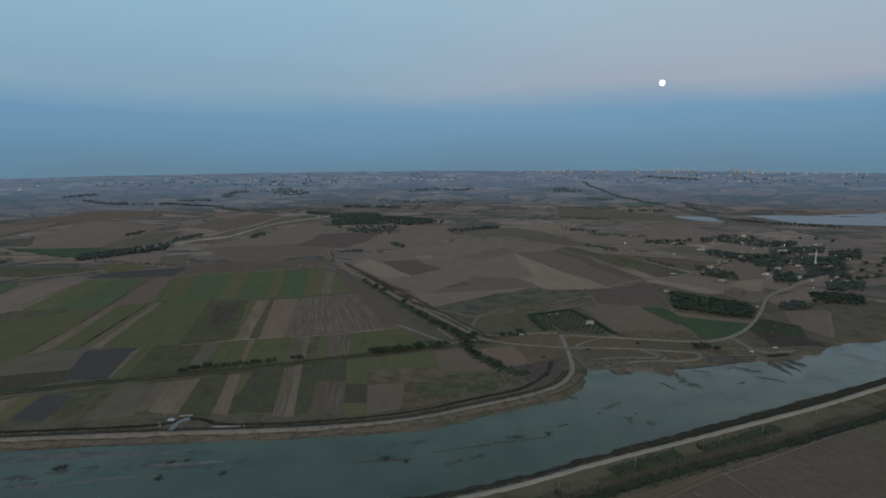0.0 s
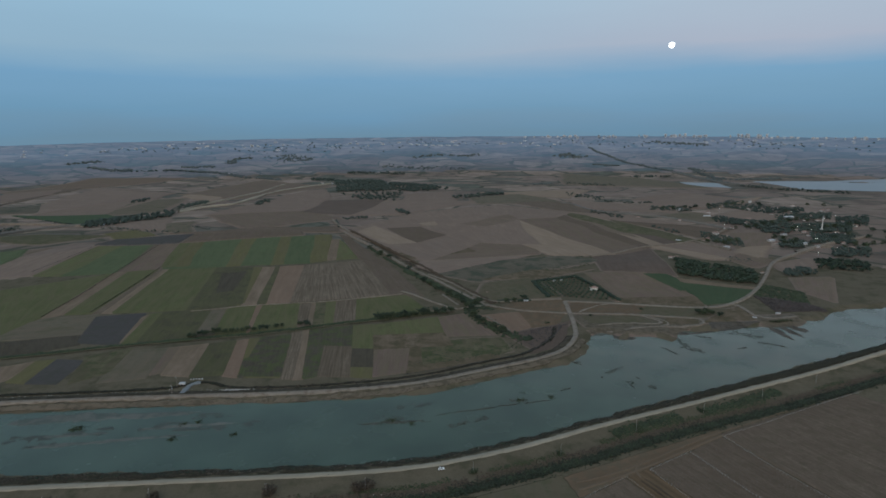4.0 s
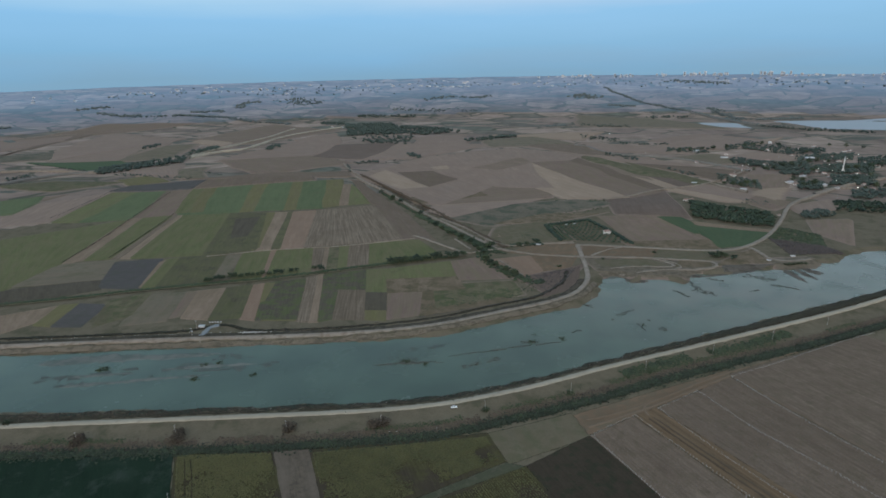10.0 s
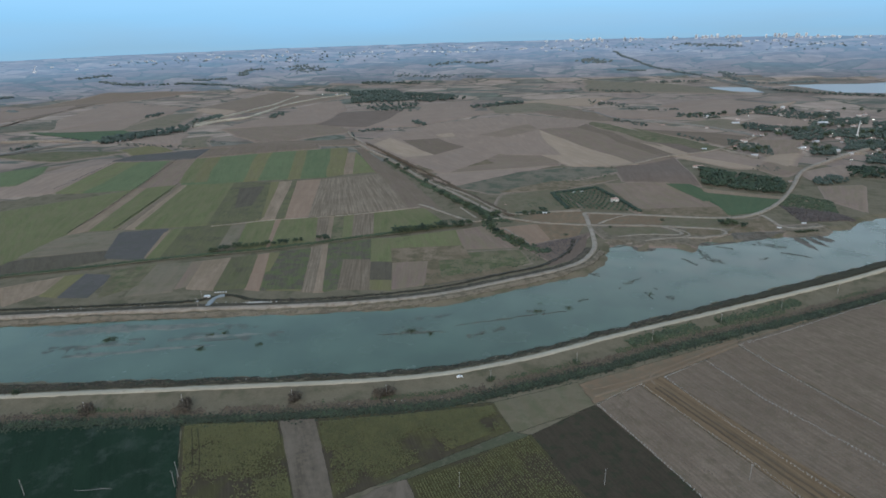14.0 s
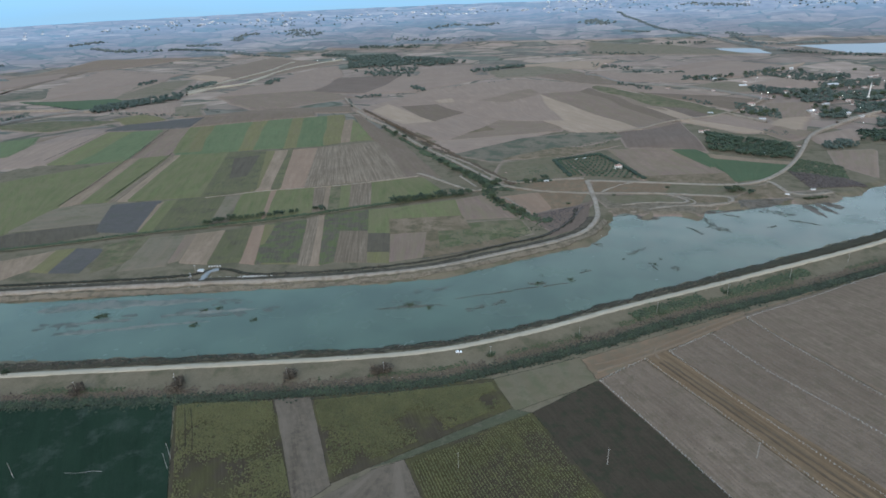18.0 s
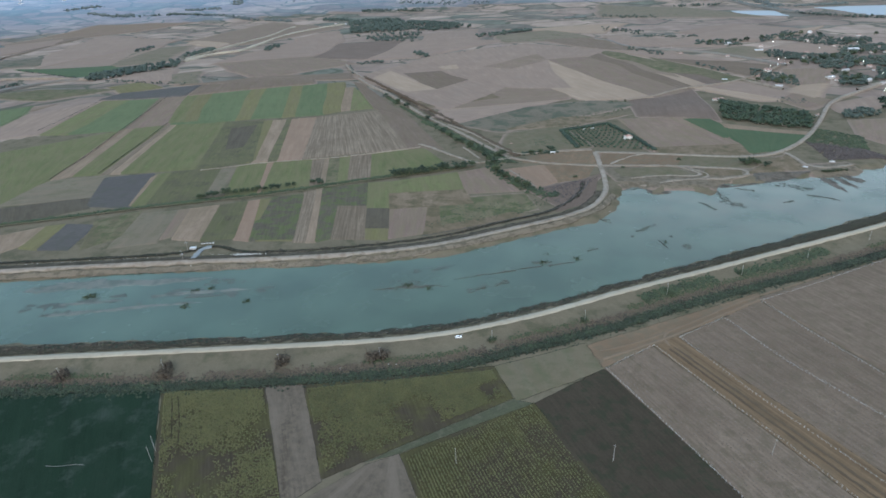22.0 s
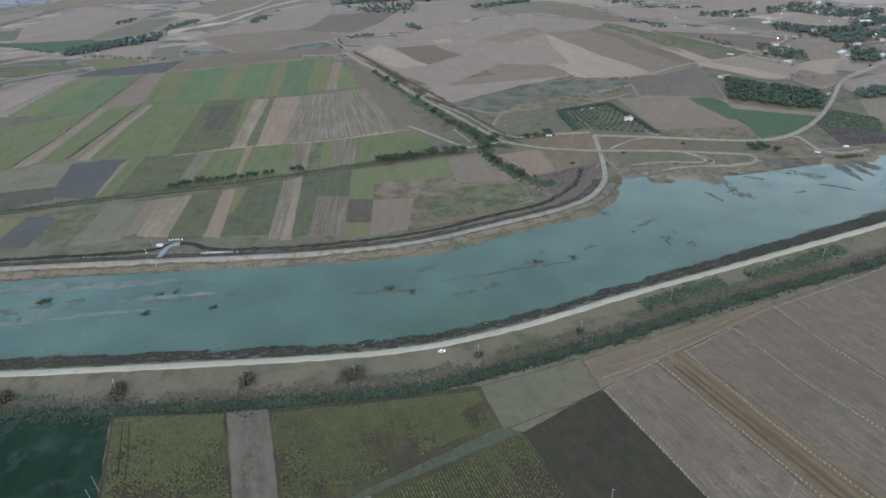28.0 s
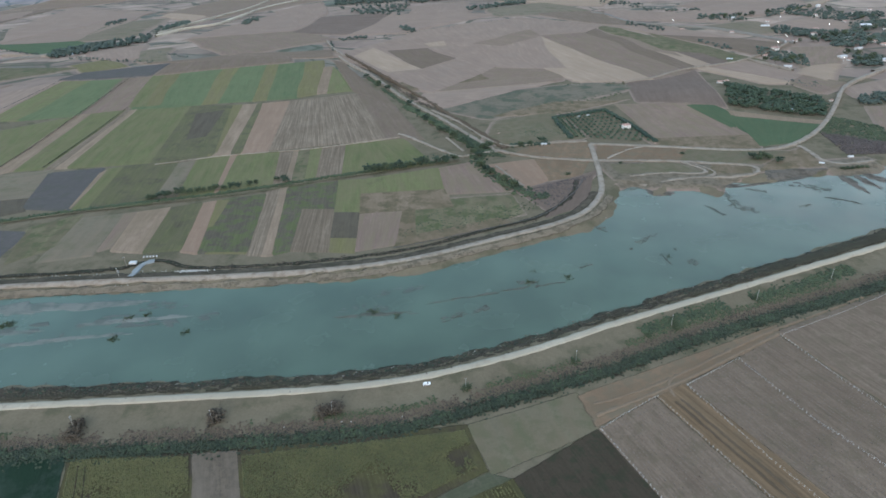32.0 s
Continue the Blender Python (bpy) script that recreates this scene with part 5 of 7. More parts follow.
def plant(kinds, places, group, seed, low=0.8, high=1.25):
    """Copies of a few models, each at its own place, turn and size."""
    rng = np.random.default_rng(seed)
    for x, y in places:
        base = kinds[rng.integers(len(kinds))]
        s = rng.uniform(low, high)
        ob = copy_thing(base, pose(x, y, float(land(x, y)), 0, 0, rng.uniform(0, 360)) @ Matrix.Diagonal((s, s, s * rng.uniform(0.9, 1.1), 1)))
        tagged(ob, group=group)


def drop(models):
    for base in models:
        for ob in (*base.children_recursive, base):
            bpy.data.objects.remove(ob)


rng = np.random.default_rng(7)
DITCH = [(-720, 170), (-470, 236), (-326, 274), (-256, 289), (-223, 297), (-190, 305), (-159, 314), (-125, 323), (-92, 333), (-65, 342), (-28, 364), (7, 385), (44, 408), (84, 437), (127, 464), (170, 490), (218, 519), (252, 541), (420, 655)]
ribbon("ditch", DITCH, 10.0, M["ditch"], lift=0.05, ragged=1.0, label="weedy drainage ditch below the dyke", category="ditch")
p = along(DITCH, 15000, 9, rng, 0.0, 0)
stuff("ditch_reeds", on_land(p, 0.25), rng.uniform(0.3, 0.9, len(p)), "ditch_leaf", "dense dark green reeds and brambles filling the drainage ditch", "reeds", rng)
p = along(DITCH, 4200, 6, rng, 0.35, 1.5)
stuff("ditch_reeds", on_land(p, 0.35), rng.uniform(0.3, 0.9, len(p)), "leaf", "green reeds and bushes along the ditch", "reeds", rng)
p = along(DITCH, 9000, 8, rng, 0.0, 5)
stuff("dry_weeds", on_land(p, 0.1), rng.uniform(0.25, 0.65, len(p)), "dead", "dark brown withered weeds above the ditch", "weeds", rng)
p = along(DITCH, 12000, 8, rng, 0.05, 9)
stuff("dry_weeds", on_land(p, 0.1), rng.uniform(0.25, 0.65, len(p)), "reddish", "reddish brown dry weeds on the foot of the dyke", "weeds", rng)
p = along(DITCH, 5200, 5, rng, 0.62, 14)
stuff("green_weeds", on_land(p, 0.12), rng.uniform(0.3, 0.8, len(p)), "reed", "patches of green reeds beside the dyke", "weeds", rng)
p = along([(60, 445), (110, 478), (160, 508), (215, 545)], 1600, 9, rng, 0.35)
stuff("green_weeds", on_land(p, 0.2), rng.uniform(0.5, 1.1, len(p)), "leaf", "patches of tall green reeds beside the dyke", "weeds", rng)
p = along(NEAR_ROAD, 13000, 12, rng, 0.0, 12.5)
stuff("bank_weeds", on_land(p, 0.1), rng.uniform(0.22, 0.7, len(p)), "dead", "dark brown weeds and brushwood on the river bank", "weeds", rng)
p = along(NEAR_ROAD, 2600, 6, rng, 0.4, 13)
stuff("bank_weeds", on_land(p, 0.15), rng.uniform(0.25, 0.8, len(p)), "leaf_dark", "low dark green shrubs on the river bank", "weeds", rng)

FAR_DITCH = [(-760, 350), (-471, 424), (-377, 448), (-334, 461), (-318, 478), (-302, 478), (-280, 470), (-235, 480), (-188, 494), (-141, 512), (-98, 535), (-49, 574), (-16, 594), (2, 624), (15, 650), (18, 690)]
ribbon("ditch", FAR_DITCH, 5.5, M["ditch"], lift=0.05, ragged=0.8, label="dark overgrown ditch behind the far dyke", category="ditch")
p = along(FAR_DITCH, 1500, 5, rng)
stuff("ditch_reeds", on_land(p, 0.2), rng.uniform(0.3, 0.9, len(p)), "dead", "dry dark weeds along the ditch behind the far dyke", "weeds", rng)
p = along(FAR_ROAD[:13], 900, 3, rng, 0.4, -9)
stuff("bank_weeds", on_land(p, 0.1), rng.uniform(0.25, 0.6, len(p)), "dead", "short dry weeds on the slope of the far dyke", "weeds", rng)

HEDGE = [(-620, 470), (-519, 517), (-481, 539), (-435, 562), (-385, 585), (-338, 606), (-294, 630), (-238, 664), (-198, 686), (-158, 706), (-111, 732)]
p = along(HEDGE, 2400, 5, rng, 0.1, 2)
stuff("hedge", on_land(p, 0.4), rng.uniform(0.5, 1.4, len(p)), "leaf", "uneven green hedge along the field lane", "hedge", rng)
LANE = [(-457, 1256), (-410, 1193), (-341, 1118), (-282, 1032), (-221, 949), (-173, 893), (-139, 849), (-108, 807), (-76, 766)]
p = along(LANE[4:], 1500, 9, rng, 0.1, -14)
stuff("scrub", on_land(p, 0.5), rng.uniform(0.7, 1.9, len(p)), "leaf", "green scrub along the old lane", "scrub", rng)
p = along(LANE[2:5], 500, 6, rng, 0.3, -10)
stuff("scrub", on_land(p, 0.4), rng.uniform(0.6, 1.5, len(p)), "leaf", "green scrub along the old lane", "scrub", rng)
p = along(LANE, 2200, 7, rng, 0.1, 14)
stuff("scrub", on_land(p, 0.3), rng.uniform(0.5, 1.2, len(p)), "dead", "brown scrub on the old railway bank", "scrub", rng)
p = along([(-95, 752), (-84, 714), (-69, 693), (-55, 675), (-30, 650), (-8, 640)], 420, 14, rng)
stuff("scrub", on_land(p, 0.6), rng.uniform(0.8, 2.2, len(p)), "leaf", "green scrub strip running down to the dyke", "scrub", rng)
p = along([(-60, 784), (-40, 790), (-15, 796)], 170, 10, rng)
stuff("scrub", on_land(p, 0.6), rng.uniform(0.8, 1.8, len(p)), "leaf_dark", "dark shrubs beside the small barn", "scrub", rng)
for a, b, c, d, count, size, kind, text in (
        ((-150, 980), (10, 1090), (140, 1110), (-10, 900), 800, 1.6, "leaf", "low green scrub on the dry slope"),
        ((-70, 835), (10, 880), (30, 850), (-30, 815), 260, 1.5, "leaf", "overgrown garden plot with bushes"),
        ((330, 935), (373, 897), (356, 833), (295, 865), 1000, 1.7, "leaf", "green shrubs between the road and the shore"),
        ((296, 868), (353, 838), (369, 807), (299, 792), 1900, 1.6, "brush", "dark leafless brown shrubs above the shore"),
        ((70, 752), (190, 765), (190, 780), (70, 770), 240, 0.9, "dead", "dry scrub strip between two tracks"),
        ((-34, 654), (5, 685), (34, 706), (-3, 616), 900, 1.0, "brush", "dark brown brushwood inside the dyke bend"),
        ((-60, 745), (-100, 790), (-130, 830), (-95, 745), 420, 1.7, "leaf", "green thicket around the lane crossing"),
        ((-130, 540), (-40, 590), (0, 640), (-110, 600), 420, 0.8, "leaf", "weeds on the rough plot behind the dyke")):
    p = in_quad(a, b, c, d, count, rng)
    stuff("scrub", on_land(p, 0.3), rng.uniform(0.4, 1.0, count) * size, kind, text, "scrub", rng)


def wood(a, b, c, d, count, height, kind, label, name="wood"):
    """A wood: crowns of many tufts over dark stems, seen only from afar."""
    p = on_land(in_quad(a, b, c, d, count, rng))
    tall = rng.uniform(0.65, 1.1, count) * height
    tops = np.repeat(p, 7, 0) + rng.normal(0, 1, (count * 7, 3)) * (height * 0.22, height * 0.22, height * 0.12)
    tops[:, 2] = np.repeat(p[:, 2] + tall * 0.65, 7) + rng.normal(0, height * 0.13, count * 7)
    thing = new(name)
    stuff("crown", tops, rng.uniform(0.14, 0.34, count * 7) * height, kind, "", "", rng, parent=thing)
    bm = bmesh.new()
    for (x, y, z), h in list(zip(p, tall))[::3]:
        bmesh.ops.create_cone(bm, cap_ends=False, segments=5, radius1=0.25, radius2=0.12, depth=h * 0.7, matrix=Matrix.Translation((x, y, z + h * 0.33)))
    part("stems", bm, M["bark"], thing)
    return tagged(thing, label, "wood", kind="stuff")


wood((233, 1085), (350, 1018), (322, 930), (214, 958), 380, 6.5, "leaf_dark", "dense dark plantation of trees beside the main road")
wood((480, 1125), (560, 1120), (530, 1040), (456, 1053), 100, 7, "leaf_dark", "dark grove at the edge of the village")
wood((-965, 2516), (-748, 2561), (-563, 2054), (-768, 2030), 420, 12, "wood_leaf", "large dark wood on the hill")
wood((-713, 2443), (-532, 2357), (-371, 2241), (-542, 2013), 260, 11, "wood_leaf", "dark tongue of the hill wood")
wood((-762, 2013), (-503, 2014), (-471, 1782), (-620, 1824), 90, 9, "wood_leaf", "thin lower edge of the hill wood")
wood((-1144, 2643), (-1008, 2628), (-970, 2530), (-1085, 2537), 50, 9, "wood_leaf", "low trees beside the hill wood")
wood((301, 1760), (407, 1735), (391, 1659), (289, 1681), 68, 7, "wood_leaf", "scattered dark trees in the village gardens", "garden_trees")
wood((458, 1769), (542, 1839), (514, 1737), (438, 1687), 42, 7, "wood_leaf", "scattered dark trees in the village gardens", "garden_trees")
wood((540, 1887), (605, 1741), (559, 1602), (492, 1707), 102, 7, "wood_leaf", "scattered dark trees in the village gardens", "garden_trees")
wood((586, 1685), (691, 1719), (651, 1612), (557, 1594), 85, 7, "wood_leaf", "scattered dark trees in the village gardens", "garden_trees")
wood((425, 1576), (481, 1507), (463, 1444), (407, 1504), 102, 7, "wood_leaf", "scattered dark trees in the village gardens", "garden_trees")
wood((481, 1507), (572, 1494), (542, 1411), (456, 1420), 153, 7, "wood_leaf", "scattered dark trees in the village gardens", "garden_trees")
wood((575, 1575), (717, 1623), (674, 1521), (547, 1491), 170, 7, "wood_leaf", "scattered dark trees in the village gardens", "garden_trees")
wood((561, 1463), (687, 1452), (652, 1372), (533, 1384), 238, 7, "wood_leaf", "scattered dark trees in the village gardens", "garden_trees")
wood((483, 1400), (539, 1400), (527, 1368), (473, 1366), 51, 7, "wood_leaf", "scattered dark trees in the village gardens", "garden_trees")
wood((344, 1380), (408, 1287), (389, 1220), (327, 1305), 80, 7, "wood_leaf", "dark grove round a hillside farm", "garden_trees")
wood((481, 1294), (526, 1293), (503, 1232), (459, 1230), 78, 7, "wood_leaf", "scattered dark trees in the village gardens", "garden_trees")
wood((564, 1354), (648, 1346), (614, 1269), (533, 1272), 187, 7, "wood_leaf", "scattered dark trees in the village gardens", "garden_trees")
wood((692, 1536), (783, 1583), (718, 1445), (643, 1418), 136, 7, "wood_leaf", "scattered dark trees in the village gardens", "garden_trees")
wood((554, 1228), (618, 1226), (584, 1154), (522, 1151), 102, 7, "wood_leaf", "scattered dark trees in the village gardens", "garden_trees")
wood((70, 2123), (191, 1988), (184, 1908), (68, 2034), 34, 7, "wood_leaf", "dark trees round a far hamlet")
wood((183, 1901), (329, 1839), (324, 1805), (180, 1864), 34, 6, "wood_leaf", "ragged hedge with trees on the hill")
wood((128, 1684), (201, 1582), (196, 1536), (124, 1630), 26, 7, "wood_leaf", "short line of trees between fields")
wood((256, 1465), (300, 1375), (294, 1342), (250, 1427), 30, 5, "wood_leaf", "ragged hedge with bushes between fields")
wood((761, 2479), (848, 2312), (827, 2252), (740, 2410), 40, 8, "wood_leaf", "line of trees along the lake shore")
wood((848, 2312), (1022, 2201), (996, 2142), (827, 2252), 60, 8, "wood_leaf", "line of trees along the lake shore")
wood((390, 2904), (583, 2927), (570, 2857), (375, 2790), 36, 9, "wood_leaf", "far belt of trees below the hills")
wood((79, 2495), (271, 2428), (263, 2358), (77, 2420), 36, 8, "wood_leaf", "far belt of trees on the hill")
wood((-1195, 1305), (-1149, 1375), (-1079, 1289), (-1124, 1225), 90, 10, "wood_leaf", "dark belt of trees beside the earthwork")
wood((-1149, 1375), (-1074, 1506), (-1007, 1410), (-1079, 1289), 130, 10, "wood_leaf", "dark belt of trees beside the earthwork")
wood((-1119, 1598), (-1095, 1715), (-1050, 1643), (-1076, 1535), 60, 9, "wood_leaf", "dark belt of trees beside the earthwork")
wood((-921, 1709), (-922, 1796), (-881, 1715), (-882, 1636), 26, 9, "wood_leaf", "small dark tree belt on the hill")
wood((-1370, 1700), (-1359, 1778), (-1305, 1706), (-1319, 1636), 30, 8, "wood_leaf", "small dark tree belt on the hill")
wood((-319, 1933), (-210, 2146), (-199, 2048), (-305, 1847), 60, 9, "wood_leaf", "dark belt of trees on the hill")
wood((-218, 2126), (-157, 2127), (-152, 2071), (-211, 2066), 30, 9, "wood_leaf", "dark belt of trees on the hill")
wood((-431, 1620), (-381, 1566), (-367, 1510), (-414, 1559), 26, 8, "wood_leaf", "small dark copse on the hill")
wood((-534, 1457), (-468, 1496), (-457, 1459), (-521, 1420), 34, 5, "wood_leaf", "ragged hedge with trees on the hill")
wood((-543, 1428), (-503, 1345), (-487, 1302), (-524, 1376), 16, 5, "wood_leaf", "bushes at the head of the lane")
wood((-454, 1475), (-164, 1703), (-162, 1685), (-450, 1462), 40, 3, "wood_leaf", "thin hedge along a field edge")
wood((-1457, 1354), (-1158, 1263), (-1146, 1250), (-1444, 1341), 44, 4, "wood_leaf", "thin dark hedge beside the meadow")
wood((-1879, 2135), (-1558, 2001), (-1528, 1962), (-1840, 2090), 36, 4, "wood_leaf", "thin hedge along a field edge")
wood((-1543, 1981), (-1445, 2017), (-1417, 1978), (-1513, 1944), 24, 4, "wood_leaf", "thin hedge along a field edge")
wood((-1096, 1249), (-838, 1190), (-821, 1165), (-1069, 1218), 50, 4, "wood_leaf", "low bushes below the dry fields")
wood((-1310, 1147), (-1300, 1199), (-1262, 1164), (-1273, 1114), 30, 5, "wood_leaf", "dark scrub beside the grey road")
wood((-900, 1292), (-783, 1231), (-775, 1217), (-889, 1276), 26, 3, "wood_leaf", "thin hedge along a field edge")
wood((-1052, 2921), (-906, 2946), (-884, 2870), (-1029, 2855), 50, 9, "wood_leaf", "far dark wood below the suburb")
wood((-876, 2947), (-742, 2954), (-724, 2882), (-855, 2873), 44, 9, "wood_leaf", "far dark wood below the suburb")
wood((398, 1034), (456, 1065), (434, 1009), (379, 981), 60, 6, "wood_leaf", "small dark grove beside the road")
wood((328, 1128), (372, 1110), (363, 1079), (319, 1096), 40, 3, "wood_leaf", "low bushes on the dry slope")
wood((-2300, 2600), (-1750, 2690), (-1740, 2710), (-2290, 2640), 70, 9, "wood_leaf", "far line of trees along a hill road")

oak = make_tree("tree", "leaf", 7.5, 4.2, 1, "broad green tree with a dense uneven crown")
elm = make_tree("tree", "leaf", 9.0, 3.6, 2, "tall green tree with a loose crown")
dim = make_tree("tree", "leaf_dark", 8.0, 4.0, 3, "dark green tree with a round crown")
fir = make_tree("tree", "leaf_dark", 10.0, 2.6, 4, "narrow dark tree with a tall crown", 0.18)
olive = make_tree("fruit_tree", "leaf_olive", 4.2, 2.6, 5, "low grey-green orchard tree in a row", 0.2)
thorn = make_bush("bush", "dead", 4.6, 4.2, 6, "round leafless brown thicket on the dyke foot")
shrub = make_bush("bush", "leaf", 2.6, 2.4, 8, "low green bush on the dry grass")
islet = make_bush("bush", "leaf", 2.0, 2.6, 9, "green bush growing on a mud bank in the river")

plant([oak, dim, elm], [(-400, 586), (-396, 589), (-390, 592), (-385, 596), (-379, 600), (-373, 602), (-366, 604), (-360, 608), (-355, 611), (-349, 614), (-345, 617), (-338, 620), (-331, 624), (-325, 627), (-315, 633), (-309, 636), (-292, 648), (-287, 654), (-281, 646)], "trees in the lane hedge", 11, 0.6, 0.95)
plant([oak, dim], [(-203, 684), (-198, 687), (-195, 690), (-190, 689), (-186, 693), (-181, 695), (-177, 694), (-172, 699), (-168, 698), (-163, 704), (-158, 706), (-153, 712), (-149, 716), (-144, 713), (-134, 719), (-124, 722), (-116, 729)], "trees by the green plot", 12, 0.75, 1.05)
plant([oak, elm, dim], [(-226, 944), (-204, 908), (-184, 872), (-171, 852), (-157, 829), (-147, 825), (-132, 805), (-115, 786), (-107, 776), (-104, 762), (-91, 768), (-83, 772), (-98, 748), (-90, 742), (-84, 714), (-76, 700), (-69, 693), (-55, 675), (-43, 663), (-36, 789), (-24, 797), (-48, 784)], "trees along the old lane", 13, 0.65, 1.1)
plant([dim, oak], [(-347, 1103), (-309, 1056), (-285, 1028)], "trees beside the dirt lane", 14, 0.9, 1.2)
plant([oak, dim, elm], [(322, 1697), (352, 1700), (385, 1712), (412, 1709), (450, 1730), (504, 1757), (530, 1770), (557, 1789), (591, 1759), (599, 1701), (613, 1660), (613, 1626), (640, 1640), (434, 1419), (457, 1419), (480, 1430), (501, 1449), (525, 1460), (546, 1475), (570, 1490), (593, 1506), (610, 1489), (619, 1413), (640, 1420), (651, 1411), (672, 1430), (693, 1442), (698, 1385)], "village trees", 15, 0.9, 1.5)
plant([oak, dim, elm], [(711, 1358), (590, 1308), (578, 1236), (600, 1245), (617, 1238), (636, 1255), (656, 1259), (335, 1263), (348, 1250), (360, 1240), (375, 1262), (391, 1273), (477, 1253), (495, 1262), (475, 1306), (490, 1295), (508, 1283), (728, 1784), (760, 1760), (790, 1735), (740, 1400), (760, 1430), (720, 1330), (690, 1310), (660, 1320), (630, 1335), (545, 1400), (560, 1420)], "village trees", 16, 0.9, 1.5)

# walled orchard: rows of low trees with a dark hedge round them
corner = np.array((-6.0, 890.0))
for row in range(11):
    a, b = np.array((-6.0, 893.0)) + row * np.array((5.6, 3.6)), np.array((16.0, 822.0)) + row * np.array((8.2, -0.6))
    plant([olive], [tuple(a + (b - a) * k / 9) for k in range(10)], "orchard rows", 30 + row, 0.62, 0.85)
p = along([(10, 815), (-14, 898), (52, 940), (86, 868), (107, 812)], 1500, 4, rng)
stuff("hedge", on_land(p, 1.3), rng.uniform(0.9, 2.3, len(p)), "leaf_dark", "dark tall hedge enclosing the orchard", "hedge", rng)

plant([thorn], [(-303, 292), (-241, 312), (-238, 306), (-169, 330), (-107, 347), (-113, 344)], "brown thickets on the dyke", 40, 1.0, 1.5)
plant([shrub], [(-40, 376), (19, 409), (80, 458), (82, 452), (64, 441), (138, 494), (9, 701), (63, 739), (130, 775), (-12, 512), (-370, 300)], "green bushes on the dyke", 41, 0.8, 1.3)
plant([islet], [(-369, 385), (-366, 387), (-286, 408), (-275, 413), (-236, 400), (-124, 436), (-117, 442), (-100, 440), (-14, 496), (-10, 497), (13, 507), (90, 550), (27, 527), (-280, 385)], "river bushes", 42, 1.2, 1.9)
plant([shrub], [(279, 749), (284, 751), (289, 752), (294, 754), (299, 756), (304, 757)], "shore bushes", 43, 0.9, 1.2)
plant([oak, dim], [(199, 768), (204, 765), (209, 770), (214, 767), (223, 760)], "trees below the gravel road", 44, 0.75, 1.0)
drop([oak, elm, dim, fir, olive, thorn, shrub, islet])

# mud banks and weed mats that break the water
def mudbank(x, y, length, width, turn, material, label, name="mud_bank", top=0.06, pieces=1, spread=0.45):
    """One or several ragged flat islands within a length and a width."""
    r = np.random.default_rng(int(abs(x) * 3 + abs(y) * 7))
    t, count = radians(turn), 44
    k = np.linspace(0, 6.283, count, endpoint=False)
    verts, faces = [], []
    for piece in range(pieces):
        if pieces == 1:
            ox, oy, pl, pw = 0, 0, length, width
        else:
            ox, oy = r.uniform(-0.45, 0.45) * length, r.uniform(-0.4, 0.4) * width
            most = spread / 0.45
            pl, pw = length * r.uniform(0.03, 0.7 / pieces ** 0.45) * most, width * r.uniform(0.08, 0.9 / pieces ** 0.45) * most
        wob = 1 + sum(r.uniform(0.08, 0.3) / (0.6 + 0.2 * h) * np.sin(k * h + r.uniform(0, 6)) for h in (2, 3, 5, 7, 11)) + r.normal(0, 0.07, count)
        first = len(verts)
        for s, z in ((1.06, -0.5), (1.0, 0.0), (0.85, top * 0.7), (0.4, top)):
            px, py = ox + np.cos(k) * pl / 2 * wob * s, oy + np.sin(k) * pw / 2 * wob * s
            verts += [(x + a * math.cos(t) - b * math.sin(t), y + a * math.sin(t) + b * math.cos(t), WATER + z + 0.01 * piece) for a, b in zip(px, py)]
        verts.append((x + ox * math.cos(t) - oy * math.sin(t), y + ox * math.sin(t) + oy * math.cos(t), WATER + top + 0.01 * piece))
        faces += [(first + a * count + i, first + a * count + (i + 1) % count, first + (a + 1) * count + (i + 1) % count, first + (a + 1) * count + i) for a in range(3) for i in range(count)]
        faces += [(first + 3 * count + i, first + 3 * count + (i + 1) % count, first + 4 * count) for i in range(count)]
    ob = sheet(name, verts, faces, M[material])
    ob.data.uv_layers.new(name="UVMap")
    return tagged(ob, label, "mud bank", kind="structure")


for x, y, length, width, turn in ((-382, 365, 57, 23, 21), (-325, 390, 90, 22, 17), (-268, 409, 94, 19, 14), (-270, 426, 40, 13, 22), (-129, 444, 45, 9, 12), (-108, 470, 47, 9, 23)):
    mudbank(x, y, length, width, turn, "shoal", "dark shoal showing through shallow river water", "shoal", top=0.03, pieces=14)
for x, y, length, width, turn in ((-389, 402, 72, 15, 12), (-328, 416, 82, 12, 15), (-352, 366, 58, 6, 17), (-306, 382, 60, 5, 18), (-408, 390, 45, 7, 14), (-282, 406, 74, 6, 16), (-367, 376, 52, 5, 15)):
    mudbank(x, y, length, width, turn, "silt", "pale silt bar just above the river water", pieces=7, top=0.09, spread=0.75)
    mudbank(x, y, length * 0.95, width * 0.75, turn, "silt", "pale silt bar just above the river water", top=0.08)
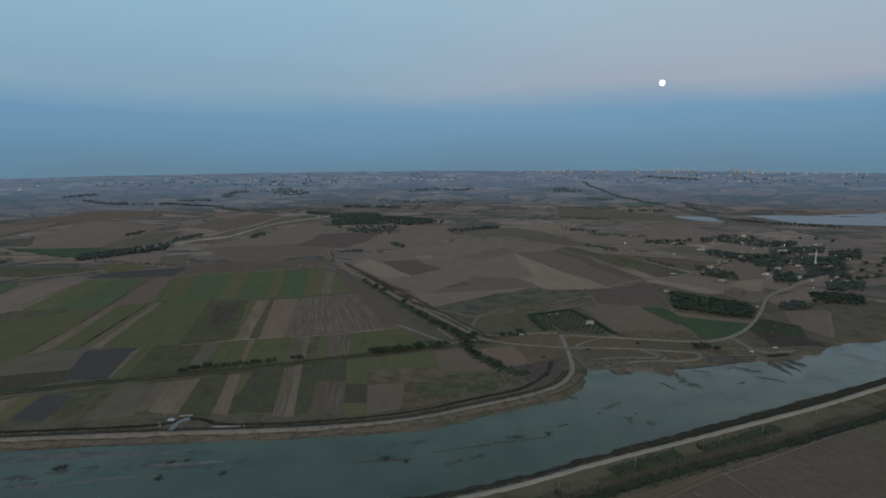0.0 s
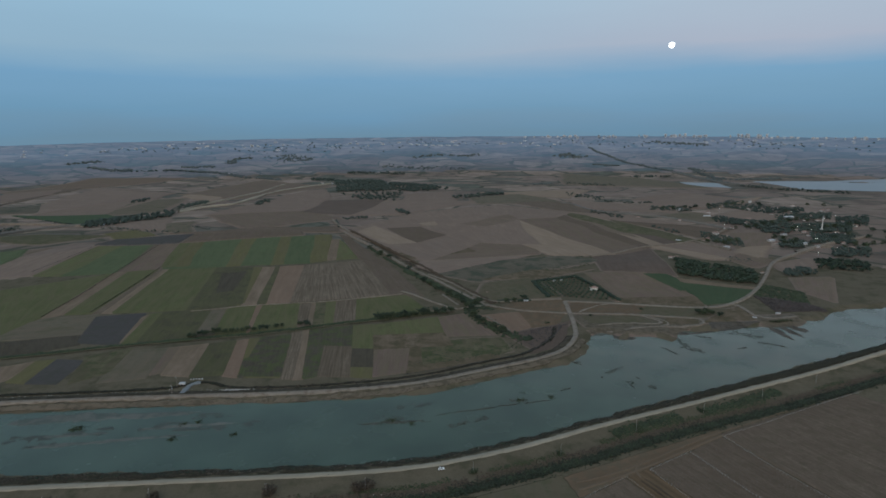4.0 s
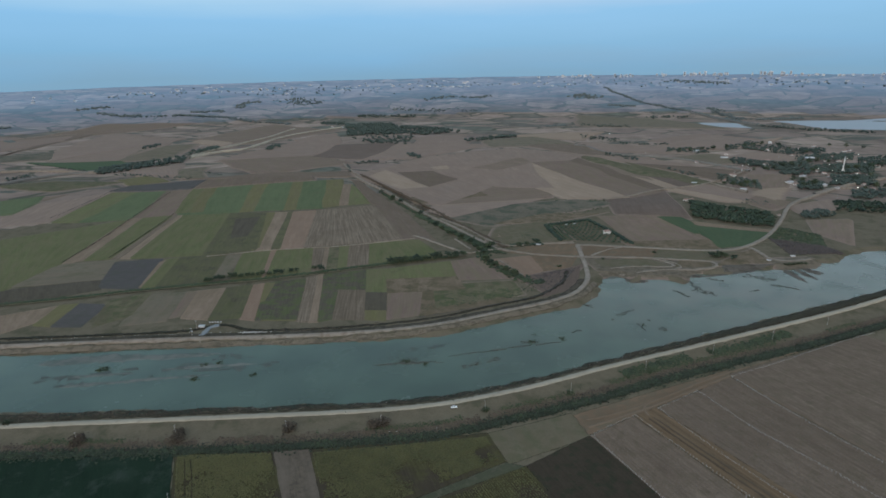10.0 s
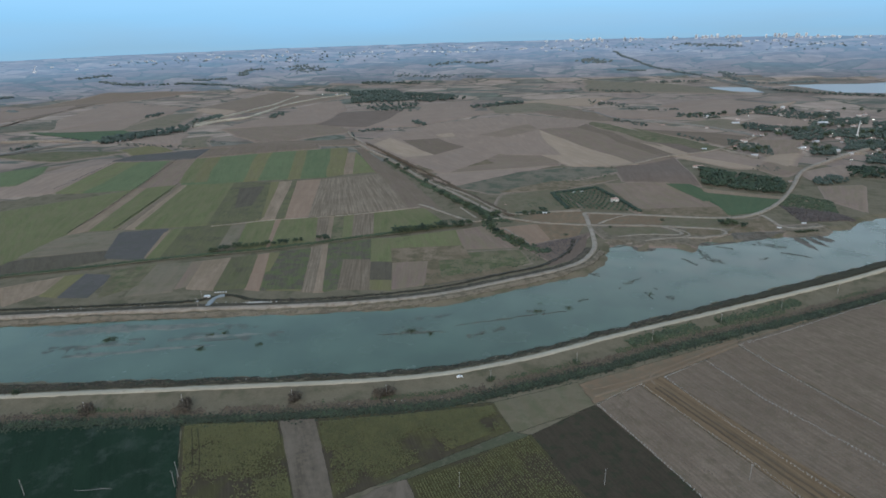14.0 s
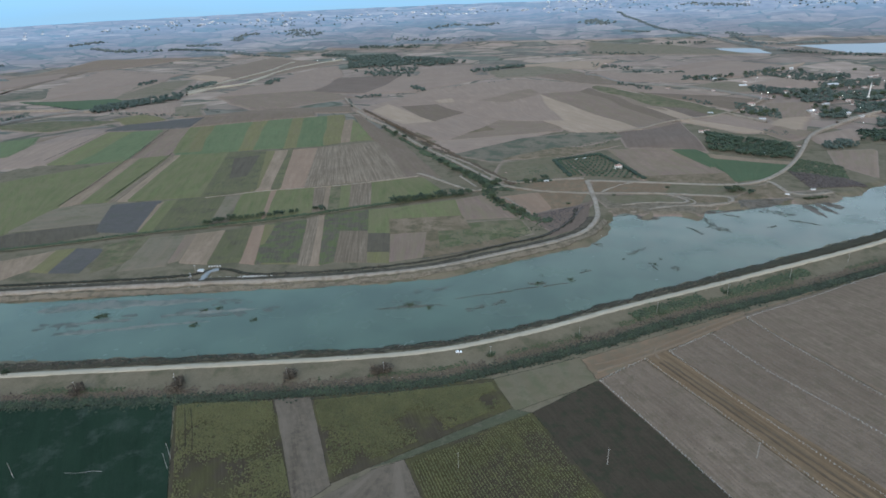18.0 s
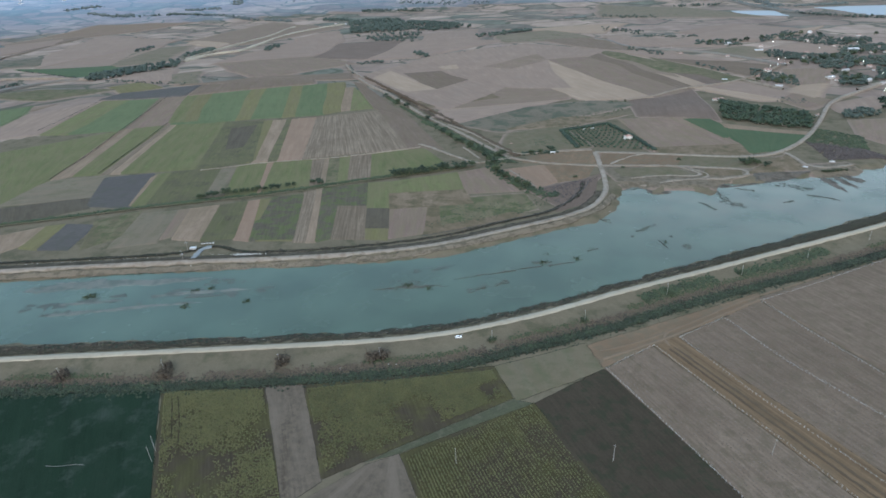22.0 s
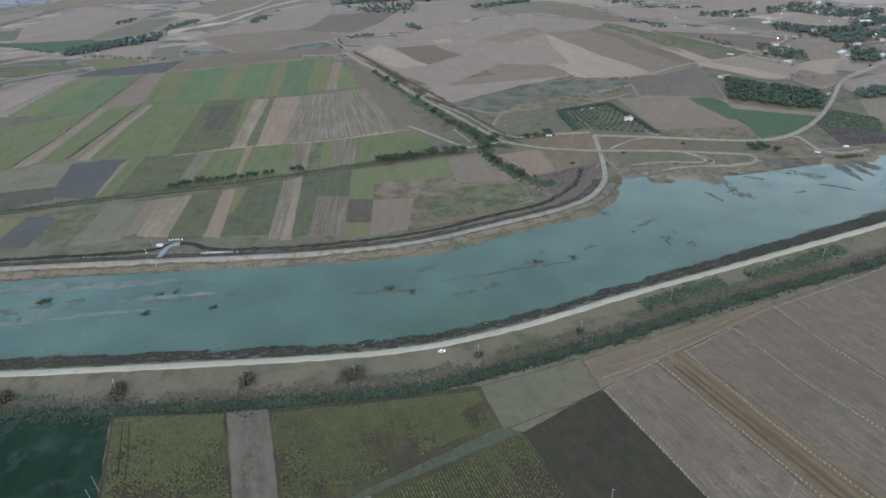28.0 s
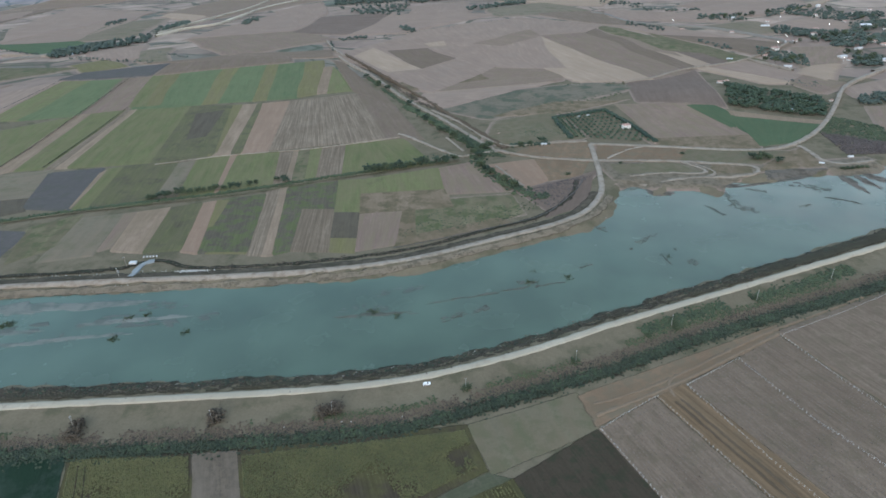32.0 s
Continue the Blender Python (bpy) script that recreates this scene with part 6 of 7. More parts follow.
for x, y, length, width, turn in ((158, 667, 34, 11, -71), (166, 648, 27, 16, -45), (140, 640, 25, 5, -58), (186, 691, 20, 6, -18), (237, 704, 34, 17, -30), (256, 677, 29, 6, -25), (219, 660, 14, 4, 30), (87, 545, 17, 2, -69), (106, 544, 9, 10, -32), (36, 590, 21, 3, -29), (38, 592, 12, 3, 5), (62, 558, 3, 3, 18), (96, 562, 3, 4, 18), (70, 678, 25, 6, 32), (215, 727, 44, 8, 16), (-15, 496, 17, 7, 17), (1, 496, 26, 3, 25), (-48, 474, 75, 3, 25), (-112, 441, 31, 4, 11), (-112, 440, 65, 4, 15), (76, 578, 28, 6, 48), (-54, 451, 38, 7, 35), (27, 526, 12, 2, 35)):
    mudbank(x, y, length, width, turn, "algae", "dark weed mats lying on the river water", "weed_mat", pieces=34)
for x, y, length, width, turn in ((278, 720, 48, 9, -79), (291, 730, 40, 9, -72), (303, 738, 32, 12, -64), (96, 673, 19, 16, -12), (88, 677, 22, 5, -66), (166, 699, 20, 7, 37)):
    mudbank(x, y, length, width, turn, "mud", "dark mud spit running out from the shore", top=0.4)
for x, y, length, width, turn in ((190, 706, 40, 6, 25), (228, 724, 34, 6, 25)):
    mudbank(x, y, length, width, turn, "mud", "dark mud spit running out from the shore", top=0.35)


# built things
def box(bm, x, y, z, w, d, h, turn=0.0):
    """A block standing on z, its middle at x, y."""
    m = Matrix.Translation((x, y, z + h / 2)) @ Matrix.Rotation(turn, 4, "Z") @ Matrix.Diagonal((w, d, h, 1))
    bmesh.ops.create_cube(bm, size=1, matrix=m)
    return bm


def rod(bm, a, b, r0, r1=None, seg=8):
    a, b = Vector(a), Vector(b)
    m = Matrix.Translation((a + b) / 2) @ (b - a).to_track_quat("Z", "Y").to_matrix().to_4x4()
    bmesh.ops.create_cone(bm, cap_ends=True, segments=seg, radius1=r0, radius2=r0 if r1 is None else r1, depth=(b - a).length, matrix=m)
    return bm


def bevelled(bm, width):
    bmesh.ops.bevel(bm, geom=bm.edges[:], offset=width, segments=1, affect="EDGES")
    return bm


def make_house(wide, deep, high, pitch, wall, roof, label, hip=False, chimney=True):
    """A village house: walls, pitched roof with eaves, chimney, door and windows."""
    house = new("house")
    part("wall", box(bmesh.new(), 0, 0, -1.5, wide, deep, high + 1.5), M[wall], house)
    bm = bmesh.new()
    ew, ed = wide / 2 + 0.5, deep / 2 + 0.5
    inset = ed * 0.9 if hip else 0.0
    low = [bm.verts.new(v) for v in ((-ew, -ed, high - 0.1), (ew, -ed, high - 0.1), (ew, ed, high - 0.1), (-ew, ed, high - 0.1))]
    eave = [bm.verts.new((v.co.x, v.co.y, high + 0.12)) for v in low]
    ridge = [bm.verts.new((-ew + inset, 0, high + pitch)), bm.verts.new((ew - inset, 0, high + pitch))]
    bm.faces.new(low[::-1])
    for i in range(4):
        bm.faces.new((low[i], low[(i + 1) % 4], eave[(i + 1) % 4], eave[i]))
    bm.faces.new((eave[0], eave[1], ridge[1], ridge[0]))
    bm.faces.new((eave[2], eave[3], ridge[0], ridge[1]))
    bm.faces.new((eave[1], eave[2], ridge[1]))
    bm.faces.new((eave[3], eave[0], ridge[0]))
    top = part("roof", bm, M[roof], house)
    if chimney:
        part("chimney", box(bmesh.new(), wide * 0.25, deep * 0.12, high + pitch * 0.4, 0.6, 0.6, pitch * 0.8 + 0.5), M["grey_wall"], top)
    part("door", box(bmesh.new(), 0, -deep / 2 - 0.03, 0, 1.0, 0.1, 2.0), M["wood"], house)
    floors = 2 if high > 4.5 else 1
    for level in range(floors):
        for k in range(3):
            x = (-0.34 + 0.34 * k) * wide
            if level == 0 and k == 1:
                continue
            pane = part("window", box(bmesh.new(), x, -deep / 2 - 0.02, 1.0 + level * 2.8, 1.1, 0.08, 1.2), M["glass"], house)
            part("sill", box(bmesh.new(), x, -deep / 2 - 0.1, 0.88 + level * 2.8, 1.3, 0.24, 0.1), M["concrete"], pane)
    return tagged(house, label, "house")


models = [
    make_house(10, 8, 3.2, 2.0, "white_wall", "tile", "low whitewashed house with a red tile roof"),
    make_house(13, 9, 5.8, 2.2, "white_wall", "tile", "two-storey white house with a red tile roof", True),
    make_house(16, 9, 4.0, 1.6, "grey_wall", "sheet_roof", "long grey farm shed with a pale metal roof", chimney=False),
    make_house(9, 8, 5.8, 1.8, "white_wall", "sheet_roof", "tall white house with a pale roof", True),
    make_house(11, 8, 3.4, 2.0, "grey_wall", "tile", "plain rendered house with an old tile roof"),
]
WHITE, BIG, SHED, TALL, PLAIN = range(5)


def house(kind, x, y, turn, size=1.0):
    ob = copy_thing(models[kind], pose(x, y, float(land(x, y)), 0, 0, turn) @ Matrix.Diagonal((size * 0.78, size * 0.78, size * 0.78, 1)))
    return tagged(ob, group="village houses")


house(TALL, 595, 1839, 19, 1.1)
house(BIG, 538, 1679, 35)
house(WHITE, 684, 1770, 31)
house(WHITE, 625, 1705, 3, 1.1)
house(WHITE, 716, 1664, 35, 1.2)
house(PLAIN, 739, 1688, 38)
house(SHED, 365, 1684, 37, 1.3)
house(WHITE, 428, 1633, -29)
house(SHED, 408, 1571, -1, 1.3)
house(SHED, 586, 1535, 10, 1.7)
house(WHITE, 607, 1572, -14)
house(WHITE, 493, 1526, -7, 1.2)
house(BIG, 474, 1474, 12, 1.1)
house(SHED, 518, 1431, 25, 1.1)
house(WHITE, 554, 1477, 8)
house(PLAIN, 334, 1527, -22, 0.9)
house(BIG, 413, 1423, 15, 0.9)
house(WHITE, 429, 1428, 30)
house(BIG, 372, 1350, -19, 1.35)
house(WHITE, 344, 1300, 5, 1.1)
house(SHED, 358, 1217, -10, 0.9)
house(WHITE, 567, 1450, 32)
house(WHITE, 557, 1404, -31)
house(PLAIN, 562, 1381, 0)
house(SHED, 511, 1352, 32)
house(WHITE, 605, 1433, -3)
house(WHITE, 609, 1360, -25)
house(WHITE, 621, 1370, 24, 1.1)
house(SHED, 515, 1263, 37, 1.2)
house(SHED, 529, 1237, 38)
house(SHED, 464, 1289, 34, 1.2)
house(WHITE, 470, 1273, -8, 0.9)
house(WHITE, 593, 1275, 19)
house(WHITE, 690, 1492, 37)
house(WHITE, 238, 1567, 8, 1.1)
house(WHITE, 134, 1646, 34, 0.9)
house(WHITE, 88, 2088, 9, 1.2)
house(PLAIN, 111, 2097, -22)
house(WHITE, 229, 1096, -1)
house(WHITE, 240, 1105, 10, 0.9)
house(SHED, 278, 1271, -13, 0.8)
house(PLAIN, 640, 1508, 17)
house(WHITE, 614, 1510, -5)
house(PLAIN, 560, 1349, 35)
house(WHITE, 583, 1336, -20, 0.9)
house(PLAIN, 633, 1443, 14, 1.1)
house(WHITE, 645, 1412, -29)
house(PLAIN, 488, 1388, -25, 0.9)
house(WHITE, 489, 1435, 4, 0.9)
house(PLAIN, 462, 1510, 2, 0.9)
house(PLAIN, 493, 1740, 2)
house(WHITE, 571, 1600, 2, 0.8)
house(PLAIN, 649, 1569, 29)
house(WHITE, 638, 1358, 2)
house(WHITE, 591, 1237, -8)
house(BIG, 689, 1439, 36)
house(PLAIN, 491, 1278, 31, 0.9)
house(WHITE, 500, 1257, -9, 0.8)
house(SHED, -1117, 1298, -20, 0.9)
house(SHED, -1120, 1282, -19, 0.7)
house(SHED, -933, 2388, -23, 1.2)
house(WHITE, -986, 2417, 4, 1.2)
house(SHED, 262, 953, 4, 0.7)
house(TALL, 292, 952, 0, 0.75)
house(WHITE, 355, 1010, 20, 0.6)
tagged(house(BIG, 76, 864, 25, 0.95), "white farmhouse with a red hipped roof beside the orchard", group="farm buildings")
tagged(house(SHED, 51, 938, 35, 0.5), "small pale shed at the orchard corner", group="farm buildings")
tagged(house(SHED, 30, 914, 32, 0.35), "small pale shed in the orchard hedge", group="farm buildings")
tagged(house(SHED, 18, 908, 32, 0.35), "small pale shed in the orchard hedge", group="farm buildings")
tagged(house(SHED, -21, 791, 5, 0.5), "small grey barn beside the dirt track", group="farm buildings")
tagged(house(WHITE, -79, 826, 30, 0.35), "tiny white cabin beside the dirt lane", group="farm buildings")
tagged(house(WHITE, -81, 836, 10, 0.25), "tiny white cabin beside the dirt lane", group="farm buildings")
tagged(house(WHITE, 105, 807, 0, 0.3), "small white gatehouse beside the gravel road", group="farm buildings")
tagged(house(WHITE, 316, 908, 10, 0.3), "small white kiosk at the road bend", group="farm buildings")
tagged(house(SHED, 299, 785, 10, 0.4), "low pale shed above the shore", group="farm buildings")
# shed model used in place of a dark truck-like vehicle
tagged(house(SHED, 264, 762, -20, 0.4), "low shed in place of a dark vehicle near the shore track", group="farm buildings")
tagged(house(SHED, -1110, 1268, 40, 0.9), "long pale shed among the trees", group="farm buildings")

for base in models:
    for ob in (*base.children_recursive, base):
        bpy.data.objects.remove(ob)

# minaret of the village
minaret = new("minaret")
minaret.location = (600, 1388, float(land(600, 1388)))
part("base", bevelled(box(bmesh.new(), 0, 0, -1, 4.2, 4.2, 8), 0.2), M["white_wall"], minaret)
part("shaft", rod(bmesh.new(), (0, 0, 7), (0, 0, 29), 1.15, 0.95, 12), M["white_wall"], minaret)
part("balcony", rod(bmesh.new(), (0, 0, 25.5), (0, 0, 27), 1.6, 2.3, 12), M["white_wall"], minaret)
part("spire", rod(bmesh.new(), (0, 0, 29), (0, 0, 36), 1.45, 0.05, 12), M["sheet_roof"], minaret)
tagged(minaret, "slender white village minaret with a pointed grey spire", "minaret")

# street lamps, lit
lamp = new("street_lamp")
part("pole", rod(bmesh.new(), (0, 0, -0.5), (0, 0, 8), 0.11, 0.07), M["steel"], lamp)
part("arm", rod(bmesh.new(), (0, 0, 7.9), (0, -1.6, 8.3), 0.05), M["steel"], lamp)
bm = bmesh.new()
bmesh.ops.create_uvsphere(bm, u_segments=10, v_segments=6, radius=0.38, matrix=Matrix.Translation((0, -1.7, 8.2)) @ Matrix.Diagonal((1, 1, 0.7, 1)))
part("lantern", bm, M["lamp"], lamp)
tagged(lamp, "lit street lamp on a thin steel pole in the village", "street lamp", "village lamps")
for x, y in ((456, 1645), (523, 1543), (415, 1442), (431, 1454), (386, 1387), (592, 1435), (573, 1374), (547, 1287), (554, 1213), (653, 1500), (694, 1544), (618, 1605), (497, 1154), (608, 1344), (167, 2083), (556, 1398), (229, 1652), (459, 1267)):
    copy_thing(lamp, pose(x, y, float(land(x, y))))
lamp.location = (-1005, 2300, float(land(-1005, 2300)))

# power poles along the dyke and over the fields
def make_pole(height, label, arm=1.0, name="power_pole"):
    pole = new(name)
    part("post", rod(bmesh.new(), (0, 0, -0.8), (0, 0, height), 0.14, 0.09), M["pole"], pole)
    bar = part("crossarm", bevelled(box(bmesh.new(), 0, 0, height - 0.7, arm, 0.12, 0.14), 0.02), M["steel"], pole)
    for x in (-arm * 0.45, 0, arm * 0.45):
        part("insulator", rod(bmesh.new(), (x, 0, height - 0.56), (x, 0, height - 0.2), 0.07, 0.04), M["ceramic"], bar)
    return tagged(pole, label, "power pole")


short, tall_pole = make_pole(9.0, "pale concrete power pole at the foot of the dyke"), make_pole(11.0, "pale concrete power pole standing in a crop field", 1.1)
for x, y in ((-303, 291), (-242, 310), (-170, 328), (-108, 345), (-40, 375), (20, 409), (79, 454), (138, 492), (195, 528), (255, 570)):
    tagged(copy_thing(short, pose(x, y, float(land(x, y)), 0, 0, 25)), group="poles along the dyke")
for x, y in ((-278, 221), (-202, 249), (-199, 242), (-43, 270), (34, 286), (111, 304)):
    tagged(copy_thing(tall_pole, pose(x, y, float(land(x, y)), 0, 0, -10)), group="poles in the fields")
for base in (short, tall_pole):
    for ob in (*base.children_recursive, base):
        bpy.data.objects.remove(ob)

# braced double pole on the dyke
strut = new("power_pole")
strut.location = (-243, 311, float(land(-243, 311)))
part("brace", rod(bmesh.new(), (-4.5, 3.0, -0.5), (0.4, 0.3, 8.2), 0.16, 0.12), M["concrete"], strut)
part("collar", rod(bmesh.new(), (0.4, 0.3, 7.9), (1.0, -1.0, 8.1), 0.08), M["steel"], strut)
tagged(strut, "slanting concrete brace of a dyke power pole", "power pole", "poles along the dyke")

# transformer frame, cabin, apron and beehives by the far dyke
frame_pole = new("transformer_frame")
frame_pole.location = (-328, 455, float(land(-328, 455)))
for x, y in ((2.5, -6.0), (-3.5, 10.0)):
    part("post", rod(bmesh.new(), (x, y, -0.8), (x, y, 9.5), 0.24, 0.16), M["wood"], frame_pole)
    part("crossarm", bevelled(box(bmesh.new(), x, y, 8.7, 2.4, 0.16, 0.18), 0.02), M["steel"], frame_pole)
part("transformer", bevelled(box(bmesh.new(), 2.5, -5.5, 5.0, 1.2, 0.9, 1.4), 0.08), M["steel"], frame_pole)
tagged(frame_pole, "pair of weathered power poles with a transformer", "power pole")

cabin = new("cabin")
cabin.matrix_world = pose(-329.6, 470.1, float(land(-329.6, 470.1)), 0, 0, 15) @ Matrix.Scale(0.68, 4)
part("wall", bevelled(box(bmesh.new(), 0, 0, -0.3, 7.5, 4.6, 3.1), 0.06), M["white_wall"], cabin)
part("roof", bevelled(box(bmesh.new(), 0, 0, 2.8, 8.1, 5.2, 0.35), 0.05), M["sheet_roof"], cabin)
part("door", box(bmesh.new(), 1.8, -2.33, 0, 1.0, 0.08, 2.0), M["wood"], cabin)
for x in (-2.3, -0.4):
    part("window", box(bmesh.new(), x, -2.32, 1.0, 1.0, 0.08, 1.0), M["glass"], cabin)
tagged(cabin, "small white cabin with a flat roof behind the dyke", "cabin")

apron = ribbon("pavement", [(-317, 451), (-319, 458), (-322, 468), (-320, 474), (-315, 477)], 4.6, M["apron"], lift=0.25, step=3, ragged=0.4, label="blue-grey concrete apron leading off the dyke road", category="pavement")
hive = new("beehive")
part("body", bevelled(box(bmesh.new(), 0, 0, 0.2, 1.1, 0.9, 0.8), 0.04), M["white_wall"], hive)
part("lid", bevelled(box(bmesh.new(), 0, 0, 1.0, 1.25, 1.05, 0.14), 0.03), M["sheet_roof"], hive)
part("stand", box(bmesh.new(), 0, 0, -0.1, 0.95, 0.75, 0.3), M["wood"], hive)
tagged(hive, "white wooden beehive on a low stand", "beehive", "row of beehives")
for k in range(1, 5):
    copy_thing(hive, pose(-328 + 2.5 * k, 481 + 0.7 * k, float(land(-328 + 2.5 * k, 481 + 0.7 * k)), 0, 0, 12))
hive.matrix_world = pose(-328, 481, float(land(-328, 481)), 0, 0, 12)

# rubble heaps and pale boulders
rock_rng = np.random.default_rng(5)
p = np.column_stack([rock_rng.normal(0, 1, 130) * 7 - 274, rock_rng.normal(0, 1, 130) * 0.9])
p[:, 1] += 467 + (p[:, 0] + 274) * 0.22
v, f = clumps(on_land(p, 0.25), rock_rng.uniform(0.25, 0.75, 130), rock_rng, 0.7, 0.4)
tagged(sheet("rubble_heap", v, f, M["rubble"], flat=True), "long heap of pale rubble beside the dyke road", "rubble", kind="stuff")
p = along(NEAR_ROAD[4:13], 130, 5, rock_rng, 0.5, 15)
v, f = clumps(on_land(p, 0.1), rock_rng.uniform(0.15, 0.5, len(p)), rock_rng, 0.6, 0.4)
tagged(sheet("stones", v, f, M["rubble"], flat=True), "pale stones and litter scattered on the river bank", "stones", kind="stuff")
p = along(FAR_ROAD[2:5], 90, 6, rock_rng, 0.2, 12)
v, f = clumps(on_land(p, 0.1), rock_rng.uniform(0.2, 0.55, len(p)), rock_rng, 0.6, 0.4)
tagged(sheet("stones", v, f, M["rubble"], flat=True), "pale rubble scattered behind the far dyke", "stones", kind="stuff")
for x, y in ((-322, 439.5), (-317.5, 440.5), (-313, 442), (-96, 341), (-101, 340), (-70, 349), (-130, 331), (38, 618), (44, 611)):
    v, f = clumps([(0, 0, 0.22)], 0.5, rock_rng, 0.75, 0.3)
    ob = sheet("boulder", v, f, M["rubble"], flat=True)
    ob.location = (x, y, float(land(x, y)) - 0.05)
    tagged(ob, "pale rounded boulder on the grassy bank", "boulder", "pale boulders")

# irrigation hose left in the deep green field
hose = new("irrigation_hose")
bm = bmesh.new()
bends = [(-253, 229), (-248, 229.5), (-243, 231), (-238, 233), (-233, 233.5)]
for (ax, ay), (bx, by) in zip(bends, bends[1:]):
    rod(bm, (ax, ay, float(land(ax, ay)) + 0.6), (bx, by, float(land(bx, by)) + 0.6), 0.06, seg=6)
part("pipe", bm, M["pole"], hose)
tagged(hose, "pale irrigation hose lying in the deep green crop", "hose")

# white car parked on the dyke
car = new("car")
car.matrix_world = pose(-62.5, 374.6, float(land(-62.5, 374.6)) + 0.05, 0, 0, 24)
bm = bmesh.new()
side = ((-2.1, 0.35), (2.05, 0.35), (2.15, 0.7), (1.95, 0.88), (0.95, 0.98), (-1.75, 1.0), (-2.1, 0.85))
left, right = ([bm.verts.new((x, s * 0.84, z)) for x, z in side] for s in (-1, 1))
bm.faces.new(left[::-1]), bm.faces.new(right)
for i in range(len(side)):
    j = (i + 1) % len(side)
    bm.faces.new((left[i], left[j], right[j], right[i]))
bmesh.ops.recalc_face_normals(bm, faces=bm.faces)
part("body", bevelled(bm, 0.06), M["car_paint"], car)
bm = bmesh.new()
top, foot = ((-1.45, 1.42), (0.1, 1.45)), ((-1.8, 0.95), (0.95, 0.95))
q = [bm.verts.new((x, s * w, z)) for (x, z), w in ((foot[0], 0.78), (foot[1], 0.78), (top[1], 0.62), (top[0], 0.62)) for s in (-1, 1)]
for i in range(4):
    j = (i + 1) % 4
    bm.faces.new((q[2 * i], q[2 * j], q[2 * j + 1], q[2 * i + 1]))
bm.faces.new([q[0], q[2], q[4], q[6]]), bm.faces.new([q[1], q[3], q[5], q[7]])
bmesh.ops.recalc_face_normals(bm, faces=bm.faces)
part("cabin_glass", bm, M["glass"], car, "dark tinted car windows")
part("roof", bevelled(box(bmesh.new(), -0.68, 0, 1.43, 1.65, 1.3, 0.07), 0.02), M["car_paint"], car)
for x in (-1.35, 1.3):
    for y in (-0.8, 0.8):
        wheel = part("tyre", rod(bmesh.new(), (x, y - 0.1, 0.31), (x, y + 0.1, 0.31), 0.31, seg=14), M["rubber"], car)
        part("rim", rod(bmesh.new(), (x, y - 0.11, 0.31), (x, y + 0.11, 0.31), 0.18, seg=10), M["steel"], wheel)
for y in (-0.6, 0.6):
    part("headlight", box(bmesh.new(), 2.08, y, 0.68, 0.1, 0.3, 0.13), M["glass"], car)
tagged(car, "small white car parked on the grass beside the dyke road", "car")

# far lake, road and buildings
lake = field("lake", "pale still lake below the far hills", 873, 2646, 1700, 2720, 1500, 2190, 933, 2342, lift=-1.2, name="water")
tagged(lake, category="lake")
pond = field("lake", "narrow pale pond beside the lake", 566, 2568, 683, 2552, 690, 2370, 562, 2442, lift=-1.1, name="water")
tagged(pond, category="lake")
ribbon("road", [(600, 2990), (660, 2854), (720, 2440), (900, 2300)], 3.5, M["far_road"], lift=1.5, step=30, ragged=1, label="far country road lined with trees")


def make_block(wide, deep, high, wall, label, name="apartment_block"):
    block = new(name)
    part("wall", box(bmesh.new(), 0, 0, -4, wide, deep, high + 4), M[wall], block)
    part("roof", box(bmesh.new(), 0, 0, high, wide * 0.5, deep * 0.6, 2.5), M["grey_wall"], block)
    for level in range(int(high // 9)):
        part("window_band", box(bmesh.new(), 0, -deep / 2 - 0.1, 3 + level * 9, wide * 0.85, 0.4, 3.5), M["glass"], block)
    return tagged(block, label, "building")


blocks = [
    make_block(26, 20, 42, "far_wall", "pale high apartment tower on the skyline"),
    make_block(34, 18, 24, "far_wall", "pale apartment block on the skyline"),
    make_block(22, 16, 30, "far_wall", "grey apartment tower on the skyline"),
    make_block(46, 16, 10, "far_wall", "long low white building of a far suburb"),
]
town_rng = np.random.default_rng(3)
TOWN = ((1.5, 3.0, 16, 1, 4600), (5.0, 1.5, 8, 2, 4620), (8.6, 0.5, 4, 0, 4640), (11.8, 1.2, 8, 0, 4640), (14.0, 1.6, 9, 2, 4640), (17.5, 2.2, 12, 0, 4640), (21, 2.5, 12, 1, 4620), (25, 2.0, 8, 2, 4600),
        (16, 6.0, 14, 3, 4350), (21, 4.0, 10, 3, 4250), (-20, 5.0, 14, 3, 4300), (-28, 4.0, 12, 3, 4250), (-33, 2.0, 8, 3, 4380), (-38, 4.0, 10, 3, 4300), (-8, 5.0, 8, 3, 4380), (-2, 2.5, 8, 3, 4200), (2, 2.0, 6, 3, 4300), (-44, 3.0, 6, 3, 4200))
for mid, wide, count, kind, away in TOWN:
    for _ in range(count):
        turn, dist, s = radians(mid + town_rng.normal(0, wide * 0.6)), away + town_rng.normal(0, 25 if kind < 3 else 90), town_rng.uniform(0.3, 0.62)
        x, y = dist * math.sin(turn), 60 + dist * math.cos(turn)
        tagged(copy_thing(blocks[kind], pose(x, y, float(land(x, y)), 0, 0, town_rng.uniform(-30, 30)) @ Matrix.Diagonal((s, s, s * town_rng.uniform(0.7, 1.3), 1))), group="far town")
for k in range(7):
    x, y = -1010 + 56 * k, 4150
    tagged(copy_thing(blocks[3], pose(x, y, float(land(x, y)), 0, 0, -62) @ Matrix.Diagonal((2.6, 0.9, 0.5, 1))), "long pale roof in a row of identical far buildings", group="rows of far buildings")
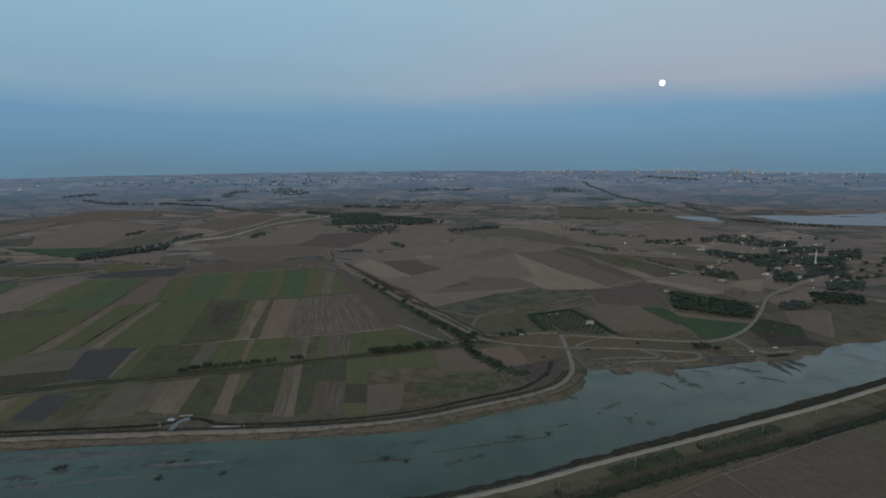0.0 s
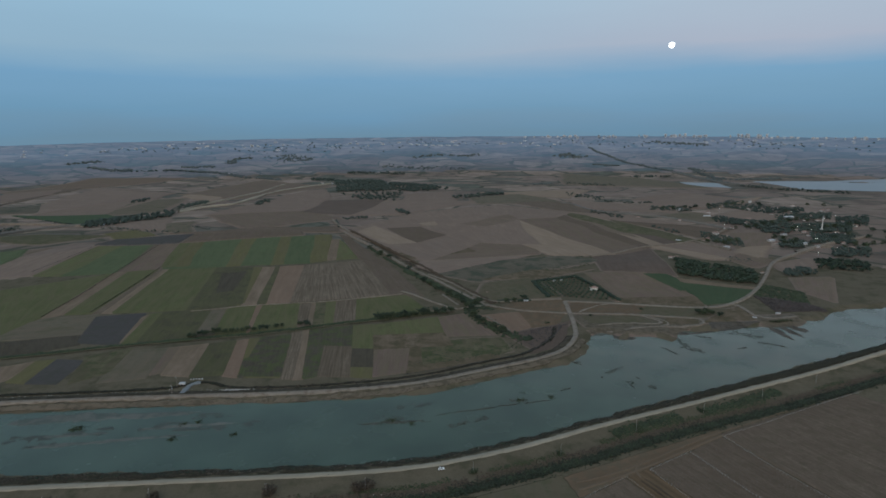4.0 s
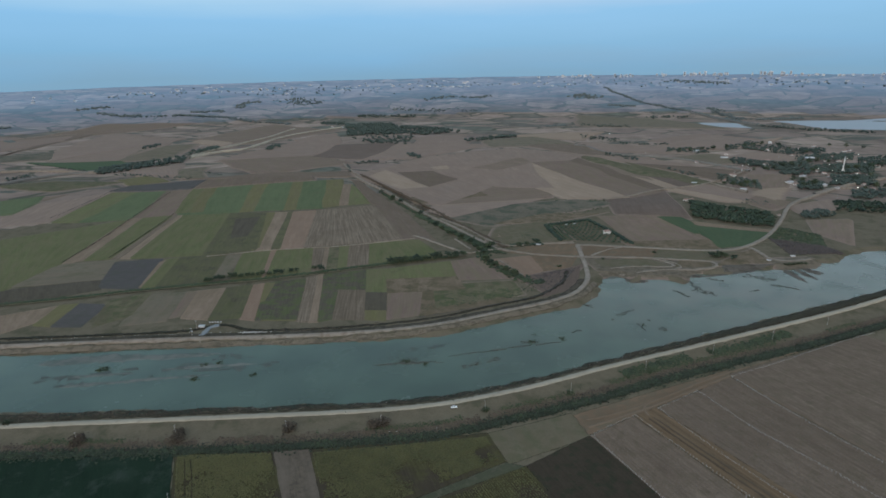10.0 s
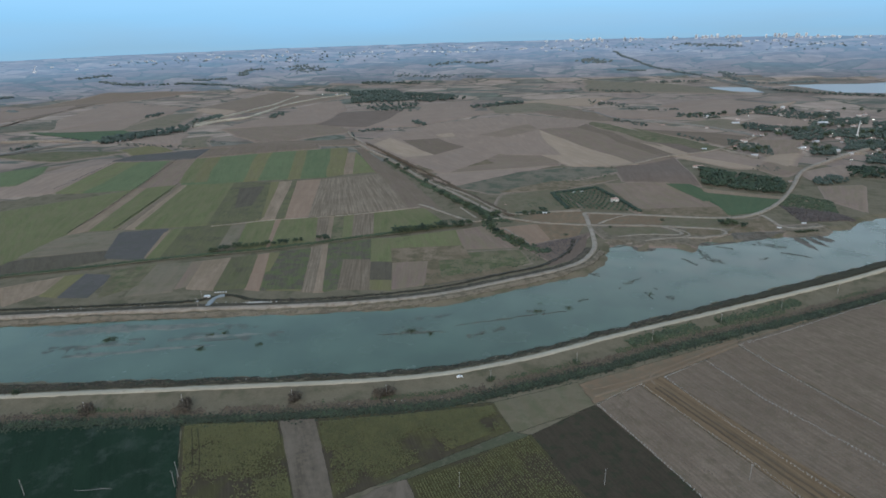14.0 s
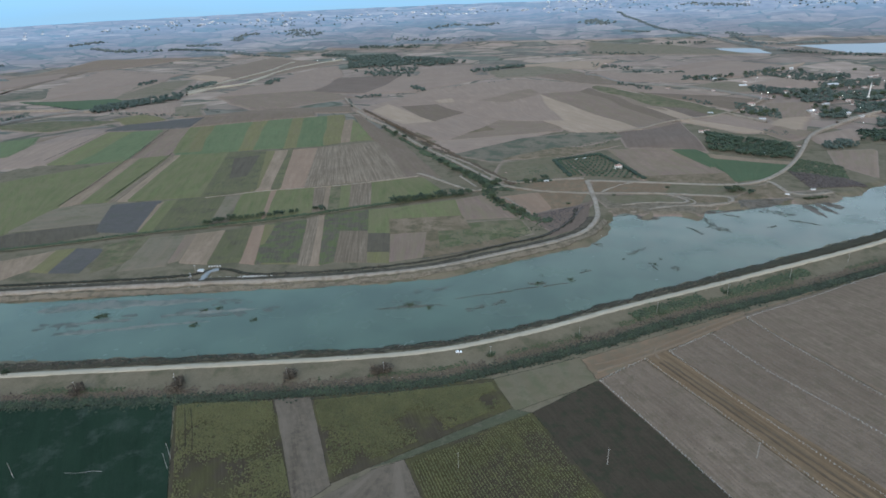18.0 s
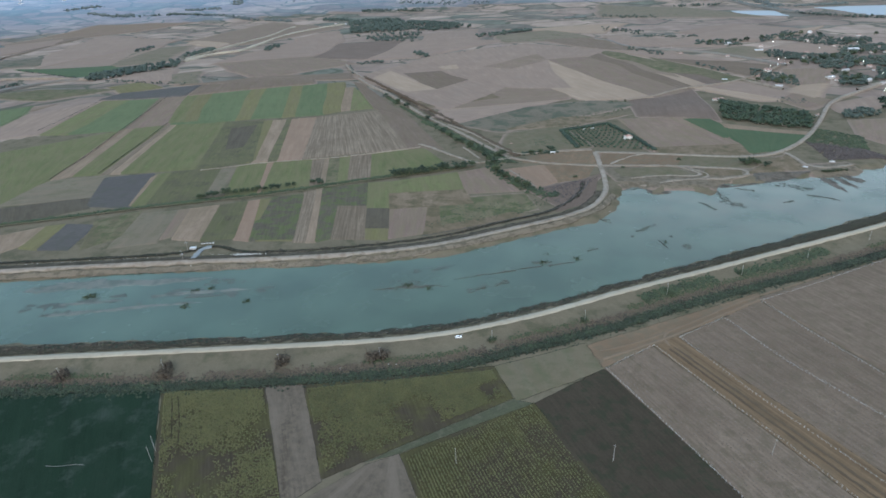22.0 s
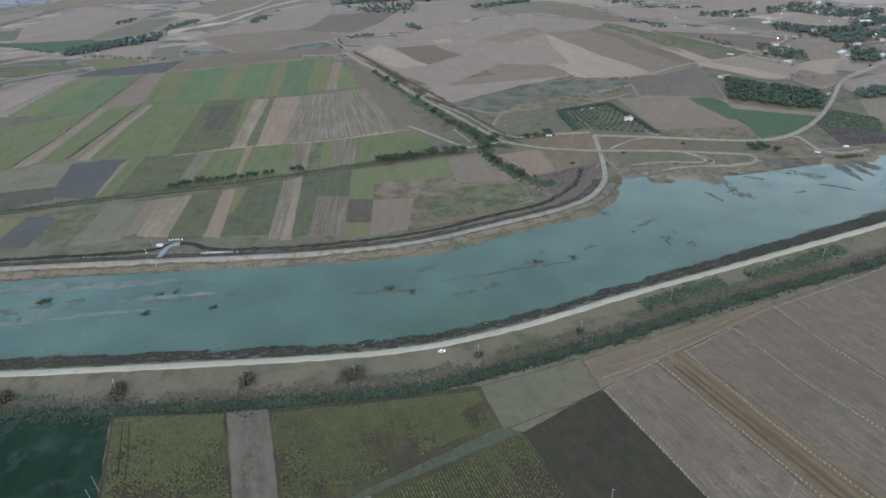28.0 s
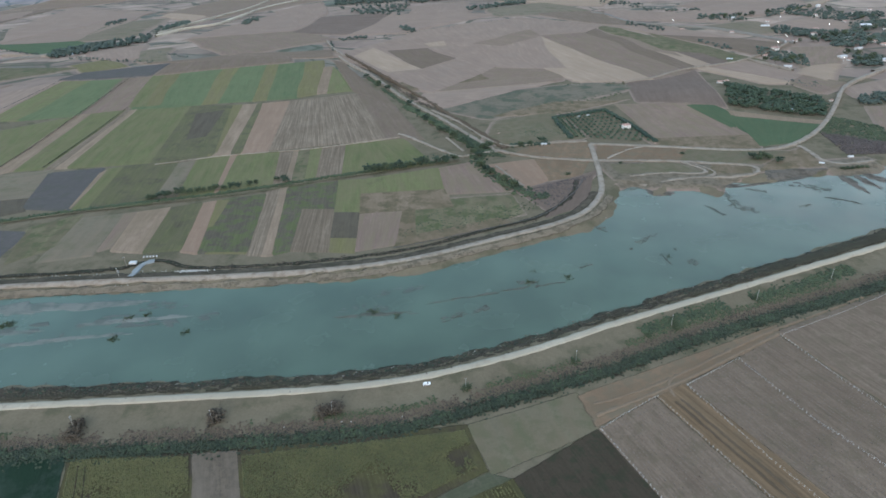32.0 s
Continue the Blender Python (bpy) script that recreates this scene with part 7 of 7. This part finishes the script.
for base in blocks:
    for ob in (*base.children_recursive, base):
        bpy.data.objects.remove(ob)
for mid, wide, count, away in ((-24, 6, 70, 4050), (-36, 6, 40, 4100), (4, 5, 40, 4250), (18, 8, 60, 4200), (-12, 6, 30, 4250)):
    turn = np.radians(mid + town_rng.normal(0, wide * 0.6, count))
    dist = away + town_rng.normal(0, 130, count)
    v, f = clumps(on_land(np.column_stack([dist * np.sin(turn), 60 + dist * np.cos(turn)]), 6), town_rng.uniform(3, 8, count), town_rng, 0.7, 0.4)
    tagged(sheet("far_trees", v, f, M["hazed_leaf"], flat=True), "dark scattered trees of a far suburb", "trees", kind="stuff")

for line, count, wide in (([(-2541, 2675), (-2478, 2846)], 60, 40),
                          ([(-2370, 2657), (-2245, 2626), (-2184, 2717)], 90, 40),
                          ([(-1976, 2685), (-1725, 2746), (-1440, 2599)], 150, 30),
                          ([(-1944, 2808), (-1856, 2960)], 60, 50),
                          ([(-1413, 2622), (-1261, 2576)], 60, 26),
                          ([(-1687, 3457), (-1435, 3243)], 120, 150),
                          ([(-1800, 3044), (-1868, 3216), (-1788, 3284)], 70, 60),
                          ([(-830, 3520), (-712, 3627), (-445, 3734)], 110, 50),
                          ([(272, 4070), (335, 3749), (425, 3395), (532, 3158), (616, 3040)], 200, 20),
                          ([(616, 3040), (689, 2810), (753, 2420)], 140, 18),
                          ([(245, 3331), (382, 3261)], 50, 24),
                          ([(710, 3136), (760, 2738)], 120, 40),
                          ([(813, 2731), (1007, 2766)], 120, 26),
                          ([(71, 3691), (195, 3537)], 90, 90),
                          ([(711, 4337), (1042, 4099)], 120, 120),
                          ([(-56, 2419), (11, 2463)], 50, 24),
                          ([(-942, 3170), (-429, 3114)], 60, 80),
                          ([(-2062, 1826), (-1993, 1792)], 20, 20),
                          ([(-2406, 2090), (-2393, 2147)], 30, 20)):
    p = along(line, count, wide, town_rng, 0.1)
    stuff("far_trees", on_land(p, 2), town_rng.uniform(3, 8, len(p)), "hazed_leaf", "dark line of trees on the far farmland", "trees", town_rng)

# full moon over the far town
bm = bmesh.new()
bmesh.ops.create_uvsphere(bm, u_segments=32, v_segments=16, radius=21.5)
moon = part("moon", bm, M["moon"])
moon.data.polygons.foreach_set("use_smooth", [True] * len(moon.data.polygons))
moon.location = (6 + 4650 * math.cos(radians(7.5)) * math.sin(radians(10.55)), 25 + 4650 * math.cos(radians(7.5)) * math.cos(radians(10.55)), 231 + 4650 * math.sin(radians(7.43)))
tagged(moon, "bright full moon low in the dusk sky", "moon", kind="structure")


# crop rows in the near fields
def crop(a, b, c, d, row, gap, kind, label, size=0.5, keep=0.8, seed=0, name="sunflowers", even=False, full=0.0, uneven=0.0):
    """Rows of plants running from side a-b to side d-c: a full stand up to a share of their length, withered patches after it."""
    r = np.random.default_rng(seed)
    a, b, c, d = (np.array(q, float) for q in (a, b, c, d))
    nu, nv = int(np.hypot(*(b - a)) / row), int(np.hypot(*(d - a)) / gap)
    u, v = np.meshgrid((np.arange(nu) + 0.5) / nu, (np.arange(nv) + 0.5) / nv, indexing="ij")
    stand = np.repeat(1 - uneven * r.uniform(0, 1, nu), nv)
    u, v = u.ravel()[:, None], v.ravel()[:, None] + r.uniform(-0.3, 0.3, (nu * nv, 1)) / nv
    p = (1 - u) * (1 - v) * a + u * (1 - v) * b + u * v * c + (1 - u) * v * d
    p += r.normal(0, 0.12, p.shape)
    wither = 0.5 + 0.34 * np.sin(p[:, 0] * 0.09 + 1.7 * np.sin(p[:, 1] * 0.06)) + 0.28 * np.sin(p[:, 1] * 0.13 + p[:, 0] * 0.045) + 0.16 * np.sin(p[:, 0] * 0.41 + 1.3 * np.sin(p[:, 1] * 0.33))
    lush = smooth(full + 0.12, full - 0.12, v[:, 0] + 0.1 * np.sin(p[:, 0] * 0.15)) if full else 0
    thin = np.ones(len(p)) if even else np.maximum(wither - 0.12, lush)
    p = p[(r.uniform(0, 1, len(p)) < keep * stand) & (r.uniform(0, 1, len(p)) < thin)]
    vv, ff = clumps(on_land(p, size * 0.7), r.uniform(0.6, 1.25, len(p)) * size, r, 1.0, 0.55)
    return tagged(sheet(name, vv, ff, M[kind], flat=True), label, "crop", kind="stuff")


for corners, full, even, uneven, seed in ((((-227.9, 291.5), (-169.5, 304.7), (-121.1, 232.6), (-181.2, 221.0)), 0.3, False, 0.15, 1),
                                          (((-143.1, 309.6), (-35.8, 345.4), (-23.1, 325.7), (-106.9, 253.1)), 0.42, False, 0.1, 2),
                                          (((-69.3, 268.6), (-9.0, 319.2), (31.7, 261.4), (-53.1, 243.9)), 0.0, True, 0.45, 3)):
    wide = 1.6 if even else 0.9
    crop(*corners, wide, 0.6, "crop_yellow", "withered yellow sunflowers standing in rows", 0.38, 0.55, seed, even=even, full=full, uneven=uneven)
    crop(*corners, wide, 0.4, "crop_green", "green sunflowers standing in rows", 0.4, 0.9, seed + 10, even=even, full=full, uneven=uneven)
for corners, seed in ((((33, 358), (63, 385), (146, 276), (96, 270)), 21), (((81, 400), (113, 427), (198, 313), (168, 292)), 22), (((114, 428), (142, 454), (227, 333), (199, 313)), 23), (((144, 457), (277, 550), (362, 467), (229, 335)), 24)):
    crop(*corners, 2.2, 1.3, "vine", "bare brown vine stocks standing in rows", 0.34, 0.8, seed, name="vines", even=True)

# fences of pale posts round the vineyard plots
post_bm = bmesh.new()
box(post_bm, 0, 0, -0.4, 0.16, 0.16, 1.8)
box(post_bm, 0, 0, 1.4, 0.2, 0.2, 0.1)
post_mesh = bpy.data.meshes.new("post")
post_bm.to_mesh(post_mesh)
post_bm.free()
post_mesh.materials.append(M["post"])


def fence(line, label, step=2.4, seed=0):
    """Posts along a bent line with two thin wires."""
    r = np.random.default_rng(seed)
    p = np.array(line, float)
    run = np.concatenate([[0], np.cumsum(np.hypot(*np.diff(p, axis=0).T))])
    s = np.arange(0, run[-1], step)
    c = np.stack([np.interp(s, run, p[:, 0]), np.interp(s, run, p[:, 1])], 1)
    thing = new("fence")
    base = c[0]
    z0 = float(land(*base))
    thing.location = (*base, z0)
    for x, y in c:
        ob = new("post", post_mesh)
        ob.parent = thing
        ob.matrix_basis = pose(x - base[0], y - base[1], float(land(x, y)) - z0 + r.uniform(-0.1, 0.05), r.uniform(-4, 4), r.uniform(-4, 4), r.uniform(0, 90))
    for h in (0.7, 1.4):
        bm = bmesh.new()
        for (ax, ay), (bx, by) in zip(p, p[1:]):
            rod(bm, (ax - base[0], ay - base[1], float(land(ax, ay)) - z0 + h), (bx - base[0], by - base[1], float(land(bx, by)) - z0 + h), 0.012, seg=4)
        part("wire", bm, M["steel"], thing)
    return tagged(thing, label, "fence", "vineyard fences")


fence([(33.0, 358.4), (45.6, 371.3), (63.7, 387.6)], "line of pale concrete fence posts round a vineyard plot", seed=0)
fence([(63.7, 387.6), (88.3, 354.2), (120.8, 312.4), (141.9, 282.5)], "line of pale concrete fence posts round a vineyard plot", seed=1)
fence([(33.7, 357.8), (62.4, 316.9), (93.1, 271.5)], "line of pale concrete fence posts round a vineyard plot", seed=2)
fence([(80.7, 399.5), (112.7, 427.5)], "line of pale concrete fence posts round a vineyard plot", seed=3)
fence([(80.8, 399.1), (113.9, 350.2), (156.0, 296.1), (166.8, 284.3)], "line of pale concrete fence posts round a vineyard plot", seed=4)
fence([(113.3, 427.2), (140.4, 383.4), (174.8, 344.0), (198.1, 313.1)], "line of pale concrete fence posts round a vineyard plot", seed=5)
fence([(142.9, 454.6), (183.1, 482.4), (249.1, 531.0), (288.4, 557.9)], "line of pale concrete fence posts round a vineyard plot", seed=6)
fence([(143.6, 454.0), (163.7, 419.3), (189.7, 381.4), (226.7, 332.7)], "line of pale concrete fence posts round a vineyard plot", seed=7)

for line in ([(-221, 289), (-208, 271), (-199, 258)], [(-217, 289), (-203, 271), (-194, 257)]):
    ribbon("track", line, 0.7, M["dark"], lift=0.6, step=3, ragged=0.1, label="dark wheel rut through the sunflowers")

for line in ([(72.8, 385.6), (97.8, 353.1), (122.7, 320.7), (151.7, 282.8)], [(75.8, 388.0), (101.3, 355.3), (126.8, 322.6), (156.5, 284.5)]):
    ribbon("track", line, 1.5, M["rut"], lift=0.34, step=3, ragged=0.2, label="dark wheel rut in the farm track")

for line in ([(30, 376), (50, 387), (71, 402), (95, 422), (120, 444), (142, 461), (174, 483), (207, 507)], [(31, 368), (53, 383), (76, 400), (98, 419), (123, 440), (142, 456)], [(73, 389), (70, 398), (75, 406), (85, 414)]):
    ribbon("track", line, 1.6, M["dirt_mark"], lift=0.34, step=3, ragged=0.35, label="pale wheel mark on the bare headland")
